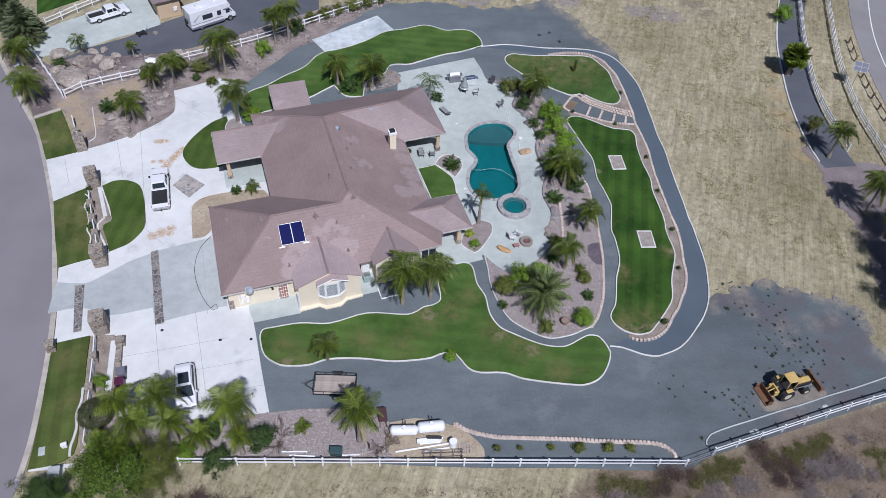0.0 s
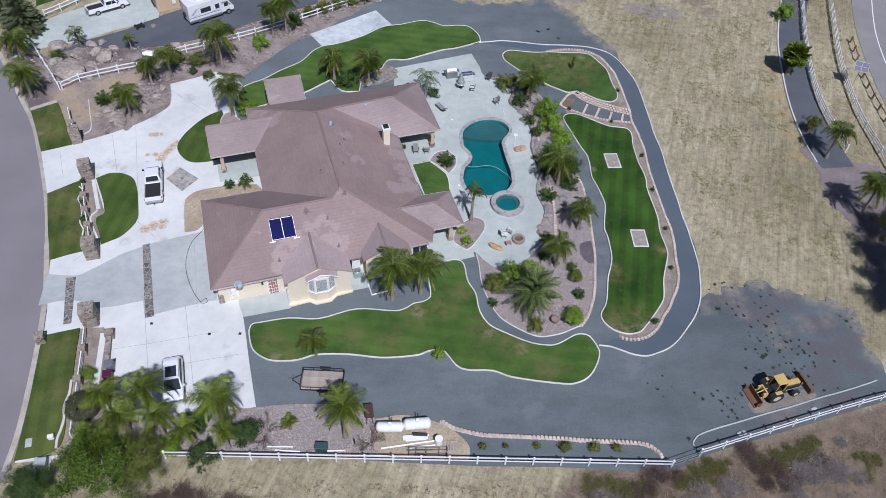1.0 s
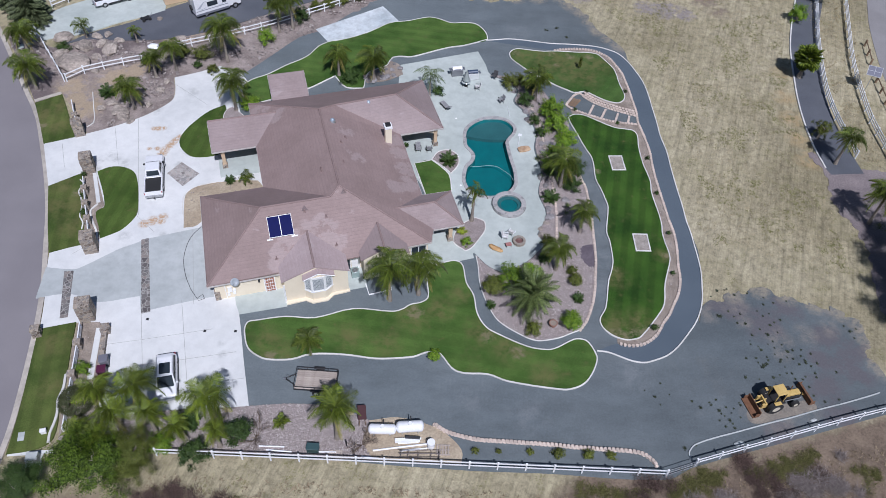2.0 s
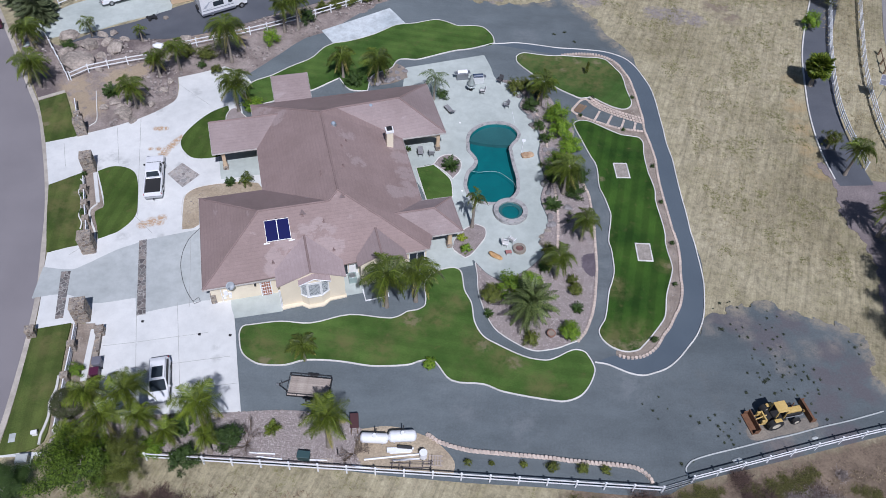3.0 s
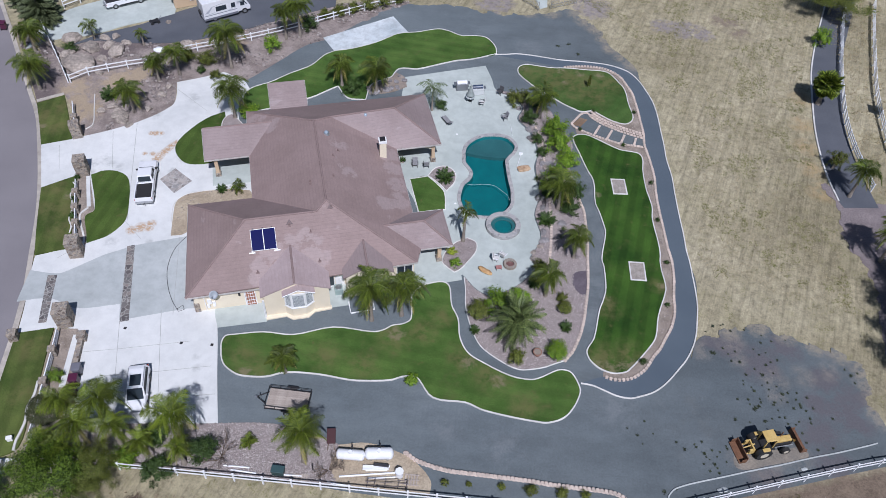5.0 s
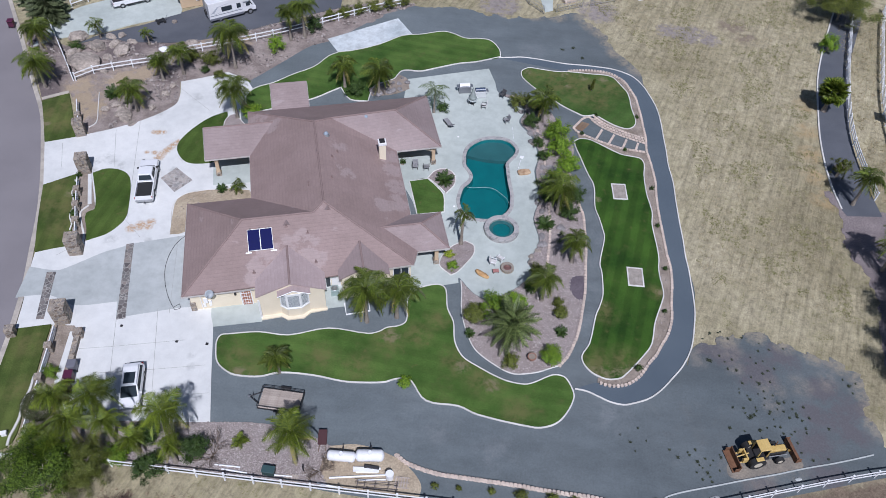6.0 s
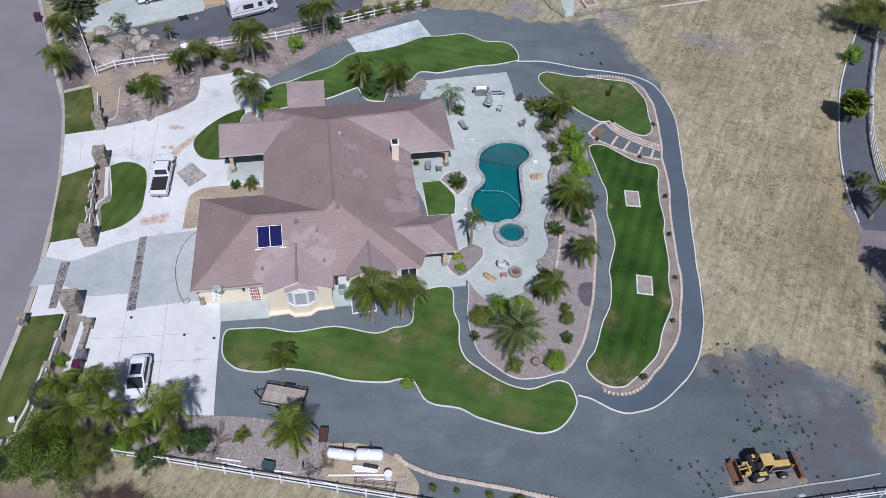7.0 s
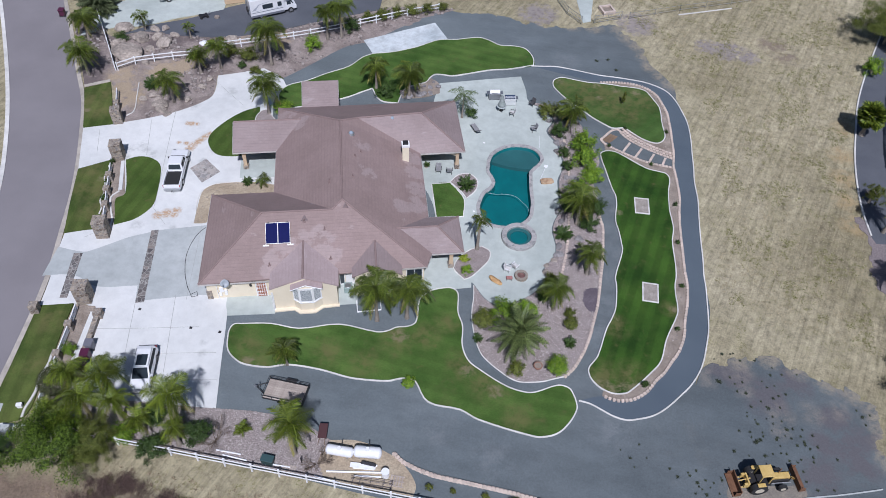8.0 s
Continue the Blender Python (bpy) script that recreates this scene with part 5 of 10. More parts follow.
kerb([(-30.1, 37.3), (-29.8, 35.9), (-29.8, 34.6), (-29.4, 33.4), (-29.3, 32.3), (-29.3, 31.5), (-29.1, 30.6)], 0.22, 0.22, False, "wavy white edging of the front bed")
kerb([(-41.9, 77.8), (-40.8, 75.0), (-39.8, 72.2), (-40.3, 71.2)], 0.12, 0.06, False, "thin pale edging in the bank")
kerb([(-37.8, 62.2), (-37.2, 61.6), (-37.3, 60.4), (-36.7, 59.4), (-36.1, 58.0), (-35.9, 56.8), (-35.2, 55.8), (-35.0, 54.9)], 0.14, 0.18, False, "wavy white edging on the street side of the front rail")


# ---- the house: local axes, x along the south front, y towards the back ----
HOUSE = pose(-18.97, 46.25, 0, 0, 0, 18.3)
house = thing("house", HOUSE, "single-storey cream stucco house with a brown tiled hip roof", "house")


def roof_part(name, planes, material, label="", thick=0.16):
    """Roof planes as thick slabs; each carries its own tile axes, along the eave and up the slope."""
    for poly in planes:
        bm = bmesh.new()
        uv = bm.loops.layers.uv.new("tile")
        vs = [Vector(p) for p in poly]
        n = Vector((0, 0, 0))
        for a, b in zip(vs, vs[1:] + vs[:1]):
            n += a.cross(b)
        n.normalize()
        if n.z < 0:
            vs, n = vs[::-1], -n
        along = Vector((0, 0, 1)).cross(n).normalized()
        up = n.cross(along)
        top = [bm.verts.new(v) for v in vs]
        low = [bm.verts.new(v - Vector((0, 0, thick))) for v in vs]
        made = [bm.faces.new(top), bm.faces.new(low[::-1])]
        for i in range(len(vs)):
            j = (i + 1) % len(vs)
            made.append(bm.faces.new((top[j], top[i], low[i], low[j])))
        for f in made:
            for l in f.loops:
                l[uv].uv = (l.vert.co.dot(along), l.vert.co.dot(up))
        bmesh.ops.triangulate(bm, faces=[f for f in bm.faces if len(f.verts) > 4])
        part(name, bm, material, house, label)


SW, NWC, INW = (0, 0, 2.9), (0.2, 12.45, 2.9), (6.77, 12.45, 2.9)
H1, V1, R1, R2 = (6.2, 6.2, 6.15), (13.2, 6.2, 6.15), (14.3, 7.1, 6.67), (14.3, 19.6, 6.67)
SE, NW2 = (22.4, 0.5, 3.1), (6.77, 27.0, 2.9)
R3, R4, NE, ET, Q = (16.2, 20.7, 6.05), (23.6, 21.6, 5.7), (28.3, 27.2, 2.9), (28.4, 17.7, 2.95), (23.2, 17.7, 2.9)
PR0, PR1 = (19.7, 4.85, 4.3), (23.85, 4.85, 4.3)
roof_part("roof_plane", [
    [SW, SE, R1, V1, H1], [SW, H1, NWC], [NWC, H1, V1, INW], [INW, V1, R1, R2, NW2],
    [R1, SE, (23.2, 2.6, 2.9), Q, R3, R2], [NW2, R2, R3, R4, NE]], ROOF)
roof_part("roof_plane", [[NE, R4, ET], [ET, R4, R3, Q]], ROOF_PALE, "weathered paler roof tiles, side-slope light added on the south gables")
roof_part("roof_plane", [[PR0, PR1, (26.4, 7.4, 2.9), (22.6, 7.4, 3.0)], [PR0, PR1, (26.4, 2.3, 2.9), (22.0, 2.3, 2.9)], [PR1, (26.4, 2.3, 2.9), (26.4, 7.4, 2.9)]], ROOF_PALE, "weathered paler roof tiles, side-slope light added on the south gables")
roof_part("roof_plane", [[(1.9, 19.2, 2.9), (7.2, 19.2, 2.95), (9.8, 23.0, 4.35), (1.9, 23.0, 4.3)], [(1.9, 24.3, 3.2), (8.4, 24.3, 3.3), (9.8, 23.0, 4.35), (1.9, 23.0, 4.3)]], ROOF_PALE, "weathered paler roof tiles, side-slope light added on the south gables")
roof_part("roof_plane", [[(9.6, 27.0, 2.85), (14.0, 27.0, 2.85), (14.0, 30.8, 3.95), (9.6, 30.8, 3.95)], [(9.6, 31.6, 3.3), (14.0, 31.6, 3.3), (14.0, 30.8, 3.95), (9.6, 30.8, 3.95)]], ROOF_PALE, "weathered paler roof tiles, side-slope light added on the south gables")
# first gable: pale weathered tile, raised further against its side slopes' shading
roof_part("roof_plane", [[(6.9, -1.4, 3.25), (6.9, 0.7, 3.25), (10.25, 3.46, 4.72), (10.25, -1.4, 4.7)], [(13.6, -1.4, 3.25), (13.6, 0.7, 3.25), (10.25, 3.46, 4.72), (10.25, -1.4, 4.7)]], ROOF_GABLE, "weathered paler roof tiles, side-slope light added on the south gables")
# second gable: tile lightened to make up for weaker sun on its slopes
roof_part("roof_plane", [[(14.9, -0.45, 3.25), (14.9, 0.7, 3.25), (17.35, 3.15, 4.56), (17.35, -0.45, 4.54)], [(19.9, -0.45, 3.25), (19.9, 0.7, 3.25), (17.35, 3.15, 4.56), (17.35, -0.45, 4.54)]], ROOF_PALE, "weathered paler roof tiles, side-slope light added on the south gables")


def wall(x0, y0, x1, y1, z1=2.78, material=STUCCO, label=""):
    return part("wall", boxed(x0, y0, 0.0, x1, y1, z1), material, house, label)


# outer walls, 0.2 m thick, set in under the eaves
for x0, y0, x1, y1 in (
    (0.55, 0.5, 7.4, 0.7), (0.55, 0.7, 0.75, 11.9), (0.55, 11.9, 7.3, 12.1), (7.3, 11.9, 7.5, 26.4), (7.3, 26.4, 27.6, 26.6),
    (27.6, 21.0, 27.8, 26.6), (22.7, 21.0, 27.6, 21.2), (22.5, 7.0, 22.7, 21.2), (22.0, 1.2, 22.2, 7.0), (22.2, 6.8, 22.5, 7.0),
    (19.7, 1.0, 22.2, 1.2), (13.4, 1.4, 15.2, 1.6)):
    wall(x0, y0, x1, y1)
# the two gabled bays stand a little higher
for x0, y0, x1, y1 in ((19.5, -0.25, 19.7, 1.2), (15.4, -0.25, 19.5, -0.05), (15.2, -0.25, 15.4, 1.6), (13.2, -1.3, 13.4, 1.6), (7.4, -1.3, 13.2, -1.1), (7.2, -1.3, 7.4, 0.7)):
    wall(x0, y0, x1, y1, 3.12)


def gable_wall(x0, x1, y, z0, top):
    bm = bmesh.new()
    a = [bm.verts.new(v) for v in ((x0, y, z0), (x1, y, z0), ((x0 + x1) / 2, y, top))]
    f = bm.faces.new(a)
    ext = bmesh.ops.extrude_face_region(bm, geom=[f])["geom"]
    bmesh.ops.translate(bm, vec=(0, 0.2, 0), verts=[v for v in ext if isinstance(v, bmesh.types.BMVert)])
    bmesh.ops.recalc_face_normals(bm, faces=bm.faces)
    return part("gable_wall", bm, STUCCO, house)


gable_wall(7.2, 13.4, -1.3, 3.12, 4.5)
gable_wall(15.2, 19.7, -0.25, 3.12, 4.34)


def fascia(a, b, h=0.2, w=0.03, material=FASCIA_PAINT, label="white painted fascia board"):
    bm = bmesh.new()
    a, b = Vector(a) - Vector((0, 0, 0.04)), Vector(b) - Vector((0, 0, 0.04))
    d = (b - a)
    s = Vector((-d.y, d.x, 0)).normalized() * (w / 2)
    vs = [bm.verts.new(p + o + Vector((0, 0, z))) for p in (a, b) for o in (s, -s) for z in (-h, 0.0)]
    for q in ((0, 1, 3, 2), (4, 6, 7, 5), (0, 4, 5, 1), (2, 3, 7, 6), (1, 5, 7, 3), (0, 2, 6, 4)):
        bm.faces.new([vs[i] for i in q])
    bmesh.ops.recalc_face_normals(bm, faces=bm.faces)
    return part("fascia", bm, material, house, label)


for a, b in (((-0.04, -0.04, 2.93), (6.9, -0.02, 2.93)), ((-0.04, 0, 2.93), (0.16, 12.45, 2.93)), ((1.86, 19.16, 2.93), (7.2, 19.16, 2.98)),
             ((1.86, 19.2, 2.93), (1.86, 23.0, 4.33)), ((1.86, 24.3, 3.23), (1.86, 23.0, 4.33)), ((6.73, 24.3, 2.93), (6.73, 27.0, 2.93)),
             ((9.56, 27.3, 2.98), (9.56, 30.8, 3.98)), ((14.04, 27.3, 2.98), (14.04, 30.8, 3.98)), ((23.24, 7.4, 2.93), (23.24, 17.7, 2.93)),
             ((23.2, 17.66, 2.93), (28.4, 17.66, 2.98)), ((28.44, 17.7, 2.98), (28.34, 27.2, 2.93)), ((22.6, 7.44, 3.0), (26.4, 7.44, 2.93)),
             ((26.44, 7.4, 2.93), (26.44, 2.3, 2.93)), ((22.2, 2.26, 2.93), (26.4, 2.26, 2.93)), ((19.9, 0.42, 3.08), (22.4, 0.46, 3.13)),
             ((22.44, 0.5, 3.13), (23.2, 2.4, 2.93)), ((6.77, 12.5, 2.93), (6.77, 19.2, 2.93))):
    fascia(a, b)


# ---- pool, spa and the things on the deck ----
def pool_shell():
    """Walls and floor: a shallow shelf at the house's back end, then the deep part."""
    pool = thing("swimming_pool", pose(0, 0, 0), "freeform teal swimming pool with stone coping, filled", "swimming pool")
    shelf = 74.7
    bm = bmesh.new()
    n = len(POOL_EDGE)
    top = [bm.verts.new((p.x, p.y, 0.045)) for p in POOL_EDGE]
    mid = sum(POOL_EDGE, Vector((0, 0))) / n
    low = [bm.verts.new((mid.x + (p.x - mid.x) * 0.93, mid.y + (p.y - mid.y) * 0.94, -0.85)) for p in POOL_EDGE]
    for i in range(n):
        bm.faces.new((top[i], top[(i + 1) % n], low[(i + 1) % n], low[i]))
    bm.faces.new(low)
    bmesh.ops.triangulate(bm, faces=[f for f in bm.faces if len(f.verts) > 4])
    bmesh.ops.recalc_face_normals(bm, faces=bm.faces)
    bmesh.ops.reverse_faces(bm, faces=bm.faces)
    part("basin", bm, PLASTER, pool, "teal plastered basin")
    xs = sorted(p.x for p in POOL_EDGE if abs(p.y - shelf) < 0.8)
    front = [(xs[0] + (xs[-1] - xs[0]) * k / 8, shelf - 0.35 * math.sin(math.pi * k / 8)) for k in range(9)]
    start = max(range(n), key=lambda i: POOL_EDGE[i].y)
    line = [POOL_EDGE[(start + k) % n] for k in range(n)]
    arc = [p for p in line if p.y > shelf]
    arc.sort(key=lambda p: math.atan2(p.y - 74.0, p.x - 8.4))
    part("shelf", slab_mesh(arc + [Vector(p) for p in front], -0.84, -0.4), PLASTER_GREY, pool, "grey plastered shallow shelf")
    part("coping", sweep(POOL_EDGE, 0.42, -0.1, 0.12, True, 0.16), COPING, pool, "stone coping")
    bm = bmesh.new()
    bm.faces.new([bm.verts.new((p.x, p.y, -0.06)) for p in POOL_EDGE])
    bmesh.ops.triangulate(bm, faces=bm.faces)
    bmesh.ops.recalc_face_normals(bm, faces=bm.faces)
    if sum(f.normal.z for f in bm.faces) < 0:
        bmesh.ops.reverse_faces(bm, faces=bm.faces)
    water = part("water", bm, WATER, pool, "clear rippled water")
    water.visible_shadow = False
    return pool


pool = pool_shell()


def tube(name, line, radius, material, parent=None, label="", sides=6):
    cu = bpy.data.curves.new(name, "CURVE")
    cu.dimensions, cu.bevel_depth, cu.bevel_resolution = "3D", radius, 2
    sp = cu.splines.new("POLY")
    sp.points.add(len(line) - 1)
    for q, v in zip(sp.points, line):
        q.co = (*v, 1)
    ob = new(name, cu)
    dg = bpy.context.evaluated_depsgraph_get()
    me = bpy.data.meshes.new_from_object(ob.evaluated_get(dg))
    bpy.data.objects.remove(ob)
    me.materials.clear()
    me.materials.append(material)
    ob = new(name, me)
    if parent:
        ob.parent = parent
    return tagged(ob, label)


hose_line = [(p.x, p.y, -0.03) for p in smooth_line([(5.9, 68.9), (6.7, 68.9), (8.0, 69.2), (9.1, 69.1), (10.0, 68.4), (10.7, 67.7), (11.0, 66.9)], False, 6)]
tagged(tube("pool_hose", hose_line, 0.022, plain("pale_blue_hose", (0.35, 0.45, 0.46), 0.5)), "pale floating cleaner hose curved across the pool", "hose")


def ring(r0, r1, z0, z1, sides=40):
    bm = bmesh.new()
    rows = []
    for k in range(sides):
        a = 2 * math.pi * k / sides
        c, s = math.cos(a), math.sin(a)
        rows.append([bm.verts.new((c * r, s * r, z)) for r, z in ((r1, z0), (r1, z1 - 0.03), (r1 - 0.03, z1), (r0 + 0.03, z1), (r0, z1 - 0.03), (r0, z0))])
    for k in range(sides):
        a, b = rows[k], rows[(k + 1) % sides]
        for i in range(6):
            bm.faces.new((a[i], b[i], b[(i + 1) % 6], a[(i + 1) % 6]))
    bmesh.ops.recalc_face_normals(bm, faces=bm.faces)
    return bm


def disc(r, z, sides=40):
    bm = bmesh.new()
    bmesh.ops.create_circle(bm, cap_ends=True, segments=sides, radius=r)
    bm.normal_update()
    if sum(f.normal.z for f in bm.faces) < 0:
        bmesh.ops.reverse_faces(bm, faces=bm.faces)
    bmesh.ops.translate(bm, vec=(0, 0, z), verts=bm.verts)
    return bm


spa = thing("spa", pose(10.45, 62.7, 0.05), "round raised hot tub with a stone rim, filled", "spa")
part("rim", ring(1.36, 1.92, 0, 0.45), COPING, spa, "stone rim")
part("floor", disc(1.4, 0.03), PLASTER, spa, "teal plastered floor")
spa_step = part("bench", ring(0.95, 1.36, 0.0, 0.16), PLASTER_GREY, spa, "grey plastered bench")
spa_water = part("water", disc(1.37, 0.34), WATER, spa, "clear water")
spa_water.visible_shadow = False

fire = thing("fire_pit", pose(11.5, 57.3, 0.05), "round brown stone fire pit on the deck", "fire pit")
for k in range(14):
    a = 2 * math.pi * k / 14
    b = part("block", boxed(0.42, -0.135, 0, 0.7, 0.135, 0.36, 0.03), STONE, fire) if k == 0 else again(b, Matrix.Rotation(a, 4, "Z"), fire)
part("ash_bed", disc(0.44, 0.14, 20), surface("ash_and_lava", (0.10, 0.05, 0.045), (0.20, 0.11, 0.10), 4, 20, 0.95, 0.8, 0.03), fire, "dark red lava rock")


def patio_chair(m, cushion, frame_mat, label):
    c = thing("patio_chair", m, label, "chair", "patio chairs")
    for sx in (-0.28, 0.28):
        for sy in (-0.26, 0.26):
            part("leg", rod(bmesh.new(), (sx, sy, 0), (sx * 0.95, sy * 0.95, 0.4), 0.022), frame_mat, c)
    part("seat", boxed(-0.3, -0.3, 0.38, 0.3, 0.3, 0.47, 0.03), cushion, c)
    part("backrest", boxed(-0.3, -0.05, 0.0, 0.3, 0.03, 0.62, 0.03, pose(0, 0.3, 0.42, -14)), cushion, c)
    for sx in (-0.33, 0.33):
        part("armrest", boxed(sx - 0.03, -0.28, 0.6, sx + 0.03, 0.3, 0.65, 0.012), frame_mat, c)
        part("arm_post", rod(bmesh.new(), (sx, -0.24, 0.38), (sx, -0.24, 0.61), 0.02), frame_mat, c)
    return c


CUSHION_GREY = surface("grey_outdoor_fabric", (0.20, 0.20, 0.21), (0.28, 0.28, 0.29), 3, 40, 0.9, 0.3, 0.004)
CUSHION_DARK = surface("charcoal_outdoor_fabric", (0.05, 0.05, 0.055), (0.08, 0.08, 0.085), 3, 40, 0.9, 0.3, 0.004)
CUSHION_PALE = surface("pale_outdoor_fabric", (0.52, 0.51, 0.50), (0.62, 0.61, 0.60), 3, 40, 0.9, 0.3, 0.004)
CUSHION_RED = surface("dusty_red_fabric", (0.30, 0.13, 0.12), (0.40, 0.20, 0.18), 3, 40, 0.9, 0.3, 0.004)
patio_chair(pose(10.0, 57.7, 0.05, 0, 0, 80), CUSHION_PALE, VINYL, "white slatted patio chair beside the fire pit")
patio_chair(pose(10.7, 58.3, 0.05, 0, 0, 150), CUSHION_PALE, VINYL, "white slatted patio chair beside the fire pit")
stool = thing("footstool", pose(10.35, 56.6, 0.05, 0, 0, 15), "low dusty red footstool beside the fire pit", "footstool")
part("top", boxed(-0.32, -0.22, 0.3, 0.32, 0.22, 0.4, 0.03), CUSHION_RED, stool)
for sx in (-0.26, 0.26):
    for sy in (-0.16, 0.16):
        part("leg", boxed(sx - 0.02, sy - 0.02, 0, sx + 0.02, sy + 0.02, 0.3), IRON, stool)
patio_chair(pose(6.4, 83.6, 0.05, 0, 0, -90), CUSHION_PALE, IRON, "pale cushioned patio chair beside the dining table")
patio_chair(pose(9.5, 81.2, 0.05, 0, 0, -60), CUSHION_GREY, IRON, "grey reclining patio chair beside the pool")
patio_chair(pose(8.6, 86.2, 0.05, 0, 0, -30), CUSHION_DARK, IRON, "charcoal patio chair on the deck's corner")
patio_chair(pose(0.9, 71.0, 0.05, 0, 0, 190), CUSHION_GREY, IRON, "grey cushioned patio chair under the covered patio")
patio_chair(pose(-0.4, 70.9, 0.05, 0, 0, 10), CUSHION_GREY, IRON, "grey cushioned patio chair under the covered patio")


def grill_island(m, label, hood, base):
    g = thing("barbecue_grill", m, label, "grill", "deck grills")
    part("cabinet", boxed(-0.75, -0.45, 0, 0.75, 0.35, 0.86, 0.02), base, g, "metal cabinet")
    part("shelf", boxed(-1.05, -0.32, 0.82, -0.77, 0.32, 0.87, 0.01), STEEL, g)
    part("shelf", boxed(0.77, -0.32, 0.82, 1.05, 0.32, 0.87, 0.01), STEEL, g)
    bm = bmesh.new()
    bmesh.ops.create_cone(bm, cap_ends=True, segments=20, radius1=0.32, radius2=0.32, depth=1.3, matrix=pose(0, 0.02, 0.9, 0, 90, 0))
    part("lid", bm, hood, g, "rounded hood")
    part("handle", rod(bmesh.new(), (-0.45, -0.36, 1.0), (0.45, -0.36, 1.0), 0.02), STEEL, g)
    for sx in (-0.6, 0.6):
        for sy in (-0.25, 0.25):
            part("wheel", rod(bmesh.new(), (sx - 0.03, sy, 0.0), (sx + 0.03, sy, 0.0), 0.06, None, 12), BLACK, g)
    return g


grill_island(pose(3.6, 86.5, 0.11, 0, 0, 15), "stainless barbecue grill with a bright hood on the deck", VINYL, plain("steel_grill_cabinet", (0.24, 0.25, 0.27), 0.4, 0.4))
grill_island(pose(5.7, 85.9, 0.11, 0, 0, 15), "pale barbecue counter with a dark grill on the deck", plain("navy_grill_enamel", (0.05, 0.07, 0.12), 0.3), plain("pale_grill_cabinet", (0.58, 0.60, 0.60), 0.5))

table = thing("patio_table", pose(4.9, 84.2, 0.05), "round frosted glass patio table on the deck", "table")
part("tabletop", ring(0.03, 0.62, 0.7, 0.74, 28), plain("frosted_table_glass", (0.42, 0.46, 0.46), 0.15), table, "frosted glass top")
for k in range(4):
    a = k * math.pi / 2 + 0.4
    part("leg", rod(bmesh.new(), (0.5 * math.cos(a), 0.5 * math.sin(a), 0), (0.35 * math.cos(a), 0.35 * math.sin(a), 0.7), 0.025), IRON, table)
umb = thing("patio_umbrella", pose(4.9, 84.2, 0.05), "half-closed grey patio umbrella standing through the table", "umbrella")
part("base", rod(bmesh.new(), (0, 0, 0), (0, 0, 0.1), 0.26, 0.2, 20), IRON, umb)
part("pole", rod(bmesh.new(), (0, 0, 0.1), (0, 0, 2.55), 0.025), STEEL, umb)
bm = bmesh.new()
for z0, r0, z1, r1 in ((0.95, 0.52, 1.5, 0.3), (1.5, 0.3, 2.45, 0.04)):
    rod(bm, (0, 0, z0), (0, 0, z1), r0, r1, 10)
part("canopy", bm, surface("grey_green_canopy", (0.20, 0.23, 0.22), (0.29, 0.32, 0.31), 3, 30, 0.9, 0.3, 0.004), umb, "folded fabric canopy")
lounger = thing("sun_lounger", pose(2.5, 79.4, 0.05, 0, 0, -55), "grey fabric sun lounger with a raised back", "sun lounger")
part("frame", boxed(-1.0, -0.33, 0.24, 0.45, 0.33, 0.29, 0.015), IRON, lounger)
part("mattress", boxed(-1.0, -0.3, 0.29, 0.4, 0.3, 0.36, 0.03), CUSHION_GREY, lounger)
part("backrest", boxed(0, -0.3, 0, 0.75, 0.3, 0.07, 0.03, pose(0.4, 0, 0.31, 0, -32, 0)), CUSHION_GREY, lounger)
for sx in (-0.9, 0.35):
    for sy in (-0.28, 0.28):
        part("leg", boxed(sx - 0.025, sy - 0.025, 0, sx + 0.025, sy + 0.025, 0.25), IRON, lounger)

pole = thing("pool_net", pose(11.75, 74.2, 0.05, 0, 0, 262), "white pool skimmer net lying on the deck", "pool net")
part("pole", rod(bmesh.new(), (-0.6, 0, 0.05), (1.6, 0, 0.05), 0.03), VINYL, pole)
part("net", boxed(-1.05, -0.22, 0.02, -0.6, 0.22, 0.07, 0.02), VINYL, pole)
pole2 = thing("pool_net", pose(10.5, 79.3, 0.05, 0, 0, 98), "white pool pole lying on the deck", "pool net")
part("pole", rod(bmesh.new(), (-1.1, 0, 0.04), (1.1, 0, 0.04), 0.025), VINYL, pole2)

log_boat = thing("carved_log", pose(9.0, 56.0, 0.05, 0, 0, -28), "orange-brown carved log lying on the deck", "log")
bm = bmesh.new()
bmesh.ops.create_icosphere(bm, subdivisions=3, radius=0.5)
for v in bm.verts:
    v.co.x *= 1.7
    v.co.y *= 0.62
    v.co.z = v.co.z * 0.55 + 0.24 + noise.noise(v.co * 2.3) * 0.12
    if v.co.z > 0.3 and abs(v.co.x) < 0.6:
        v.co.z -= 0.16 * (1 - abs(v.co.x) / 0.6)
part("trunk", bm, surface("orange_log_wood", (0.30, 0.15, 0.05), (0.60, 0.40, 0.19), 2.2, 12, 0.7, 0.6, 0.02, 0, 0.4, 0.3), log_boat, "", True)

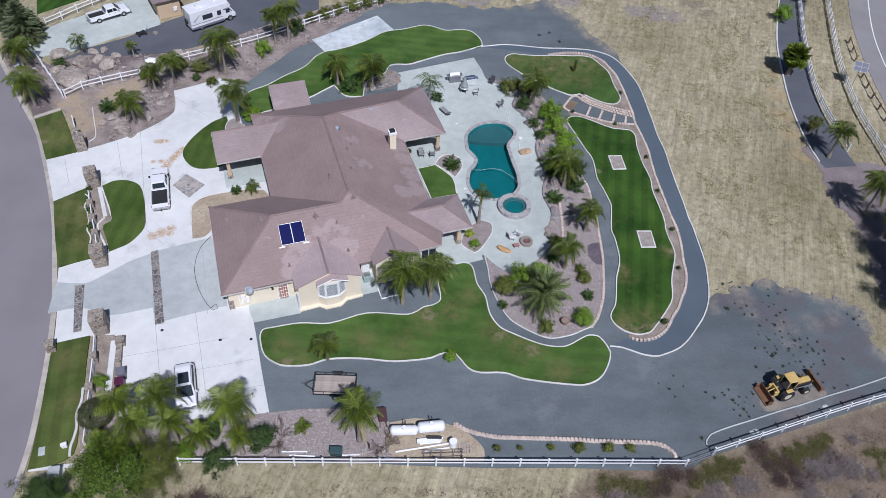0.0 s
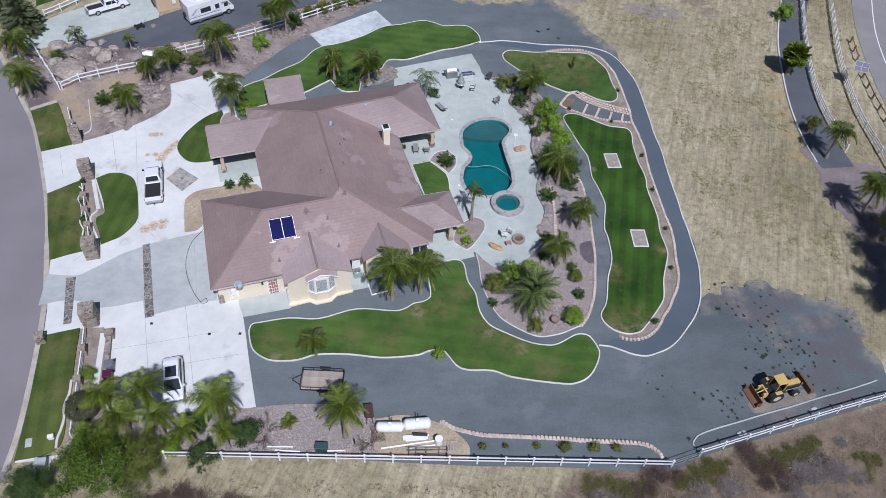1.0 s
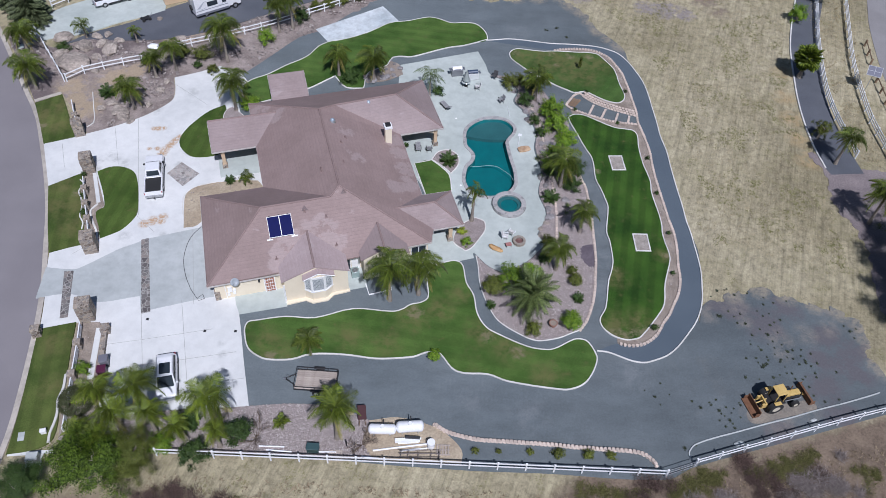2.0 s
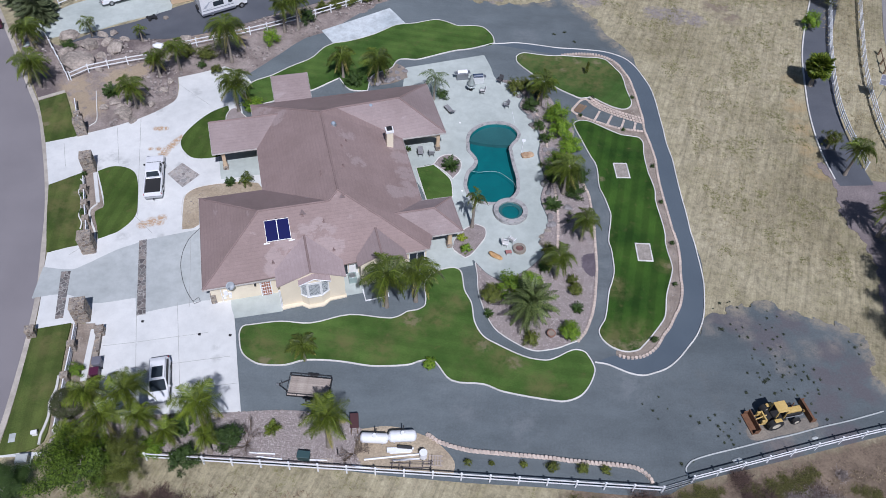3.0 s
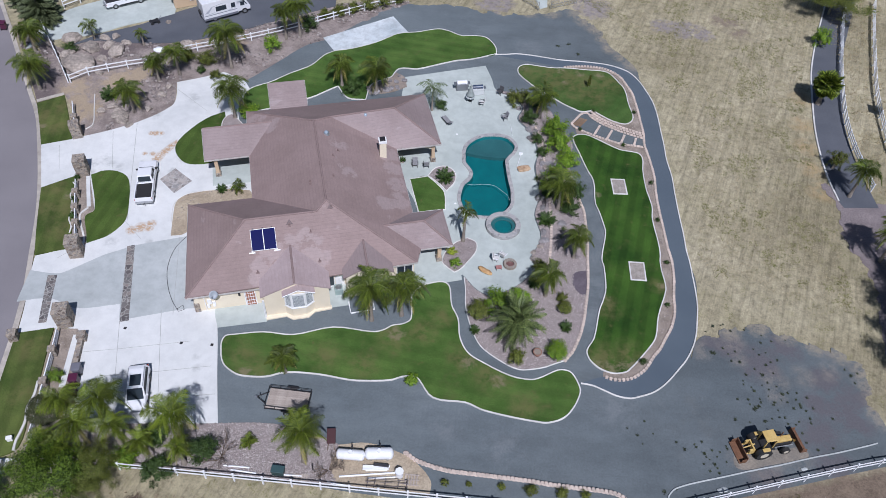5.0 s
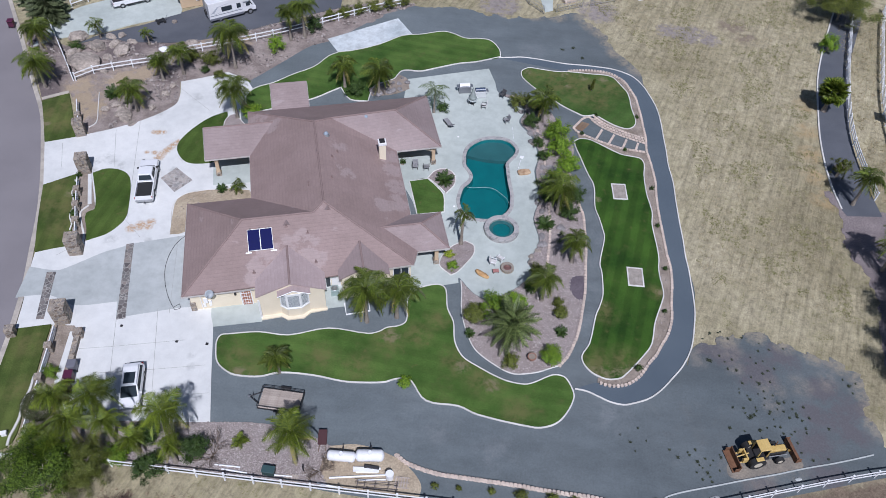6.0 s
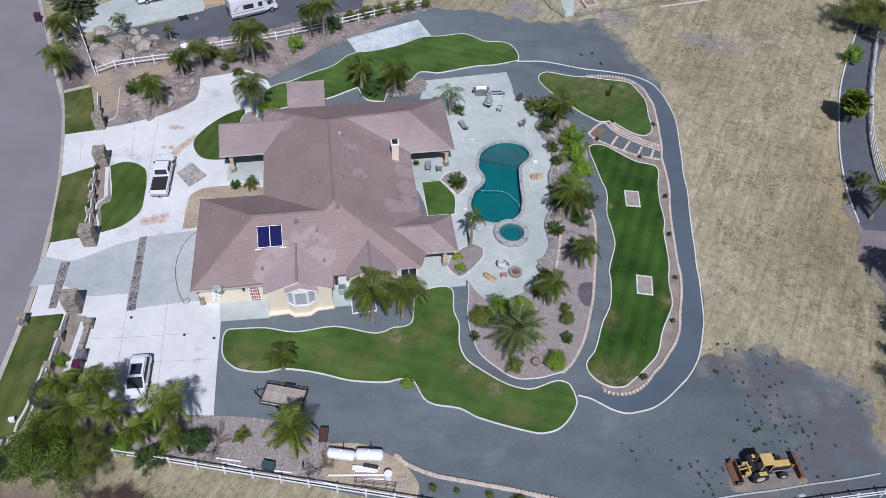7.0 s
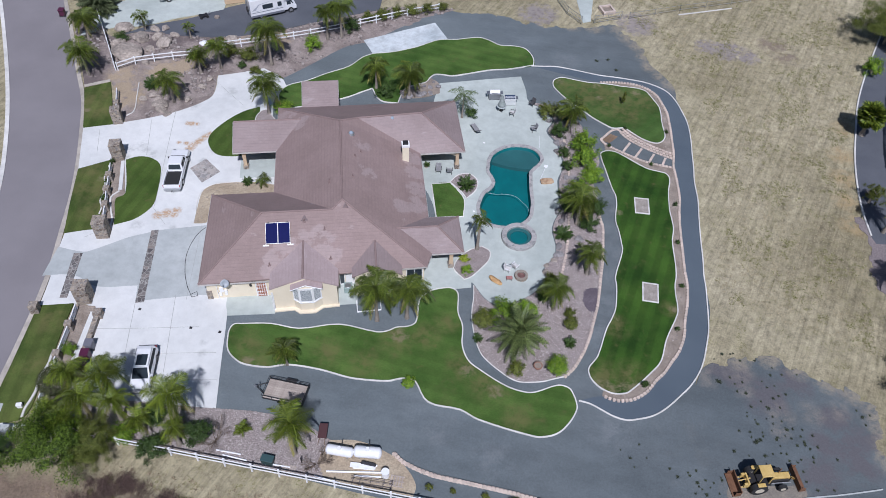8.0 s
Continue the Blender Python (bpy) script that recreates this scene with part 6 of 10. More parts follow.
# sand pads in the long lawn, framed in pale kerb stone
for x, y, turn in ((23.45, 71.05, 6.0), (24.9, 58.4, 3.0)):
    pad = thing("sand_pad", pose(x, y, 0.1, 0, 0, turn), "square sand pad framed in pale stone in the lawn", "sand pad", "sand pads")
    part("sand", boxed(-0.72, -1.15, -0.1, 0.72, 1.15, 0.03), surface("grey_sand", (0.25, 0.22, 0.19), (0.36, 0.325, 0.29), 1.5, 14, 0.95, 0.6, 0.03), pad, "grey-tan sand")
    for a in ((-0.85, -1.28, 0.85, -1.13), (-0.85, 1.13, 0.85, 1.28), (-0.85, -1.13, -0.7, 1.13), (0.7, -1.13, 0.85, 1.13)):
        part("edge", boxed(a[0], a[1], -0.1, a[2], a[3], 0.08, 0.015), KERB, pad)

# small white lids of the deck's skimmer and drain
for x, y in ((3.9, 77.4), (4.9, 65.5)):
    lid = thing("deck_lid", pose(x, y, 0.05), "small round white lid set in the pool deck", "lid", "deck lids")
    part("lid", rod(bmesh.new(), (0, 0, 0), (0, 0, 0.02), 0.13, 0.12, 14), WHITE, lid)


# ---- fences, piers and block walls ----
def rail_fence(line, heights, spacing, label, post=0.13, top=1.25, rail=(0.05, 0.14), material=None, diagonal=False, group=""):
    """Posts at even steps with rails between them; each post and each length of rail is a part."""
    material = material or VINYL
    pts = walk_line([Vector(p) for p in line], spacing)
    base = pts[0][0]
    f = thing("fence", pose(base.x, base.y, 0), label, "fence")
    post_ob = rail_ob = None
    at = [p - base for p, _ in pts]
    for p, (_, a) in zip(at, pts):
        m = pose(p.x, p.y, -0.15, 0, 0, math.degrees(a))
        if post_ob is None:
            bm = boxed(-post / 2, -post / 2, 0, post / 2, post / 2, top + 0.1, 0.01)
            box(bm, -post / 2 - 0.02, -post / 2 - 0.02, top + 0.1, post / 2 + 0.02, post / 2 + 0.02, top + 0.14, 0.01)
            post_ob = part("post", bm, material, f)
            post_ob.matrix_basis = m
        else:
            again(post_ob, m, f)
    for p, q in zip(at, at[1:]):
        d = q - p
        for h in heights:
            m = pose(p.x, p.y, h - 0.1, 0, 0, math.degrees(math.atan2(d.y, d.x))) @ Matrix.Diagonal((d.length / spacing, 1, 1, 1))
            if rail_ob is None:
                rail_ob = part("rail", boxed(0, -rail[0] / 2, -rail[1] / 2, spacing, rail[0] / 2, rail[1] / 2), material, f)
                rail_ob.matrix_basis = m
            else:
                again(rail_ob, m, f)
    return f


rail_fence(FENCE_S, (0.62, 1.15), 2.417, "white vinyl two-rail fence along the dry bank")
rail_fence(smooth_line([FENCE_S2[0], FENCE_S2[1], (52.0, 41.0), (60.0, 43.5)], False), (0.62, 1.15), 2.44, "white vinyl two-rail fence beside the gravel lot")
rail_fence(smooth_line(FENCE_E1, False), (0.5, 0.85, 1.2), 2.44, "white three-rail fence along the asphalt strip")
rail_fence(smooth_line(FENCE_E2, False), (0.5, 0.85, 1.2), 2.44, "white three-rail fence beside the road")
rail_fence(smooth_line(FENCE_NW, False), (0.62, 1.15), 2.44, "white vinyl two-rail fence on the rock bank")
rail_fence(smooth_line(FENCE_NW2, False), (0.62, 1.15), 2.44, "white vinyl two-rail fence between the two lots")
rail_fence(smooth_line(FENCE_NBR, False), (0.62, 1.15), 2.44, "white vinyl two-rail fence by the neighbouring lawn")
rail_fence(smooth_line(WALL_NW[:4], False), (0.45, 0.8, 1.15), 2.0, "white vinyl three-rail fence between the bank and the street")
rail_fence([(62.1, 100.0), (61.3, 94.6)], (0.9,), 2.4, "brown timber post-and-rail fence beside the road", 0.2, 1.0, (0.08, 0.14), TIMBER)
rail_fence([(60.9, 91.2), (60.6, 86.5), (60.6, 79.0), (60.6, 70.0)], (0.9,), 2.4, "brown timber post-and-rail fence beside the road", 0.2, 1.0, (0.08, 0.14), TIMBER)

gate = thing("wire_gate", pose(23.9, 31.45, 0), "thin grey tube-and-wire gate between two white fences", "gate")
for h in (0.15, 0.6, 1.1):
    part("rail", rod(bmesh.new(), (0, 0, h), (2.8, 1.1, h), 0.025), STEEL, gate)
for s in (0.02, 0.5, 0.98):
    part("upright", rod(bmesh.new(), (2.8 * s, 1.1 * s, 0.02), (2.8 * s, 1.1 * s, 1.12), 0.025), STEEL, gate)


def stone_pier(x, y, size, h, turn, label, group="entrance piers"):
    p = thing("stone_pier", pose(x, y, 0, 0, 0, turn), label, "pier", group)
    bm = bmesh.new()
    rnd = random.Random(int(x * 10 + y))
    # courses of uneven stones round a core
    z = 0.0
    while z < h - 0.12:
        ch = rnd.uniform(0.16, 0.26)
        ch = min(ch, h - z)
        for side in range(4):
            m = Matrix.Rotation(side * math.pi / 2, 4, "Z")
            at = -size / 2
            while at < size / 2 - 0.05:
                w = min(rnd.uniform(0.2, 0.42), size / 2 - at)
                proud = rnd.uniform(0.0, 0.045)
                box(bm, at + 0.008, -size / 2 - proud, z + 0.008, at + w - 0.008, -size / 2 + 0.12, z + ch - 0.008, 0, m)
                at += w
        z += ch
    box(bm, -size / 2 + 0.02, -size / 2 + 0.02, 0, size / 2 - 0.02, size / 2 - 0.02, h - 0.02)
    part("shaft", bm, STONE, p)
    part("cap", boxed(-size / 2 - 0.03, -size / 2 - 0.03, h - 0.02, size / 2 + 0.03, size / 2 + 0.03, h + 0.07, 0.02), STONE, p)
    return p


for x, y, size, h, turn in ((-37.3, 63.9, 1.25, 2.3, 20), (-33.0, 52.3, 1.3, 2.3, 18), (-30.4, 43.9, 1.35, 2.3, 16), (-40.6, 69.9, 1.1, 2.0, 25)):
    stone_pier(x, y, size, h, turn, "tall square fieldstone pier at the drive entrance")
stone_pier(-34.3, 41.4, 0.75, 1.1, 18, "short fieldstone mailbox pier beside the kerb", "")
stone_pier(-28.1, 42.3, 0.75, 0.8, 14, "low fieldstone end pier of the planter wall", "")
FRONT_POSTS = [(-37.2, 62.0), (-36.4, 60.1), (-35.5, 57.9), (-34.5, 55.7), (-33.8, 54.0)]
for x, y in FRONT_POSTS[1:4] + [(-29.9, 40.2), (-29.2, 36.9), (-28.5, 33.8)]:
    stone_pier(x, y, 0.6, 1.15, 18, "small fieldstone post of the front rail fence", "front fence posts")
stone_pier(-41.9, 72.2, 0.6, 1.1, 25, "small fieldstone post of the front rail fence", "front fence posts")


def front_rail(a, b):
    d = Vector(b) - Vector(a)
    f = thing("front_rail", pose(a[0], a[1], 0, 0, 0, math.degrees(math.atan2(d.y, d.x))), "white timber rails between fieldstone posts", "rail", "front rails")
    for h in (0.35, 0.65, 0.95):
        part("rail", boxed(0.1, -0.05, h - 0.07, d.length - 0.1, 0.05, h + 0.07, 0.01), VINYL, f)
    part("brace", boxed(0, -0.03, -0.06, (d.length**2 + 0.5) ** 0.5 - 0.3, 0.03, 0.06, 0.01, pose(0.15, 0.02, 0.3, 0, -math.degrees(math.atan2(0.7, d.length)), 0)), VINYL, f)
    return f


for a, b in list(zip(FRONT_POSTS, FRONT_POSTS[1:])) + [((-30.5, 42.6), (-29.9, 40.2)), ((-29.9, 40.2), (-29.2, 36.9)), ((-29.2, 36.9), (-28.5, 33.8)), ((-28.5, 33.8), (-28.0, 31.4)), ((-41.1, 70.8), (-41.9, 72.2)), ((-41.9, 72.2), (-43.3, 75.0))]:
    front_rail(a, b)

planter = thing("planter_wall", pose(-27.75, 40.6, 0, 0, 0, 103), "low narrow fieldstone wall beside the driveway", "wall")
part("stone_face", boxed(-1.7, -0.22, 0, 1.7, 0.22, 0.55, 0.03), STONE, planter)
part("cap", boxed(-1.7, -0.25, 0.55, 1.7, 0.25, 0.62, 0.02), STONE, planter)
walk_strip = tagged(part("walk_strip", sweep([Vector((-28.9, 42.6)), Vector((-28.35, 39.8)), Vector((-27.8, 37.0))], 0.55, -0.1, 0.12), CONCRETE), "narrow pale concrete walk beside the front bed", "path", "", "structure")
walk_strip2 = tagged(part("walk_strip", sweep([Vector((-36.6, 63.4)), Vector((-34.6, 58.9))], 0.42, -0.1, 0.15), CONCRETE), "narrow pale concrete walk beside the front lawn", "path", "", "structure")
kerb([(-34.6, 58.7), (-35.0, 57.6), (-34.2, 56.0), (-33.2, 54.4), (-32.9, 53.3)], 0.2, 0.18, False, "curved pale edging of the front bed")


def block_wall(line, label, courses=2, step=0.34, name="block_wall"):
    """Rough-faced blocks laid end to end, each turned and set a little differently."""
    w = thing(name, pose(line[0][0], line[0][1], 0), label, "block wall")
    rnd = random.Random(7)
    bm = bmesh.new()
    vs = [bm.verts.new(v) for v in ((-0.155, -0.13, 0), (0.155, -0.13, 0), (0.12, 0.14, 0), (-0.12, 0.14, 0), (-0.15, -0.1, 0.15), (0.15, -0.1, 0.15), (0.115, 0.12, 0.15), (-0.115, 0.12, 0.15))]
    mid = bm.verts.new((0, -0.19, 0.02)), bm.verts.new((0, -0.16, 0.15))
    for q in ((vs[3], vs[2], vs[1], mid[0], vs[0]), (vs[4], mid[1], vs[5], vs[6], vs[7]), (vs[0], mid[0], mid[1], vs[4]), (mid[0], vs[1], vs[5], mid[1]), (vs[1], vs[2], vs[6], vs[5]), (vs[2], vs[3], vs[7], vs[6]), (vs[3], vs[0], vs[4], vs[7])):
        bm.faces.new(q)
    bmesh.ops.recalc_face_normals(bm, faces=bm.faces)
    first = None
    for c in range(courses):
        for p, a in walk_line(line, step, c * step / 2):
            m = pose(p.x - line[0][0] + rnd.uniform(-0.015, 0.015), p.y - line[0][1] + rnd.uniform(-0.015, 0.015), c * 0.15 + 0.02, 0, 0, math.degrees(a) + rnd.uniform(-4, 4))
            if first is None:
                first = part("block", bm, BLOCK, w)
                first.matrix_basis = m
            else:
                again(first, m, w)
    return w


block_wall(smooth_line(WALL_S, False), "low scalloped buff block wall along the gravel yard", 2, 0.36)
block_wall(smooth_line(WALL_IN, False), "low buff block wall inside the gravel track", 1, 0.4)

block_wall(smooth_line(KERB_POOL_E[14:], False), "low buff block edging between the planting bed and the path", 1, 0.4)
block_wall(smooth_line([(13.4, 80.5), (14.3, 77.7), (14.8, 73.1), (15.2, 69.7), (15.6, 66.1), (15.8, 62.1), (15.6, 57.7)], False), "low buff block edging inside the planting bed", 1, 0.42)

# the block-edged steps between the two lawns
steps = thing("garden_steps", pose(0, 0, 0), "gravel garden steps edged with buff blocks", "steps")
step_block = None
for (x0, y0), (x1, y1) in (((21.5, 81.9), (20.8, 80.1)), ((23.0, 81.2), (22.3, 79.4)), ((24.5, 80.5), (24.0, 78.9)), ((25.9, 80.1), (25.6, 78.8))):
    d = Vector((x1 - x0, y1 - y0))
    for k in range(5):
        p = Vector((x0, y0)) + d * ((k + 0.5) / 5)
        m = pose(p.x, p.y, 0.05, 0, 0, math.degrees(math.atan2(d.y, d.x)))
        if step_block is None:
            step_block = part("block", boxed(-0.17, -0.14, 0, 0.17, 0.14, 0.12, 0.02), BLOCK, steps)
            step_block.matrix_basis = m
        else:
            again(step_block, m, steps)
for k in range(3):
    plank = part("plank", boxed(-0.9, -0.15, 0.05, 0.9, 0.15, 0.11, 0.01), TIMBER, steps, "brown timber tread")
    plank.matrix_basis = pose(18.65 + 0.34 * k, 82.25 - 0.1 * k, 0.0, 0, 0, 58)
# three stepped courses hold back the upper lawn
for row in range(3):
    for p, a in walk_line(smooth_line([(20.3, 83.5), (21.0, 82.8), (22.0, 82.1), (24.1, 81.1), (26.6, 80.3)], False), 0.42, 0.2 * (row % 2)):
        again(step_block, pose(p.x + 0.1 * row, p.y + 0.27 * row, 0.05 + 0.11 * row, 0, 0, math.degrees(a)), steps)
for line in ([(18.0, 81.5), (18.4, 81.0), (19.9, 80.2), (21.9, 79.4), (23.9, 78.8), (26.8, 78.6)], [(18.0, 81.8), (18.5, 82.7), (19.1, 83.7), (19.8, 84.2), (20.3, 83.7)]):
    for p, a in walk_line(smooth_line(line, False), 0.4):
        again(step_block, pose(p.x, p.y, 0.05, 0, 0, math.degrees(a)), steps)


# ---- vehicles ----
def profile_body(pts, half, bevel=0.06, taper=0.0, z_from=0.0):
    """A side profile (x, z) given a width; the upper part leans in by taper for each metre of height."""
    bm = bmesh.new()
    f = bm.faces.new([bm.verts.new((x, -half, z)) for x, z in pts])
    ext = bmesh.ops.extrude_face_region(bm, geom=[f])["geom"]
    bmesh.ops.translate(bm, vec=(0, 2 * half, 0), verts=[v for v in ext if isinstance(v, bmesh.types.BMVert)])
    for v in bm.verts:
        if v.co.z > z_from:
            v.co.y *= 1 - taper * (v.co.z - z_from)
    bmesh.ops.recalc_face_normals(bm, faces=bm.faces)
    if bevel:
        bmesh.ops.bevel(bm, geom=[e for e in bm.edges if abs(e.calc_face_angle(0)) > 0.3], offset=bevel, segments=2, affect="EDGES", profile=0.6)
    return bm


def wheel(parent, x, y, r=0.38, w=0.24, rim=STEEL):
    t = part("wheel", rod(bmesh.new(), (x, y - w / 2, r), (x, y + w / 2, r), r, None, 20), BLACK, parent, "black tyre")
    part("rim", rod(bmesh.new(), (x, y - w / 2 - 0.012, r), (x, y + w / 2 + 0.012, r), r * 0.58, None, 14), rim, t, "metal rim")
    return t


def pickup(m, paint, label, group=""):
    c = thing("pickup_truck", m, label, "pickup truck", group)
    part("body", profile_body([(-3.35, 0.5), (2.9, 0.45), (2.95, 0.85), (2.75, 1.08), (1.35, 1.18), (-0.75, 1.18), (-0.75, 0.95), (-3.35, 0.95)], 0.96, 0.05, 0.05, 0.6), paint, c)
    part("cab", profile_body([(1.55, 1.12), (0.85, 1.82), (-0.55, 1.86), (-0.8, 1.12)], 0.88, 0.07, 0.22, 1.12), paint, c, "white cab roof and pillars")
    part("windscreen", profile_body([(1.62, 1.16), (1.0, 1.74), (0.96, 1.74), (1.5, 1.16)], 0.74, 0.0, 0.2, 1.16), GLASS, c, "dark windscreen")
    part("rear_window", profile_body([(-0.78, 1.28), (-0.585, 1.76), (-0.63, 1.76), (-0.84, 1.28)], 0.7, 0.0, 0.2, 1.16), GLASS, c, "dark rear window")
    for s in (-1, 1):
        for x0, x1 in ((0.42, 1.1), (-0.48, 0.34)):
            bm = bmesh.new()
            bm.faces.new([bm.verts.new(v) for v in ((x0, s * 0.872, 1.2), (x1, s * 0.872, 1.2), (x1 - (0.3 if x1 > 1 else 0), s * 0.775, 1.7), (x0, s * 0.775, 1.7))])
            bmesh.ops.solidify(bm, geom=bm.faces, thickness=0.02)
            part("side_window", bm, GLASS, c, "dark side window")
        # black strip added for the dark shade under the truck's flank
        part("sill", boxed(-1.4, s * 0.93 - 0.05, 0.36, 1.4, s * 0.93 + 0.05, 0.55, 0.02), BLACK, c, "black lower sill, standing in for under-truck shade")
        for hx in (-0.3, 0.6):
            part("door_handle", boxed(hx - 0.1, s * 0.94 - 0.02, 0.98, hx + 0.1, s * 0.94 + 0.02, 1.02), IRON, c)
        part("bed_side", boxed(-3.35, s * 0.9 - 0.06, 0.94, -0.8, s * 0.9 + 0.06, 1.22, 0.03), paint, c)
        part("mirror", boxed(1.15, s * 1.02 - 0.1, 1.15, 1.3, s * 1.02 + 0.1, 1.35, 0.03), IRON, c)
        part("headlight", boxed(2.82, s * 0.7 - 0.16, 0.8, 2.96, s * 0.7 + 0.16, 0.98, 0.02), STEEL, c)
        part("tail_light", boxed(-3.39, s * 0.87 - 0.07, 0.85, -3.3, s * 0.87 + 0.07, 1.15, 0.01), plain("red_lens", (0.35, 0.02, 0.02), 0.2), c)
    part("bed_liner", boxed(-3.25, -0.83, 0.93, -0.85, 0.83, 0.965), BLACK, c, "black bed liner")
    part("tailgate", boxed(-3.4, -0.88, 0.7, -3.3, 0.88, 1.22, 0.02), paint, c)
    part("bumper", boxed(-3.55, -0.9, 0.5, -3.38, 0.9, 0.68, 0.03), STEEL, c)
    part("bumper", boxed(2.88, -0.95, 0.42, 3.08, 0.95, 0.66, 0.04), STEEL, c)
    part("hitch", boxed(-3.75, -0.05, 0.45, -3.5, 0.05, 0.52, 0.01), IRON, c)
    for x in (1.85, -2.05):
        for y in (-0.86, 0.86):
            wheel(c, x, y, 0.4, 0.26)
    return c


def suv(m, paint, label):
    c = thing("suv", m, label, "car")
    part("body", profile_body([(-2.3, 0.35), (2.3, 0.32), (2.35, 0.75), (2.1, 0.98), (1.1, 1.1), (-2.2, 1.12), (-2.35, 0.8)], 0.92, 0.15, 0.06, 0.5), paint, c)
    part("cabin", profile_body([(1.15, 1.06), (0.4, 1.62), (-1.6, 1.66), (-2.1, 1.5), (-2.25, 1.06)], 0.86, 0.12, 0.26, 1.06), paint, c, "white roof and pillars")
    part("windscreen", profile_body([(1.25, 1.08), (0.5, 1.6), (0.4, 1.6), (1.05, 1.08)], 0.72, 0.0, 0.22, 1.08), GLASS, c, "dark windscreen")
    part("sunroof", boxed(-1.0, -0.48, 1.63, 0.15, 0.48, 1.675, 0.01), GLASS, c, "dark panoramic sunroof")
    part("rear_window", profile_body([(-2.28, 1.12), (-2.13, 1.5), (-2.08, 1.5), (-2.2, 1.12)], 0.66, 0.0, 0.2, 1.08), GLASS, c, "dark rear window")
    for s in (-1, 1):
        bm = bmesh.new()
        bm.faces.new([bm.verts.new(v) for v in ((-2.0, s * 0.862, 1.14), (0.95, s * 0.862, 1.14), (0.4, s * 0.752, 1.54), (-1.75, s * 0.752, 1.54))])
        bmesh.ops.solidify(bm, geom=bm.faces, thickness=0.02)
        part("side_window", bm, GLASS, c, "dark side window")
        # cladding strip that also carries the dark shade beneath the car
        part("sill", boxed(-2.1, s * 0.9 - 0.05, 0.26, 2.1, s * 0.9 + 0.05, 0.5, 0.02), BLACK, c, "black lower cladding with the under-car shade in it")
        for hx in (-0.35, 0.65):
            part("door_handle", boxed(hx - 0.1, s * 0.885 - 0.02, 0.9, hx + 0.1, s * 0.885 + 0.02, 0.94), STEEL, c)
        part("roof_rail", rod(bmesh.new(), (-1.7, s * 0.68, 1.7), (0.3, s * 0.68, 1.68), 0.025), STEEL, c)
        part("mirror", boxed(0.8, s * 0.99 - 0.1, 1.02, 0.95, s * 0.99 + 0.1, 1.18, 0.03), paint, c)
        part("headlight", boxed(2.12, s * 0.68 - 0.18, 0.72, 2.34, s * 0.68 + 0.18, 0.88, 0.03), STEEL, c)
        part("tail_light", boxed(-2.36, s * 0.75 - 0.1, 0.85, -2.25, s * 0.75 + 0.1, 1.1, 0.02), plain("red_lens", (0.35, 0.02, 0.02), 0.2), c)
    for x in (1.4, -1.4):
        for y in (-0.82, 0.82):
            wheel(c, x, y, 0.36, 0.22)
    return c


pickup(pose(-29.6, 63.2, 0.06, 0, 0, 105.5), CARWHITE, "white crew-cab pickup truck parked on the driveway")
pickup(pose(-45.7, 98.5, 0.05, 0, 0, 37) @ Matrix.Scale(0.9, 4), CARWHITE, "white pickup truck parked on the neighbouring driveway")
suv(pose(-20.75, 37.3, 0.06, 0, 0, -74), CARWHITE, "white sport utility car with a dark sunroof on the driveway")


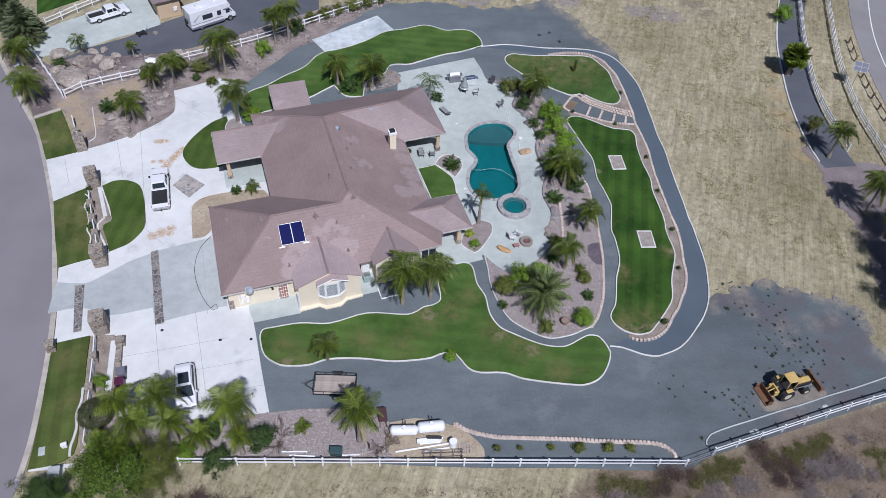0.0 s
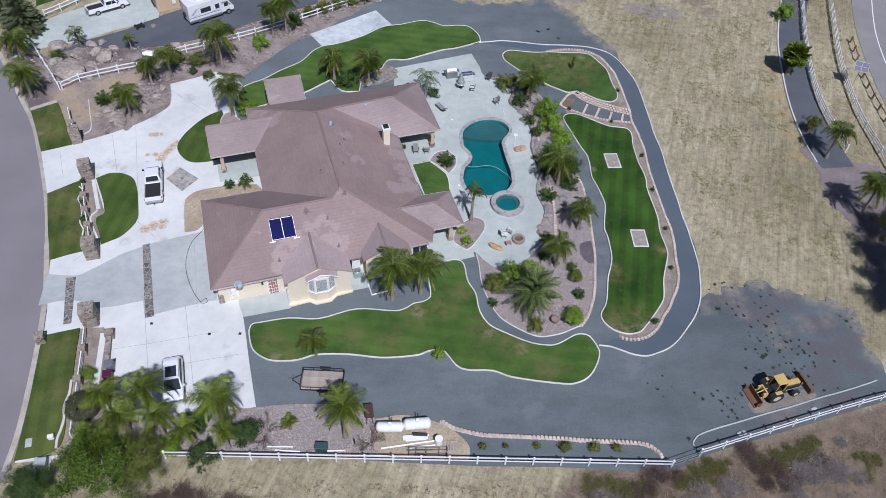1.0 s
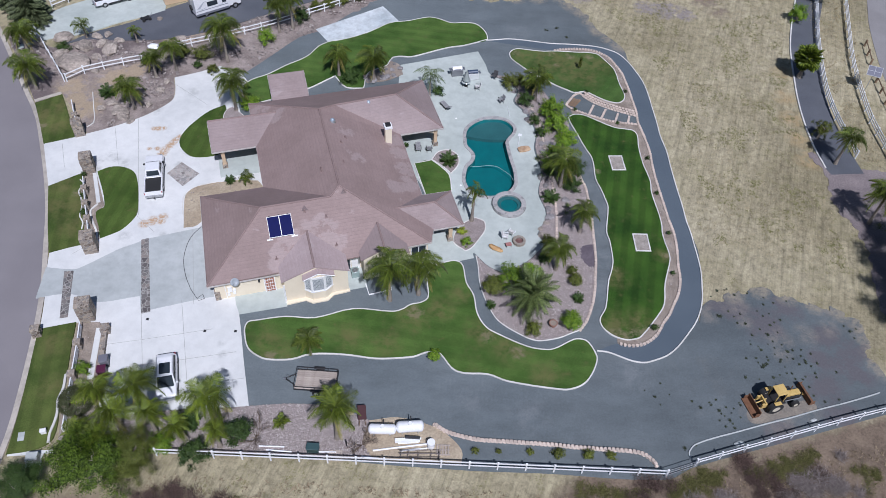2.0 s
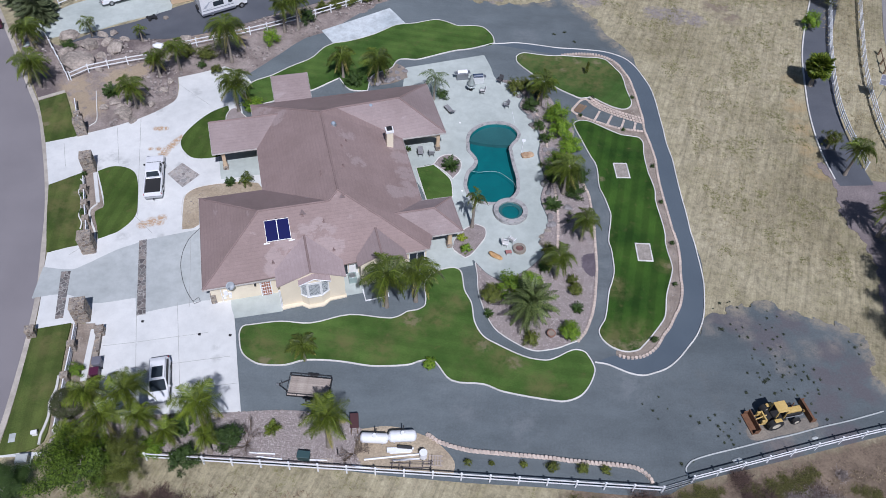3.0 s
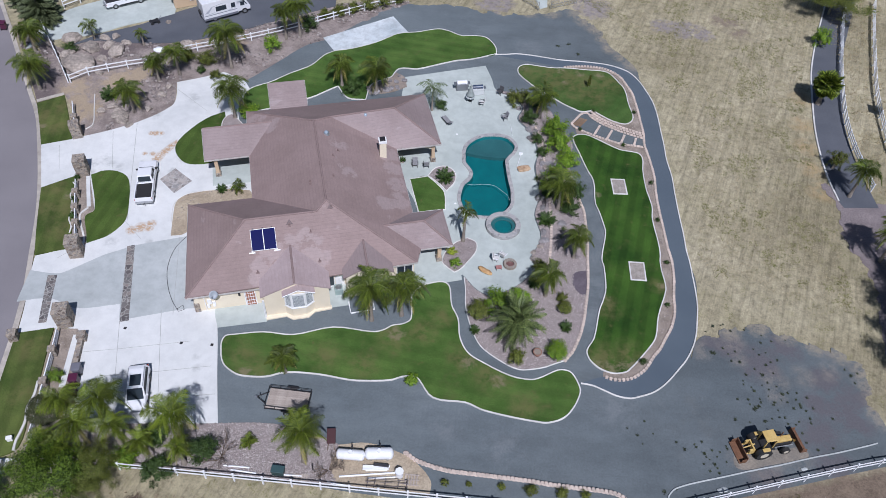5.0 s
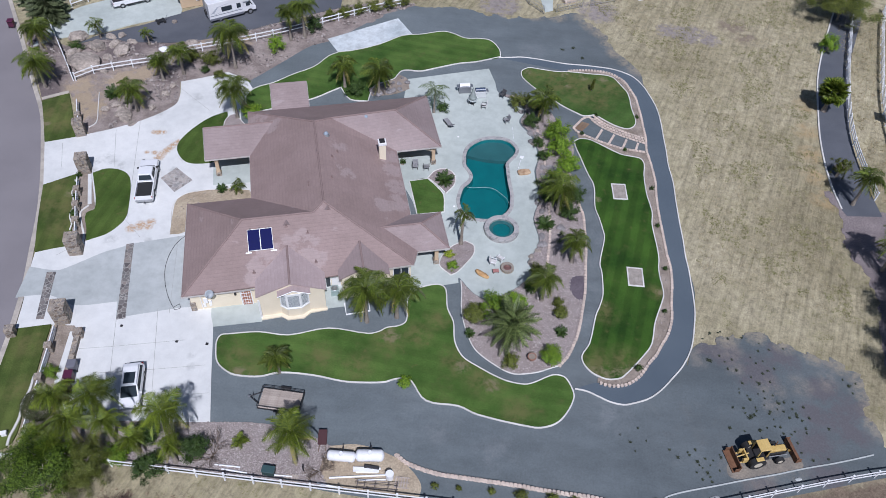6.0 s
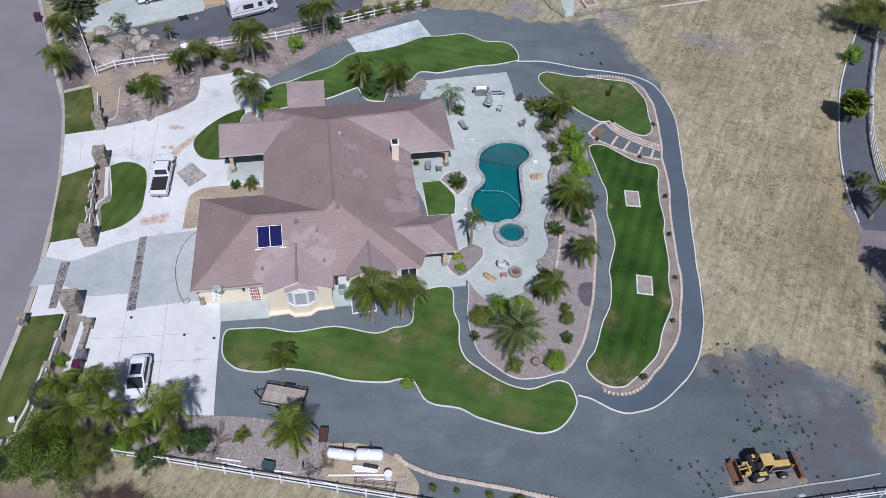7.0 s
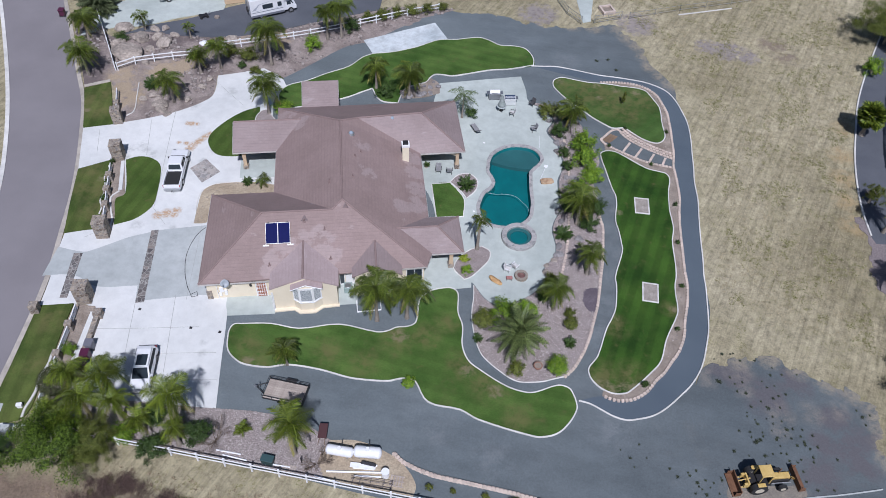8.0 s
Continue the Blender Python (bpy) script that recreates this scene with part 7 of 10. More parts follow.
def motorhome(m):
    c = thing("motorhome", m, "white motorhome parked on the neighbouring asphalt", "motorhome")
    white = CARWHITE
    part("body", profile_body([(-3.4, 0.5), (1.6, 0.5), (1.6, 2.1), (2.6, 2.15), (2.75, 2.5), (2.5, 3.05), (-3.4, 3.05)], 1.22, 0.08), white, c, "white coach body")
    part("cab", profile_body([(1.6, 0.5), (3.4, 0.45), (3.45, 1.0), (2.9, 1.25), (2.3, 2.1), (1.6, 2.1)], 1.0, 0.08), white, c, "white van cab")
    part("windscreen", profile_body([(3.02, 1.28), (2.42, 2.08), (2.36, 2.06), (2.9, 1.28)], 0.86, 0.0), GLASS, c, "dark windscreen")
    part("skirt", boxed(-3.38, -1.24, 0.42, 1.5, 1.24, 0.75, 0.02), plain("grey_skirt_paint", (0.16, 0.17, 0.2), 0.4), c, "dark grey lower skirt")
    for s in (-1, 1):
        for x0, x1, z0, z1 in ((-1.6, -0.1, 1.5, 2.2), (0.6, 1.2, 1.5, 2.2), (2.0, 2.6, 1.3, 1.85)):
            part("side_window", boxed(x0, s * (1.225 if x0 < 1.5 else 1.0) - 0.015, z0, x1, s * (1.225 if x0 < 1.5 else 1.0) + 0.015, z1, 0.0), GLASS, c, "dark side window")
        part("stripe", boxed(-3.3, s * 1.225 - 0.008, 1.1, 1.4, s * 1.225 + 0.008, 1.2), plain("grey_stripe", (0.25, 0.27, 0.3), 0.4), c, "grey stripe")
        for x0, z0, x1, z1 in ((-3.2, 1.5, -2.0, 2.3), (-2.9, 1.3, -1.7, 1.45), (-0.1, 1.25, 1.3, 1.42), (-2.4, 2.3, -0.4, 2.55)):
            bm = bmesh.new()
            vs = [bm.verts.new(v) for v in ((x0, s * 1.232, z0), (x0 + 0.5, s * 1.232, z0), (x1, s * 1.232, z1), (x1 - 0.2, s * 1.232, z1))]
            bm.faces.new(vs if s < 0 else vs[::-1])
            part("swoosh", bm, plain("pale_grey_stripe", (0.42, 0.45, 0.5), 0.4), c, "pale grey swoosh")
    for x, y in ((-2.2, 0.3), (-0.6, -0.3), (0.9, 0.2)):
        part("roof_vent", boxed(x - 0.25, y - 0.25, 3.05, x + 0.25, y + 0.25, 3.17, 0.03), white, c)
    part("roof_unit", boxed(-1.9, -0.4, 3.05, -1.0, 0.4, 3.3, 0.06), white, c, "white roof air conditioner")
    part("ladder", boxed(-3.5, 0.5, 0.9, -3.42, 0.9, 3.0), STEEL, c)
    part("spare_wheel", rod(bmesh.new(), (-3.6, 0.2, 1.2), (-3.4, 0.2, 1.2), 0.38, None, 18), BLACK, c, "black covered spare wheel")
    for x in (2.5, -1.9):
        for y in (-0.98, 0.98):
            wheel(c, x, y, 0.4, 0.26)
    return c


motorhome(pose(-31.3, 98.2, 0.03, 0, 0, 38))


def backhoe(m):
    c = thing("backhoe_loader", m, "old yellow backhoe loader with rusty buckets on the gravel", "backhoe")
    part("chassis", profile_body([(-1.5, 0.6), (2.2, 0.55), (2.2, 0.9), (-1.5, 0.95)], 0.36, 0.04), IRON, c, "dark greasy chassis")
    part("hood", profile_body([(0.35, 0.9), (2.15, 0.88), (2.15, 1.28), (0.7, 1.38)], 0.27, 0.06), YELLOW, c, "faded yellow engine hood")
    part("grille", boxed(2.15, -0.36, 0.7, 2.2, 0.36, 1.3, 0.02), IRON, c, "dark radiator grille")
    part("exhaust", rod(bmesh.new(), (1.2, 0.2, 1.4), (1.2, 0.2, 2.1), 0.05), RUST, c, "rusty exhaust stack")
    part("cab_roof", boxed(-0.8, -0.55, 2.25, 0.3, 0.55, 2.36, 0.05), YELLOW, c, "faded yellow cab roof")
    for x in (-0.72, 0.22):
        for y in (-0.48, 0.48):
            part("cab_post", boxed(x - 0.05, y - 0.05, 0.9, x + 0.05, y + 0.05, 2.37, 0.01), YELLOW, c)
    part("cab_floor", boxed(-1.2, -0.72, 0.85, 0.4, 0.72, 0.95, 0.02), IRON, c)
    part("seat", boxed(-0.7, -0.28, 0.95, -0.1, 0.28, 1.35, 0.06), BLACK, c, "black seat")
    part("dashboard", boxed(0.2, -0.5, 0.95, 0.4, 0.5, 1.55, 0.04), IRON, c)
    for y in (-0.82, 0.82):
        t = part("rear_wheel", rod(bmesh.new(), (-0.7, y - 0.22, 0.72), (-0.7, y + 0.22, 0.72), 0.72, None, 26), BLACK, c, "large black tyre")
        part("rim", rod(bmesh.new(), (-0.7, y - 0.23, 0.72), (-0.7, y + 0.23, 0.72), 0.38, None, 16), plain("cream_rim_paint", (0.55, 0.5, 0.4), 0.6), t, "cream wheel rim")
        t = part("front_wheel", rod(bmesh.new(), (1.55, y * 0.95 - 0.14, 0.4), (1.55, y * 0.95 + 0.14, 0.4), 0.4, None, 20), BLACK, c, "black tyre")
        part("rim", rod(bmesh.new(), (1.55, y * 0.95 - 0.15, 0.4), (1.55, y * 0.95 + 0.15, 0.4), 0.22, None, 14), plain("cream_rim_paint", (0.55, 0.5, 0.4), 0.6), t, "cream wheel rim")
        part("fender", boxed(-1.05, y - 0.2, 1.44, -0.35, y + 0.14, 1.5, 0.03), YELLOW, c)
        part("engine_side", boxed(0.5, y * 0.4 - 0.05, 0.9, 2.0, y * 0.4 + 0.05, 1.12, 0.02), BLACK, c)
        part("loader_arm", profile_body([(0.1, 1.35), (0.35, 1.5), (2.3, 0.95), (3.0, 0.35), (2.85, 0.25), (2.2, 0.75)], 0.07, 0.015), YELLOW, c, "yellow loader arm")
        c.children[-1].location.y = y * 0.75
        part("loader_ram", rod(bmesh.new(), (0.5, y * 0.6, 0.85), (2.2, y * 0.6, 0.8), 0.05), STEEL, c)
    bm = bmesh.new()
    for a in ((2.95, -1.1, 0.08, 3.6, 1.1, 0.14), (2.95, -1.1, 0.1, 3.02, 1.1, 0.75), (2.95, -1.1, 0.1, 3.45, -1.04, 0.6), (2.95, 1.04, 0.1, 3.45, 1.1, 0.6)):
        box(bm, *a, 0.01)
    part("loader_bucket", bm, RUST, c, "rusty front bucket")
    bm = boxed(-2.3, -1.05, 0.1, -2.22, 1.05, 0.8, 0.01)
    for a in ((-2.9, -1.05, 0.05, -2.25, 1.05, 0.12), (-2.75, -1.05, 0.1, -2.25, -0.99, 0.6), (-2.75, 0.99, 0.1, -2.25, 1.05, 0.6)):
        box(bm, *a, 0.01)
    part("box_scraper", bm, RUST, c, "rusty rear box scraper")
    for y in (-0.45, 0.45):
        part("lift_arm", rod(bmesh.new(), (-1.3, y, 0.6), (-2.25, y, 0.5), 0.06), YELLOW, c)
        part("stabiliser", boxed(-1.95, y - 0.09, 0.5, -1.45, y + 0.09, 1.15, 0.03), YELLOW, c)
    part("top_link", rod(bmesh.new(), (-1.3, 0, 1.2), (-2.25, 0, 0.8), 0.06), YELLOW, c)
    part("rear_frame", boxed(-1.65, -0.5, 0.75, -1.5, 0.5, 1.25, 0.02), YELLOW, c)
    return c


backhoe(pose(35.05, 39.5, 0.0, 0, 0, 18))

trailer = thing("utility_trailer", pose(-7.35, 38.2, 0.0), "black steel utility trailer with a weathered plank deck", "trailer")
for k in range(9):
    pl = part("plank", boxed(-1.85, -1.0 + k * 0.222, 0.52, 1.85, -0.79 + k * 0.222, 0.57), WOOD, trailer) if k == 0 else again(pl, pose(0, k * 0.222, 0), trailer)
for y in (-1.04, 1.04):
    part("side_rail", boxed(-1.92, y - 0.04, 0.45, 1.92, y + 0.04, 0.58, 0.01), IRON, trailer)
    part("top_rail", rod(bmesh.new(), (-1.9, y, 0.95), (1.9, y, 0.95), 0.03), IRON, trailer)
    for x in (-1.85, -0.95, 0.0, 0.95, 1.85):
        part("stake", rod(bmesh.new(), (x, y, 0.55), (x, y, 0.96), 0.025), IRON, trailer)
    wheel(trailer, 0.15, y * 1.17, 0.34, 0.2)
    part("fender", boxed(-0.35, y * 1.17 - 0.14, 0.7, 0.65, y * 1.17 + 0.14, 0.75, 0.02), IRON, trailer)
part("front_rail", rod(bmesh.new(), (-1.9, -1.04, 0.95), (-1.9, 1.04, 0.95), 0.03), IRON, trailer)
part("tailgate", boxed(1.88, -1.0, 0.5, 1.94, 1.0, 1.0, 0.01), IRON, trailer, "dark mesh tailgate")
for y in (-0.6, 0.6):
    part("drawbar", rod(bmesh.new(), (-1.9, y, 0.5), (-2.85, 0, 0.5), 0.045), IRON, trailer)
part("coupler", boxed(-3.05, -0.08, 0.45, -2.8, 0.08, 0.58, 0.02), STEEL, trailer)
part("jack", rod(bmesh.new(), (-2.6, 0.12, 0.0), (-2.6, 0.12, 0.95), 0.04), STEEL, trailer)


# ---- loose things round the yard ----
def capsule(length, r, rings=8, sides=20):
    """A tank lying along x with domed ends."""
    bm = bmesh.new()
    rows = []
    for s in (-1, 1):
        for k in range(rings + 1):
            a = math.pi / 2 * (k / rings if s > 0 else 1 - k / rings)
            rows.append((s * (length / 2 - r * 0.6) + s * r * 0.6 * math.sin(a), r * max(0.02, math.cos(a))))
    loops = [[bm.verts.new((x, q * math.cos(2 * math.pi * i / sides), q * math.sin(2 * math.pi * i / sides))) for i in range(sides)] for x, q in rows]
    for a, b in zip(loops, loops[1:]):
        for i in range(sides):
            bm.faces.new((a[i], a[(i + 1) % sides], b[(i + 1) % sides], b[i]))
    bm.faces.new(loops[0])
    bm.faces.new(loops[-1])
    bmesh.ops.recalc_face_normals(bm, faces=bm.faces)
    return bm


for x, y, l, r, turn in ((-0.85, 33.7, 2.5, 0.46, 3), (1.55, 34.1, 2.5, 0.52, 8)):
    t = thing("propane_tank", pose(x, y, 0.05, 0, 0, turn), "white horizontal propane tank on feet in the dirt", "propane tank", "propane tanks")
    bm = capsule(l, r)
    bmesh.ops.translate(bm, vec=(0, 0, r + 0.18), verts=bm.verts)
    part("shell", bm, CARWHITE, t, "", True)
    for sx in (-0.7, 0.7):
        part("foot", boxed(sx - 0.06, -r * 0.7, 0, sx + 0.06, r * 0.7, 0.25, 0.01), STEEL, t)
    part("valve_dome", rod(bmesh.new(), (0, 0, 2 * r + 0.15), (0, 0, 2 * r + 0.32), 0.2, 0.17, 16), VINYL, t, "white valve cover")
    part("regulator", rod(bmesh.new(), (0.1, 0.35, 2 * r + 0.0), (0.1, 0.75, 2 * r + 0.15), 0.05), IRON, t)


def stick(name, a, b, r, material, label, category, group=""):
    a, b = Vector(a), Vector(b)
    t = thing(name, Matrix.Translation(a), label, category, group)
    part("pipe", rod(bmesh.new(), (0, 0, 0), b - a, r, None, 10), material, t)
    return t


stick("vinyl_post", (-1.5, 31.9, 0.12), (3.4, 32.9, 0.14), 0.085, VINYL, "long white vinyl post lying on the dirt", "post", "spare posts")
stick("vinyl_post", (0.9, 32.05, 0.12), (3.2, 32.45, 0.13), 0.08, VINYL, "white vinyl post lying on the dirt", "post", "spare posts")
stick("vinyl_post", (0.3, 33.05, 0.12), (2.6, 33.35, 0.13), 0.1, VINYL, "white vinyl post lying on the dirt", "post", "spare posts")
stick("vinyl_post", (0.6, 32.75, 0.12), (2.4, 33.0, 0.13), 0.1, VINYL, "white vinyl post lying on the dirt", "post", "spare posts")
tagged(part("tarp", boxed(1.2, 33.12, 0.3, 2.5, 33.42, 0.42, 0.05), plain("black_sheet", (0.03, 0.03, 0.035), 0.6)), "black folded sheet lying over the spare posts", "tarp")
stack = thing("spare_fencing", pose(1.5, 33.2, 0.25, 0, 0, 7), "white vinyl fence panel lying on spare posts", "fence panel")
part("panel", boxed(-1.2, -0.3, 0, 1.0, 0.05, 0.08, 0.01), VINYL, stack)
part("rail", boxed(-1.2, -0.4, 0.0, 1.0, -0.32, 0.1, 0.01), VINYL, stack)
for k, (x, y, tx) in enumerate(((-11.3, 31.6, 2.0), (-10.6, 31.3, -1.0), (-6.8, 31.4, 3.0), (-2.4, 31.3, -4.0))):
    stick("vinyl_post", (x, y, 0.14), (x + 2.2, y + 0.04 * tx, 0.14), 0.07, VINYL, "white vinyl rail lying behind the fence", "post", "spare posts")
drum = thing("white_drum", pose(3.5, 32.7, 0.05, 0, 0, 30), "white plastic drum beside the spare posts", "drum")
part("barrel", rod(bmesh.new(), (0, 0, 0), (0, 0, 0.75), 0.33, None, 20), VINYL, drum)
part("lid", rod(bmesh.new(), (0, 0, 0.75), (0, 0, 0.8), 0.35, None, 20), VINYL, drum)
RACK_STEEL = plain("dull_grey_brown_steel", (0.13, 0.11, 0.11), 0.7, 0.2)
cart = thing("steel_rack", pose(1.9, 31.45, 0.05, 0, 0, 4), "dark steel pipe rack against the fence", "rack")
for x in (-1.0, -0.4, 0.5, 1.6, 2.3):
    part("upright", rod(bmesh.new(), (x, -0.1, 0), (x + 0.15, 0.45, 0.6), 0.03), RACK_STEEL, cart)
for z, y in ((0.15, 0.05), (0.4, 0.25), (0.58, 0.42)):
    part("crossbar", rod(bmesh.new(), (-1.1, y, z), (2.5, y, z), 0.028), RACK_STEEL, cart)
for x, y, n in ((4.6, 32.4, 5), (-4.6, 31.2, 6)):
    pal = thing("pallet", pose(x, y, 0.05, 0, 0, 3), "weathered timber pallet lying behind the fence", "pallet", "pallets")
    for k in range(n):
        part("slat", boxed(-0.6 + k * 1.2 / n, -0.5, 0.1, -0.6 + k * 1.2 / n + 0.12, 0.5, 0.125), WOOD, pal)
    for y2 in (-0.45, 0, 0.45):
        part("bearer", boxed(-0.6, y2 - 0.04, 0, 0.6, y2 + 0.04, 0.1), WOOD, pal)
bin_g = thing("storage_bin", pose(-6.6, 31.6, 0.05) @ Matrix.Scale(0.85, 4), "dark green lidded storage bin beside the fence", "bin")
part("body", boxed(-0.6, -0.35, 0, 0.6, 0.35, 0.75, 0.04), plain("dark_green_plastic", (0.03, 0.06, 0.06), 0.5), bin_g)
part("lid", boxed(-0.65, -0.4, 0.75, 0.65, 0.4, 0.85, 0.04), plain("dark_green_lid", (0.04, 0.08, 0.085), 0.5), bin_g)
stump = stick("dark_post", (-3.8, 32.2, 0.0), (-3.8, 32.2, 0.9), 0.06, IRON, "dark short post in the rock bed", "post")
chip = thing("wheelbarrow", pose(-2.8, 35.1, 0.05, 0, 0, 100), "rusty maroon wheelbarrow standing in the palm's shade", "wheelbarrow")
part("tray", profile_body([(-0.5, 0.45), (0.5, 0.45), (0.75, 0.8), (-0.7, 0.75)], 0.38, 0.04), plain("dull_maroon_paint", (0.075, 0.032, 0.034), 0.6), chip, "dull maroon tray")
for y in (-0.3, 0.3):
    part("handle", rod(bmesh.new(), (0.6, y * 0.3, 0.3), (-1.2, y, 0.55), 0.03), TIMBER, chip)
    part("leg", rod(bmesh.new(), (-0.4, y, 0), (-0.35, y, 0.5), 0.025), IRON, chip)
part("wheel", rod(bmesh.new(), (0.75, -0.05, 0.2), (0.75, 0.05, 0.2), 0.2, None, 16), BLACK, chip)


def wheeled_bin(x, y, color, label):
    b = thing("wheelie_bin", pose(x, y, 0.06, 0, 0, 103), label, "wheeled bin", "wheeled bins")
    part("body", profile_body([(-0.3, 0.05), (0.3, 0.05), (0.36, 0.98), (-0.36, 0.98)], 0.36, 0.04), color, b)
    lid = part("lid", boxed(-0.42, -0.4, 0.98, 0.4, 0.4, 1.06, 0.04), color, b)
    part("handle", rod(bmesh.new(), (-0.46, -0.3, 1.0), (-0.46, 0.3, 1.0), 0.03), color, b)
    for s in (-0.34, 0.34):
        part("wheel", rod(bmesh.new(), (-0.3, s - 0.04, 0.12), (-0.3, s + 0.04, 0.12), 0.12, None, 14), BLACK, b)
    return b


MAROON = plain("maroon_plastic", (0.085, 0.017, 0.046), 0.45)
GREYBIN = plain("grey_bin_plastic", (0.16, 0.16, 0.19), 0.5)
wheeled_bin(-26.95, 38.7, GREYBIN, "grey wheeled bin beside the stone planter wall")
for x, y in ((-26.75, 37.6), (-26.5, 36.5), (-26.25, 35.4)):
    wheeled_bin(x, y, MAROON, "maroon wheeled bin on the driveway's edge")
wheeled_bin(-59.4, 89.4, MAROON, "maroon wheeled bin beside the street kerb")

mb = thing("white_planter", pose(-29.8, 31.5, 0.1, 0, 0, 20) @ Matrix.Scale(0.75, 4), "small white box stand on the verge lawn", "stand")
part("box", boxed(-0.3, -0.2, 0, 0.3, 0.2, 0.55, 0.02), WHITE, mb)
part("lid", boxed(-0.34, -0.24, 0.55, 0.34, 0.24, 0.62, 0.02), WHITE, mb)
ub = thing("utility_cover", pose(-31.6, 31.0, 0.08, 0, 0, 15) @ Matrix.Scale(0.6, 4), "grey concrete utility cover set in the lawn", "utility cover")
part("cover", boxed(-0.45, -0.7, 0, 0.45, 0.7, 0.06, 0.02), CONCRETE_GREY, ub)
ub2 = thing("utility_box", pose(-29.7, 29.0, 0.0, 0, 0, 12) @ Matrix.Scale(0.8, 4), "pale grey utility cabinet on a pad by the hedge", "utility box")
part("cabinet", boxed(-0.6, -0.5, 0.1, 0.6, 0.5, 0.95, 0.03), CONCRETE_GREY, ub2)
part("pad", boxed(-0.8, -0.7, -0.05, 0.8, 0.7, 0.1, 0.01), CONCRETE, ub2)
tagged(part("verge_walk", slab_mesh([(-32.1, 29.55), (-28.4, 30.05), (-28.4, 29.75), (-32.1, 29.2)], -0.2, 0.04), CONCRETE), "pale concrete strip at the end of the verge lawn", "path", "", "structure")

pot = thing("plant_pot", pose(14.7, 46.5, 0.06), "round reddish-brown clay pot in the rock bed", "plant pot")
clay = surface("weathered_clay", (0.20, 0.10, 0.07), (0.30, 0.165, 0.12), 2.0, 14.0, 0.85, 0.3, 0.01, 0, 0.5, 0.2)
bm = bmesh.new()
rod(bm, (0, 0, 0), (0, 0, 0.42), 0.26, 0.38, 20)
part("body", bm, clay, pot)
part("rim", ring(0.33, 0.44, 0.40, 0.50, 20), clay, pot)
part("soil", disc(0.35, 0.46, 20), BED_SOIL, pot)
bike = thing("garden_cart", pose(-40.2, 94.3, 0.03, 0, 0, 40), "small dark frame cart on the neighbouring asphalt", "cart")
part("deck", boxed(-0.6, -0.35, 0.3, 0.6, 0.35, 0.36, 0.02), IRON, bike)
for x in (-0.45, 0.45):
    for y in (-0.4, 0.4):
        part("wheel", rod(bmesh.new(), (x, y - 0.04, 0.2), (x, y + 0.04, 0.2), 0.2, None, 14), BLACK, bike)
part("handle", rod(bmesh.new(), (0.6, 0, 0.33), (1.1, 0, 0.95), 0.03), STEEL, bike)
tarp = thing("white_tarp", pose(-37.2, 88.1, 0.05), "white covered bundle beside the rail fence", "tarp")
bm = bmesh.new()
bmesh.ops.create_icosphere(bm, subdivisions=3, radius=0.6)
for v in bm.verts:
    v.co = Vector((v.co.x * 1.35, v.co.y * 0.8, max(0.0, v.co.z * 0.8))) * (1 + 0.45 * noise.noise(v.co * 2.6))
part("cover", bm, VINYL, tarp, "", True)

# the neighbouring house's corner
nh = thing("neighbour_house", pose(-35.9, 99.9, 0, 0, 0, 30), "tan stucco corner of the neighbouring house", "house")
part("wall", boxed(-3.2, 0.0, 0, 0.0, 9.0, 2.8), STUCCO_TAN, nh)
part("roof", boxed(-3.8, -0.5, 2.8, 0.5, 9.5, 3.0, 0.03), ROOF_PALE, nh, "brown tiled eave")
part("utility_box", boxed(-1.0, -0.14, 0.9, -0.5, 0.0, 1.5, 0.02), WHITE, nh)
gate2 = thing("side_gate", pose(-35.7, 99.6, 0, 0, 0, 22), "low pale picket gate beside the neighbouring house", "gate")
for k in range(8):
    part("picket", boxed(0.1 + 0.28 * k, -0.03, 0.0, 0.22 + 0.28 * k, 0.03, 0.95), WOOD, gate2)
for z in (0.25, 0.75):
    part("rail", boxed(0.0, 0.03, z, 2.4, 0.07, z + 0.09), WOOD, gate2)

# sawn joints in the concrete
JOINT = plain("sawn_joint", (0.36, 0.36, 0.345), 0.9)
for a, b in (((-25.5, 44.6), (-23.5, 38.5)), ((-22.1, 46.6), (-18.5, 35.6)), ((-27.8, 40.8), (-24.6, 41.6)), ((-24.6, 41.6), (-18.2, 43.4)), ((-25.3, 38.5), (-19.9, 39.8)), ((-19.9, 39.8), (-15.4, 41.0)), ((-18.6, 37.1), (-14.1, 38.2)), ((-23.5, 56.0), (-20.8, 46.2)),
             ((-34.7, 73.3), (-29.8, 57.5)), ((-36.9, 71.3), (-34.5, 65.1)), ((-30.2, 57.6), (-27.4, 55.2)), ((-33.0, 81.0), (-27.2, 76.8)), ((-42.0, 67.9), (-40.3, 64.1)), ((-34.8, 51.4), (-33.4, 53.2))):
    a, b = Vector(a), Vector(b)
    tagged(part("joint", sweep([a, b], 0.035, 0.05, 0.0765), JOINT), "thin dark sawn joint in the concrete", "joint", "", "structure")
for x, y in ((-24.7, 44.0), (-18.9, 43.1), (-16.0, 43.3), (-28.3, 41.6)):
    d = thing("drain_cover", pose(x, y, 0.06), "small dark square drain cover in the driveway", "drain cover", "drain covers")
    part("plate", boxed(-0.13, -0.13, 0, 0.13, 0.13, 0.025, 0.005), IRON, d)


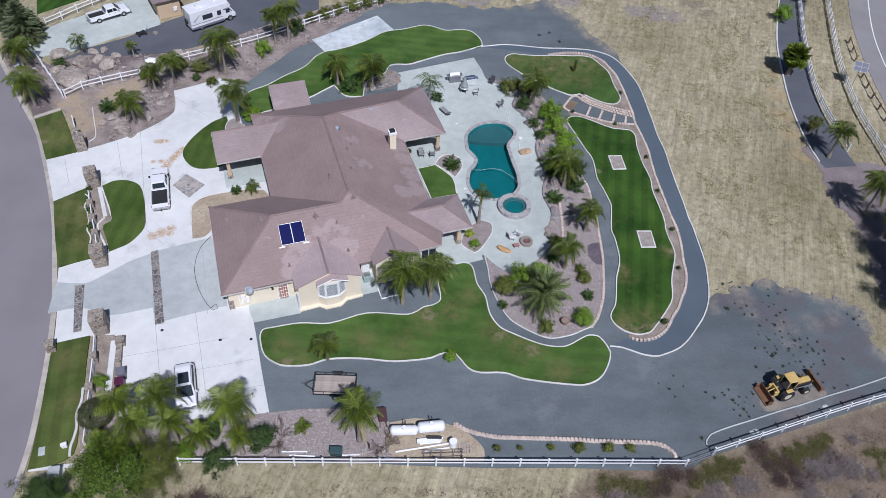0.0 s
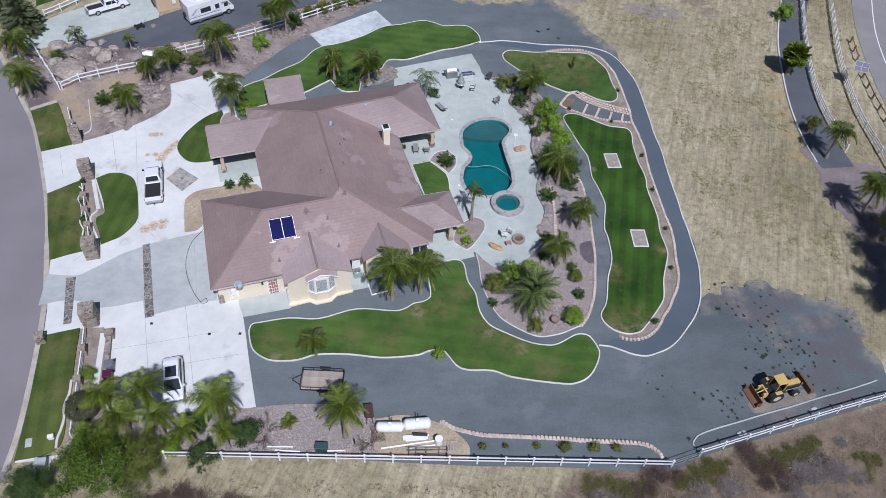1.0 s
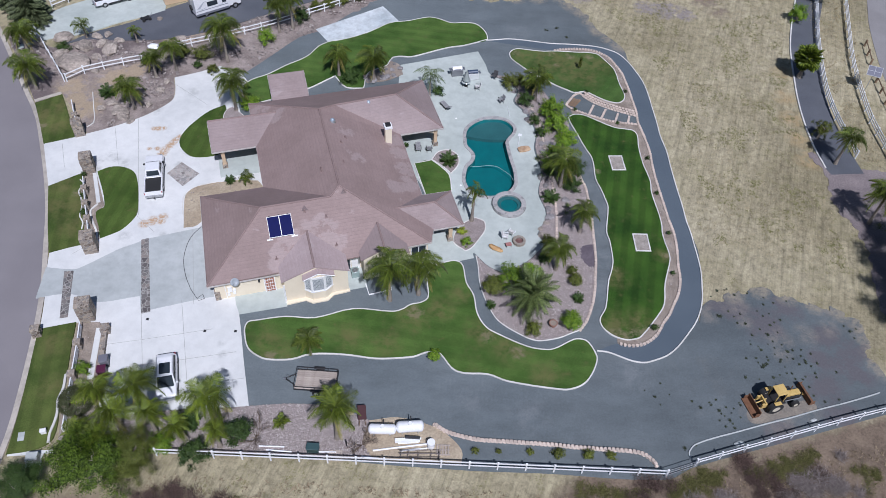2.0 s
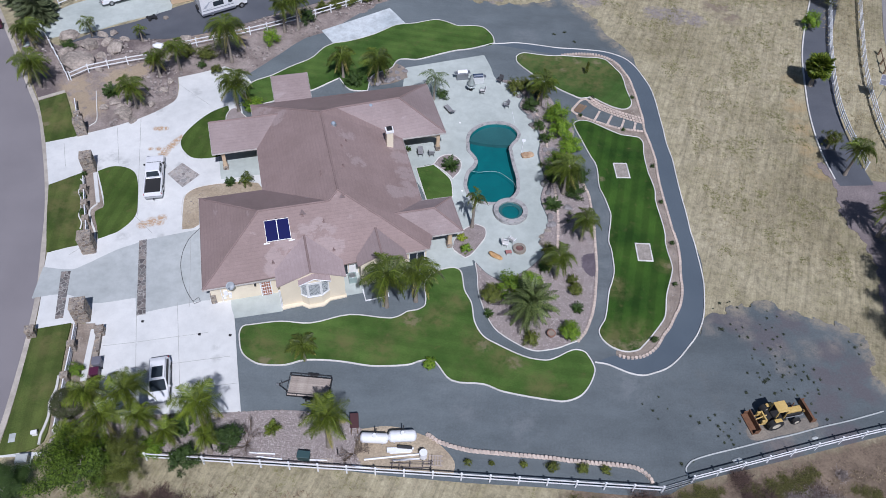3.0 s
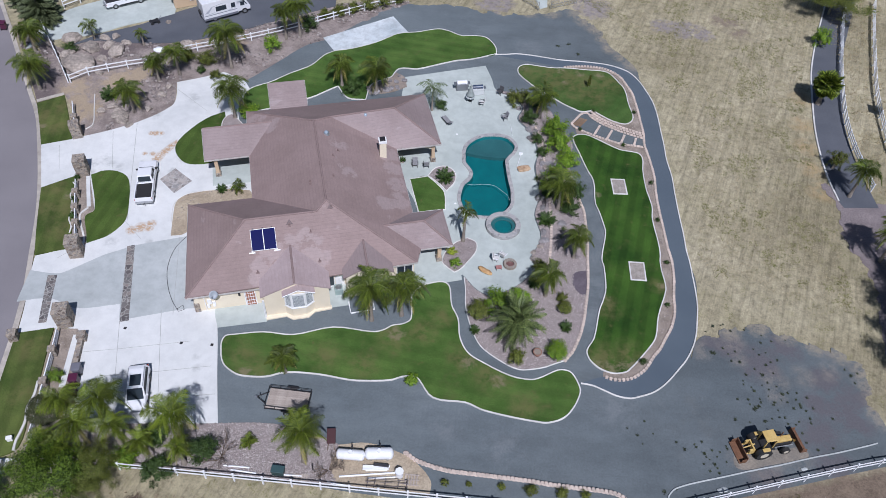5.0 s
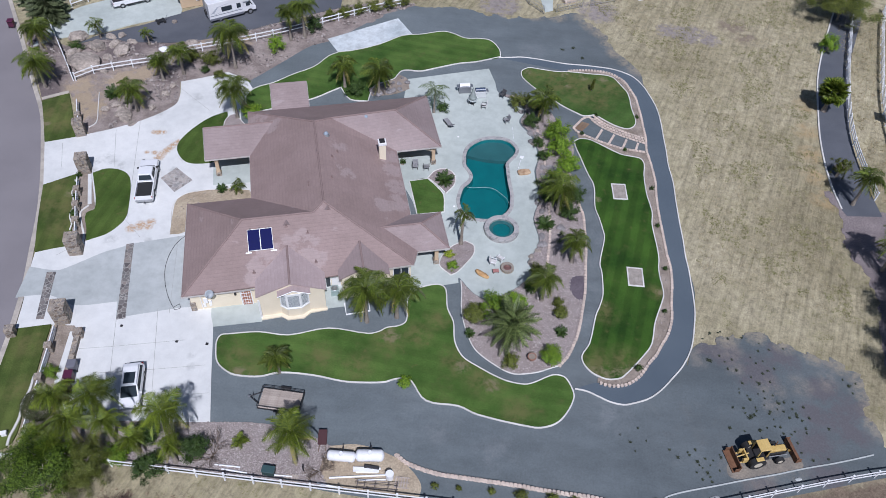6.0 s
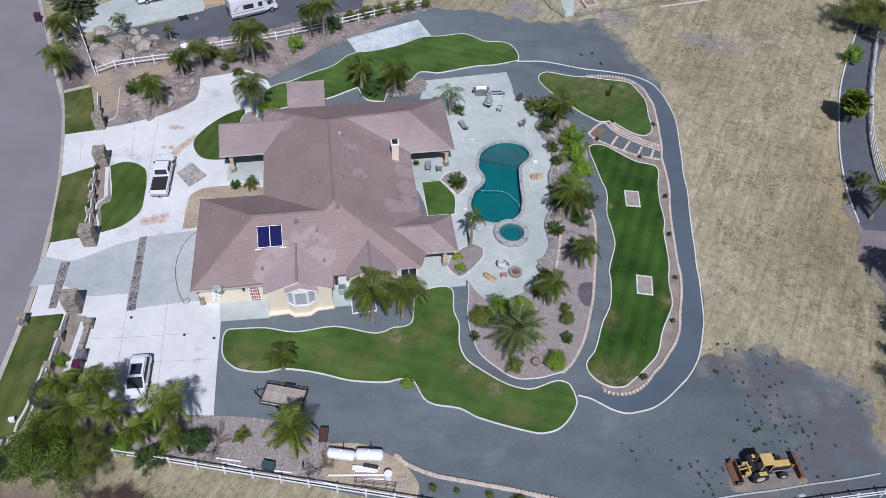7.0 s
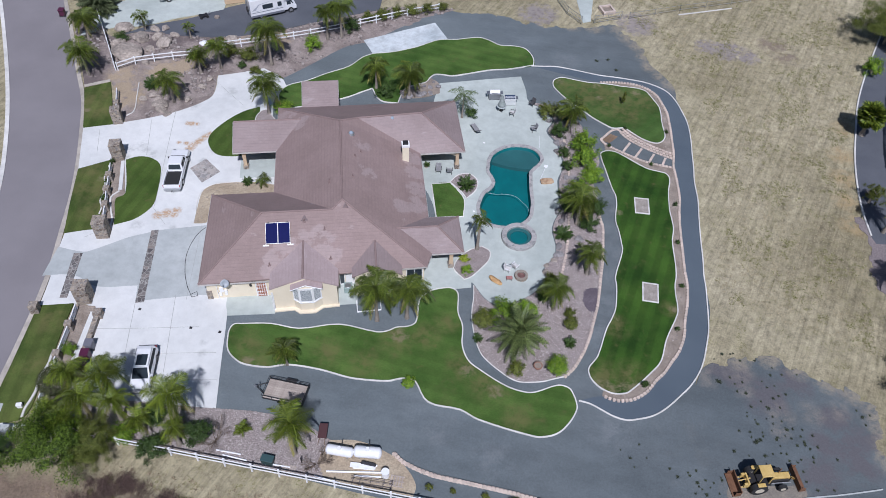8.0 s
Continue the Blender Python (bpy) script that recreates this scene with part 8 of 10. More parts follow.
# ---- house details ----
def ridge_cap(a, b, material=None, label="darker ridge cap tiles", w=0.16):
    """Half-round cap tiles laid in a line along a ridge or hip."""
    a, b = Vector(a), Vector(b)
    d = b - a
    n = max(2, int(d.length / 0.4))
    bm = bmesh.new()
    q = d.to_track_quat("Z", "Y").to_matrix().to_4x4()
    rings = []
    for k in range(n):
        for s, r in ((k / n, 0.74), ((k + 0.98) / n, 0.60)):
            m = Matrix.Translation(a + d * s) @ q
            rings.append([bm.verts.new(m @ Vector((w * r * math.cos(math.pi * i / 4), w * r * math.sin(math.pi * i / 4), 0))) for i in range(8)])
    for u, v in zip(rings, rings[1:]):
        for i in range(8):
            bm.faces.new((u[i], u[(i + 1) % 8], v[(i + 1) % 8], v[i]))
    bm.faces.new(rings[0][::-1])
    bm.faces.new(rings[-1])
    return part("ridge_cap", bm, material or ROOF_CAP, house, label)


ROOF_CAP = surface("roof_ridge_tile", (0.21, 0.153, 0.142), (0.265, 0.195, 0.182), 0.8, 9.0, 0.8, 0.4, 0.02, 0, 0.5, 0.2)
for a, b in ((R1, R2), (SW, H1), (H1, NWC), (H1, V1), (V1, R1), (R1, SE), (R2, NW2), (R2, R3), (R3, R4), (R4, NE), (R4, ET), (PR0, PR1), (PR1, (26.4, 2.3, 2.9)), (PR1, (26.4, 7.4, 2.9)),
             ((10.25, 3.4, 4.7), (10.25, -1.4, 4.68)), ((17.35, 3.1, 4.54), (17.35, -0.45, 4.52)), ((9.7, 23.0, 4.33), (1.9, 23.0, 4.28))):
    ridge_cap(a, b)

# chimney on the courtyard side
chim = part("chimney", boxed(21.0, 15.65, 2.6, 21.75, 16.4, 5.7, 0.02), STUCCO, house, "cream stucco chimney")
part("collar", boxed(20.93, 15.58, 5.7, 21.82, 16.47, 5.98, 0.02), WHITE, chim, "white chimney collar")
part("flue_cap", boxed(21.08, 15.73, 5.98, 21.67, 16.32, 6.16, 0.02), IRON, chim, "dark metal spark arrestor")


def roof_z(x, y):
    """Height of the big roof planes at a place."""
    s = 2.9 + 0.524 * y
    w = 2.9 + 0.498 * (x - 6.77) if y > 7 else 2.9 + 0.524 * x
    e = 6.67 - 0.425 * (x - 14.3)
    n = 2.9 + 0.51 * (27.0 - y)
    return min(s, w, e, n)


for x, y, z, r in ((20.18, 20.96, 5.36, 0.27), (15.45, 17.75, roof_z(15.45, 17.75) - 0.05, 0.27)):
    dome = part("tube_skylight", rod(bmesh.new(), (x, y, z), (x, y, z + 0.22), r * 1.45, r * 1.1, 18), STEEL, house, "round tubular skylight")
    bm = bmesh.new()
    bmesh.ops.create_uvsphere(bm, u_segments=16, v_segments=8, radius=r * 0.92, matrix=pose(x, y, z + 0.2))
    part("dome", bm, plain("skylight_acrylic", (0.30, 0.36, 0.42), 0.15), dome, "pale clear dome", True)
for x, y in ((13.0, 10.6), (15.77, 14.2), (15.45, 10.9), (12.97, 10.2), (12.4, 4.4), (10.4, 5.2), (12.9, 1.7), (6.9, 1.4), (16.4, 15.2), (14.7, 6.4)):
    z = roof_z(x, y) - 0.05
    vent = part("vent_pipe", rod(bmesh.new(), (x, y, z), (x, y, z + 0.36), 0.07, None, 10), ROOF_CAP, house, "brown vent pipe")
    part("flashing", boxed(x - 0.15, y - 0.15, z - 0.02, x + 0.15, y + 0.15, z + 0.06, 0.02), ROOF_CAP, vent)
for x, y in ((10.45, 5.6), (14.6, 6.6)):
    z = roof_z(x, y) - 0.02
    bm = bmesh.new()
    vs = [bm.verts.new(v) for v in ((x - 0.45, y - 0.35, z - 0.22), (x + 0.45, y - 0.35, z - 0.22), (x, y - 0.35, z + 0.12), (x, y + 0.45, z + 0.14))]
    for q in ((0, 1, 2), (1, 3, 2), (0, 2, 3), (0, 3, 1)):
        bm.faces.new([vs[i] for i in q])
    bmesh.ops.recalc_face_normals(bm, faces=bm.faces)
    part("gable_vent", bm, ROOF_PALE, house, "small tiled attic vent")

# solar collectors on the south slope
slope = math.degrees(math.atan(0.524))
solar = thing("solar_panel", HOUSE @ pose(7.8, 4.15, 2.9 + 0.524 * 4.15 + 0.14, slope) @ Matrix.Diagonal((1, 0.8, 1, 1)), "pair of navy solar panels in a white frame on the roof", "solar panel")
for sx in (-0.6, 0.6):
    panel = part("panel", boxed(sx - 0.56, -1.3, 0, sx + 0.56, 1.3, 0.06, 0.01), SOLAR, solar, "navy solar panel")
for a in ((-1.2, -1.36, 1.2, -1.3), (-1.2, 1.3, 1.2, 1.36), (-1.2, -1.3, -1.16, 1.3), (1.16, -1.3, 1.2, 1.3), (-0.035, -1.3, 0.035, 1.3)):
    part("frame", boxed(a[0], a[1], -0.02, a[2], a[3], 0.075), WHITE, solar)
for sx in (-1.2, 1.2):
    part("foot", boxed(sx - 0.3, -1.62, -0.06, sx + 0.3, -1.45, 0.02, 0.01), WHITE, solar)
    part("bracket", boxed(sx - 0.04, -1.5, -0.08, sx + 0.04, -1.3, 0.02), WHITE, solar)
for sx in (-0.9, 0.0, 0.9):
    part("clip", boxed(sx - 0.08, 1.36, -0.06, sx + 0.08, 1.5, 0.05, 0.01), IRON, solar)

dish = thing("satellite_dish", HOUSE @ pose(2.6, -0.1, 2.95, 0, 0, 0) @ Matrix.Scale(0.8, 4), "grey satellite dish on the eave", "satellite dish")
bm = bmesh.new()
bmesh.ops.create_uvsphere(bm, u_segments=20, v_segments=10, radius=0.9)
bmesh.ops.delete(bm, geom=[v for v in bm.verts if v.co.z > -0.68], context="VERTS")
bmesh.ops.translate(bm, vec=(0, 0, 0.9), verts=bm.verts)
bmesh.ops.solidify(bm, geom=bm.faces, thickness=0.02)
bmesh.ops.transform(bm, matrix=pose(0, -0.25, 0.35, 50, 0, 20), verts=bm.verts)
part("reflector", bm, plain("dish_grey", (0.30, 0.33, 0.36), 0.5), dish, "pale grey reflector", True)
part("mast", rod(bmesh.new(), (0, 0.1, -0.05), (0, -0.15, 0.4), 0.03), STEEL, dish)
part("feed_arm", rod(bmesh.new(), (0, -0.3, 0.25), (-0.15, -0.85, 0.55), 0.02), STEEL, dish)
part("feed_horn", boxed(-0.22, -0.95, 0.5, -0.08, -0.8, 0.62, 0.02), STEEL, dish)


def window(x, y, w, h, z, face="s", bars=2, frame=WHITE):
    """A framed window on a wall; panes sit back inside the frame."""
    turn = {"s": 0, "n": 180, "e": 90, "w": -90}[face]
    win = part("window", boxed(-w / 2, -0.015, 0, w / 2, 0.03, h), GLASS, house, "dark glazed window")
    win.matrix_basis = pose(x, y, z, 0, 0, turn)
    for a in ((-w / 2 - 0.08, -0.08, w / 2 + 0.08, 0.0), (-w / 2 - 0.08, h, w / 2 + 0.08, h + 0.08)):
        part("window_frame", boxed(a[0], -0.07, a[1], a[2], 0.03, a[3], 0.008), frame, win, "white window frame")
    for sx in (-w / 2 - 0.04, w / 2 + 0.04) + tuple(-w / 2 + w * k / bars for k in range(1, bars)):
        part("window_frame", boxed(sx - 0.04, -0.065, 0, sx + 0.04, 0.03, h, 0.008), frame, win, "white window frame")
    return win


window(21.2, 1.0, 1.5, 1.9, 0.3, "s", 2)
window(13.85, 1.4, 0.4, 2.0, 0.1, "s", 1)
part("back_door", boxed(14.2, 1.34, 0.06, 15.1, 1.4, 2.1, 0.01), WHITE, house, "white panelled back door")
window(18.6, -0.4, 1.5, 1.2, 0.9, "s", 2)
window(16.6, -0.4, 1.1, 1.2, 0.9, "s", 2)
window(22.72, 12.5, 2.2, 2.0, 0.1, "e", 3)
window(25.0, 21.0, 2.4, 2.1, 0.1, "s", 3)
window(22.22, 4.6, 1.8, 2.0, 0.1, "e", 2)
window(17.0, 26.62, 1.8, 1.2, 0.9, "n", 2)
window(22.0, 26.62, 1.8, 1.2, 0.9, "n", 2)
window(10.3, 26.62, 1.4, 2.0, 0.1, "n", 2)
window(27.82, 24.0, 1.8, 1.2, 0.9, "e", 2)
for gx in (2.6, 6.6, 10.0):
    gd = part("garage_door", boxed(0.50, gx - 1.25, 0.05, 0.56, gx + 1.25, 2.15, 0.01), WHITE, house, "white panelled garage door")
    for k in range(4):
        for j in range(4):
            part("door_panel", boxed(0.475, gx - 1.2 + j * 0.6, 0.12 + k * 0.5, 0.505, gx - 0.68 + j * 0.6, 0.54 + k * 0.5, 0.012), WHITE, gd)

# side door with a barred panel, wall lamp, meter boxes and stone corner
door = part("side_door", boxed(5.38, 0.42, 0.06, 6.28, 0.5, 2.1, 0.01), plain("russet_door_paint", (0.33, 0.14, 0.085), 0.5), house, "russet glazed side door")
for a in ((5.28, 5.38, 0.06, 2.2), (6.28, 6.38, 0.06, 2.2), (5.38, 6.28, 2.1, 2.2)):
    part("door_frame", boxed(a[0], 0.4, a[2], a[1], 0.5, a[3], 0.008), WHITE, door, "white door frame")
for k in range(4):
    part("bar", boxed(5.42 + 0.22 * k, 0.395, 0.15, 5.46 + 0.22 * k, 0.42, 2.05), WHITE, door, "white door bar")
for k in range(4):
    part("bar", boxed(5.4, 0.39, 0.3 + 0.5 * k, 6.26, 0.415, 0.34 + 0.5 * k), WHITE, door, "white door bar")
lamp_box = part("wall_lamp", boxed(4.75, 0.32, 1.75, 4.95, 0.5, 2.1, 0.03), IRON, house, "dark wall lantern")
for x0, z0, x1, z1 in ((1.75, 1.05, 2.15, 1.75), (2.2, 0.6, 2.45, 0.95), (2.2, 1.0, 2.5, 1.35), (1.65, 0.5, 1.9, 0.95)):
    part("meter_box", boxed(x0, 0.36, z0, x1, 0.5, z1, 0.015), WHITE, house, "white utility meter box")
part("conduit", boxed(1.5, 0.4, 0.1, 1.56, 0.5, 2.7), WHITE, house)
part("stone_corner", boxed(0.42, 0.38, 0, 0.95, 0.62, 1.25, 0.03), STONE, house, "fieldstone corner cladding")
part("stone_corner", boxed(0.42, 0.62, 0, 0.58, 1.3, 1.25, 0.03), STONE, house, "fieldstone corner cladding")

# bay window under the gable
bay_plan = [(9.1, -1.3), (9.75, -1.8), (11.05, -1.8), (11.85, -1.3)]
bay = part("bay", slab_mesh(bay_plan, 0.0, 1.35), STUCCO, house, "stucco bay below the window")
part("bay_head", slab_mesh([(9.05, -1.3), (9.73, -1.85), (11.07, -1.85), (11.9, -1.3)], 3.4, 3.55), WHITE, house, "white bay window head")
part("bay_sill", slab_mesh([(9.02, -1.3), (9.71, -1.88), (11.09, -1.88), (11.93, -1.3)], 1.35, 1.45), WHITE, house, "white bay window sill")
BLIND = plain("grey_white_blind_slats", (0.46, 0.49, 0.50), 0.6)
for (ax, ay), (bx, by) in zip(bay_plan, bay_plan[1:]):
    d = Vector((bx - ax, by - ay))
    m = pose(ax, ay, 1.45, 0, 0, math.degrees(math.atan2(d.y, d.x)))
    l = d.length
    win = part("window", boxed(0.05, 0.02, 0, l - 0.05, 0.05, 1.95, 0, m), GLASS, house, "bay window with white blinds")
    for a in ((0, 0, 0.12, 1.95), (l - 0.12, 0, l, 1.95), (0.12, 0, l - 0.12, 0.12), (0.12, 1.83, l - 0.12, 1.95)):
        part("window_frame", boxed(a[0], -0.03, a[1], a[2], 0.05, a[3], 0.0, m), WHITE, win, "white window frame")
    for k in range(14):
        part("slat", boxed(0.12, -0.01, 0.12 + 0.122 * k, l - 0.12, 0.015, 0.18 + 0.122 * k, 0.0, m), BLIND, win, "white blind slat")
roof_part("roof_plane", [[(8.95, -1.95, 3.6), (10.45, -1.95, 4.25), (10.45, -1.3, 4.3), (8.95, -1.3, 3.65)]], ROOF_GABLE)
roof_part("roof_plane", [[(10.45, -1.95, 4.25), (12.05, -1.95, 3.6), (12.05, -1.3, 3.65), (10.45, -1.3, 4.3)]], ROOF_GABLE)
part("bay_front", slab_mesh([(9.1, -1.3), (9.75, -1.8), (11.05, -1.8), (11.85, -1.3)], 3.55, 3.66), STUCCO, house, "stucco band above the bay window")
for (ax, ay, az), (bx, by, bz) in (((8.95, -1.97, 3.54), (10.45, -1.97, 4.19)), ((10.45, -1.97, 4.19), (12.05, -1.97, 3.54))):
    part("fascia", rod(bmesh.new(), (ax, ay, az), (bx, by, bz), 0.055, None, 4), WHITE, house, "white eave trim")
part("footing", slab_mesh([(7.1, -1.75), (9.0, -1.65), (9.6, -2.15), (11.15, -2.15), (11.85, -1.6), (13.5, -1.5), (13.5, -1.1), (7.1, -1.1)], 0.0, 0.16), STUCCO, house, "cream stucco footing")
for x, a in ((7.05, 8), (7.15, -4)):
    part("downspout", boxed(x - 0.04, -1.5, 0.05, x + 0.04, -1.42, 2.8), WHITE, house)

ac = thing("air_conditioner", HOUSE @ pose(14.4, 0.5, 0.0), "grey-green air conditioner unit beside the wall", "air conditioner")
part("cabinet", boxed(-0.4, -0.4, 0.05, 0.4, 0.4, 0.85, 0.03), plain("grey_green_enamel", (0.30, 0.38, 0.36), 0.5), ac)
part("grille", ring(0.05, 0.33, 0.85, 0.88, 20), STEEL, ac, "grey round fan grille")
tagged(part("entry_slab", slab_mesh([tuple((HOUSE @ Vector((x, y, 0)))[:2]) for x, y in ((0.9, -1.75), (7.1, -1.9), (7.2, 0.5), (0.9, 0.5))], -0.1, 0.055), CONCRETE_DECK), "cream concrete walk along the front wall", "path", "", "structure")
tagged(part("entry_slab", slab_mesh([tuple((HOUSE @ Vector((x, y, 0)))[:2]) for x, y in ((13.3, -1.3), (15.3, -1.3), (15.3, 1.4), (13.3, 1.4))], -0.1, 0.055), CONCRETE_DECK), "cream concrete pad beside the back door", "path", "", "structure")
tagged(part("entry_slab", slab_mesh([tuple((HOUSE @ Vector((x, y, 0)))[:2]) for x, y in ((20.0, -0.3), (27.0, -0.1), (27.4, 3.0), (24.0, 7.0), (20.0, 2.0))], -0.1, 0.062), CONCRETE_DECK), "cream concrete floor of the covered patio", "path", "", "structure")
tagged(part("entry_floor", slab_mesh([tuple((HOUSE @ Vector((x, y, 0)))[:2]) for x, y in ((2.3, 18.0), (7.4, 17.9), (7.4, 24.0), (2.3, 24.0))], -0.1, 0.1), CONCRETE_DECK), "cream concrete floor of the front porch", "path", "", "structure")
fr = [HOUSE @ Vector((x, y, 0)) for x, y in ((15.2, -0.9), (15.25, -2.35), (17.6, -2.25), (17.6, -0.9))]
tagged(part("bed_frame", sweep([Vector(v[:2]) for v in fr], 0.12, -0.05, 0.12), WHITE), "white painted edging of a small side bed", "kerb", "", "structure")

# porch and patio columns
for x, y, h in ((3.0, 19.7, 2.75), (3.0, 23.9, 2.75), (27.6, 18.2, 2.75), (25.2, 3.0, 2.75), (25.9, 6.9, 2.75)):
    col = part("column", boxed(x - 0.2, y - 0.2, 0, x + 0.2, y + 0.2, h, 0.02), STUCCO_TAN, house, "tan stucco column")
    part("plinth", boxed(x - 0.3, y - 0.3, 0, x + 0.3, y + 0.3, 0.6, 0.03), STONE, col, "fieldstone plinth")
part("beam", boxed(2.7, 19.55, 2.45, 7.3, 19.85, 2.8), STUCCO_TAN, house, "tan stucco porch beam")
part("beam", boxed(2.85, 19.85, 2.45, 3.15, 24.0, 2.8), STUCCO_TAN, house, "tan stucco porch beam")
part("beam", boxed(22.3, 2.85, 2.55, 25.9, 3.1, 2.85), WHITE, house, "white patio beam")
# arched beam of the back patio
bm = bmesh.new()
pts = [(22.7, 2.85)] + [(22.9 + 4.5 * k / 12, 1.95 + 0.6 * math.sin(math.pi * k / 12)) for k in range(13)] + [(27.8, 2.85)]
f = bm.faces.new([bm.verts.new((x, 18.1, z)) for x, z in [(22.7, 1.9)] + pts[1:-1] + [(27.8, 1.9), (27.8, 2.85), (22.7, 2.85)]])
ext = bmesh.ops.extrude_face_region(bm, geom=[f])["geom"]
bmesh.ops.translate(bm, vec=(0, 0.25, 0), verts=[v for v in ext if isinstance(v, bmesh.types.BMVert)])
bmesh.ops.triangulate(bm, faces=[f for f in bm.faces if len(f.verts) > 4])
bmesh.ops.recalc_face_normals(bm, faces=bm.faces)
part("arch_beam", bm, STUCCO, house, "cream stucco arched beam")
front_door = part("front_door", boxed(7.22, 20.6, 0.1, 7.3, 22.4, 2.4, 0.01), TIMBER, house, "brown timber double front door")

# garden hose snaking over the driveway panel
hose = [(p.x, p.y, 0.11) for p in smooth_line([(-22.6, 56.6), (-23.4, 54.6), (-23.35, 52.0), (-22.6, 49.8), (-21.5, 47.9), (-20.4, 46.6), (-19.9, 46.9), (-20.2, 47.4), (-20.6, 46.9)], False, 6)]
tagged(tube("garden_hose", hose, 0.022, IRON), "dark garden hose lying over the driveway", "hose")


# ---- the animal pen past the gravel yard ----
def pen_fence(line, label, height=1.3, gap=2.4, rails=(0.15, 0.7, 1.25), mesh=True):
    """Thin galvanised pipe posts and rails with wire between."""
    f = thing("pipe_fence", pose(line[0][0], line[0][1], -0.05), label, "fence", "pipe fences")
    o = Vector(line[0])
    for a, b in zip(line, line[1:]):
        a, b = Vector(a) - o, Vector(b) - o
        n = max(1, round((b - a).length / gap))
        for k in range(n + 1):
            p = a + (b - a) * (k / n)
            part("post", rod(bmesh.new(), (p.x, p.y, 0), (p.x, p.y, height + 0.05), 0.045, 0.045, 6), STEEL, f)
        for z in rails:
            part("rail", rod(bmesh.new(), (a.x, a.y, z), (b.x, b.y, z), 0.028, 0.028, 6), STEEL, f)
        if mesh:
            for k in range(int((b - a).length / 0.3)):
                p = a + (b - a) * ((k + 0.5) * 0.3 / (b - a).length)
                part("wire", rod(bmesh.new(), (p.x, p.y, rails[0]), (p.x, p.y, rails[-1]), 0.012, 0.012, 4), STEEL, f)
    return f


pen_fence([(9.0, 112.5), (10.7, 109.4), (13.0, 107.3)], "grey pipe fence of the pen's open side")
pen_fence([(14.8, 108.0), (18.6, 110.3)], "grey pipe gate panel of the pen")
pen_fence([(19.8, 110.6), (27.2, 114.9), (34.9, 119.0), (41.0, 122.6)], "low wire fence along the field's edge", 1.1, 3.6, (0.3, 1.0), False)
tagged(part("pen_slab", slab_mesh([(11.5, 114.5), (13.2, 107.7), (14.3, 108.4), (14.1, 114.5)], -0.3, 0.0), CONCRETE_DECK), "pale concrete slab at the pen's entrance", "slab", "", "structure")
tagged(part("pen_edging", slab_mesh([(27.0, 113.9), (35.0, 118.0), (35.0, 117.8), (27.1, 113.7)], -0.3, 0.02), KERB), "pale edging strip below the wire fence", "kerb", "", "structure")
planter_box = thing("timber_planter", pose(16.4, 111.9, -0.05, 0, 0, 28), "square tan timber planter with dark earth", "planter")
for k in range(4):
    part("plank", boxed(-1.0, -1.0, 0, 1.0, -0.72, 0.5, 0.02, Matrix.Rotation(k * math.pi / 2, 4, "Z") @ Matrix.Translation((0.14 if k % 2 else -0.0, 0, 0.004 * k))), BLOCK, planter_box)
part("earth", boxed(-0.71, -0.71, 0, 0.71, 0.71, 0.3), BED_SOIL, planter_box)

# the roadside panel on its pole
roadside = thing("solar_panel", pose(58.6, 88.9, -0.05, 0, 0, -20) @ Matrix.Diagonal((0.75, 0.75, 1, 1)), "blue-grey framed solar panel tilted on a pole by the road", "solar panel")
part("pole", rod(bmesh.new(), (0, 0, 0), (0, 0, 3.2), 0.07, 0.06, 10), STEEL, roadside)
tilt = pose(0, 0, 3.3, 25)
board = part("panel", boxed(-1.15, -0.85, -0.03, 1.15, 0.85, 0.03, 0.0, tilt), plain("blue_grey_cells", (0.15, 0.155, 0.20), 0.4), roadside, "blue-grey cells")
for a in ((-1.2, -0.9, 1.2, -0.83), (-1.2, 0.83, 1.2, 0.9), (-1.2, -0.83, -1.13, 0.83), (1.13, -0.83, 1.2, 0.83), (-0.03, -0.83, 0.03, 0.83), (-1.13, -0.03, -0.03, 0.03), (0.03, -0.03, 1.13, 0.03)):
    part("frame", boxed(a[0], a[1], -0.04, a[2], a[3], 0.045, 0.0, tilt), STEEL, board, "grey metal frame")


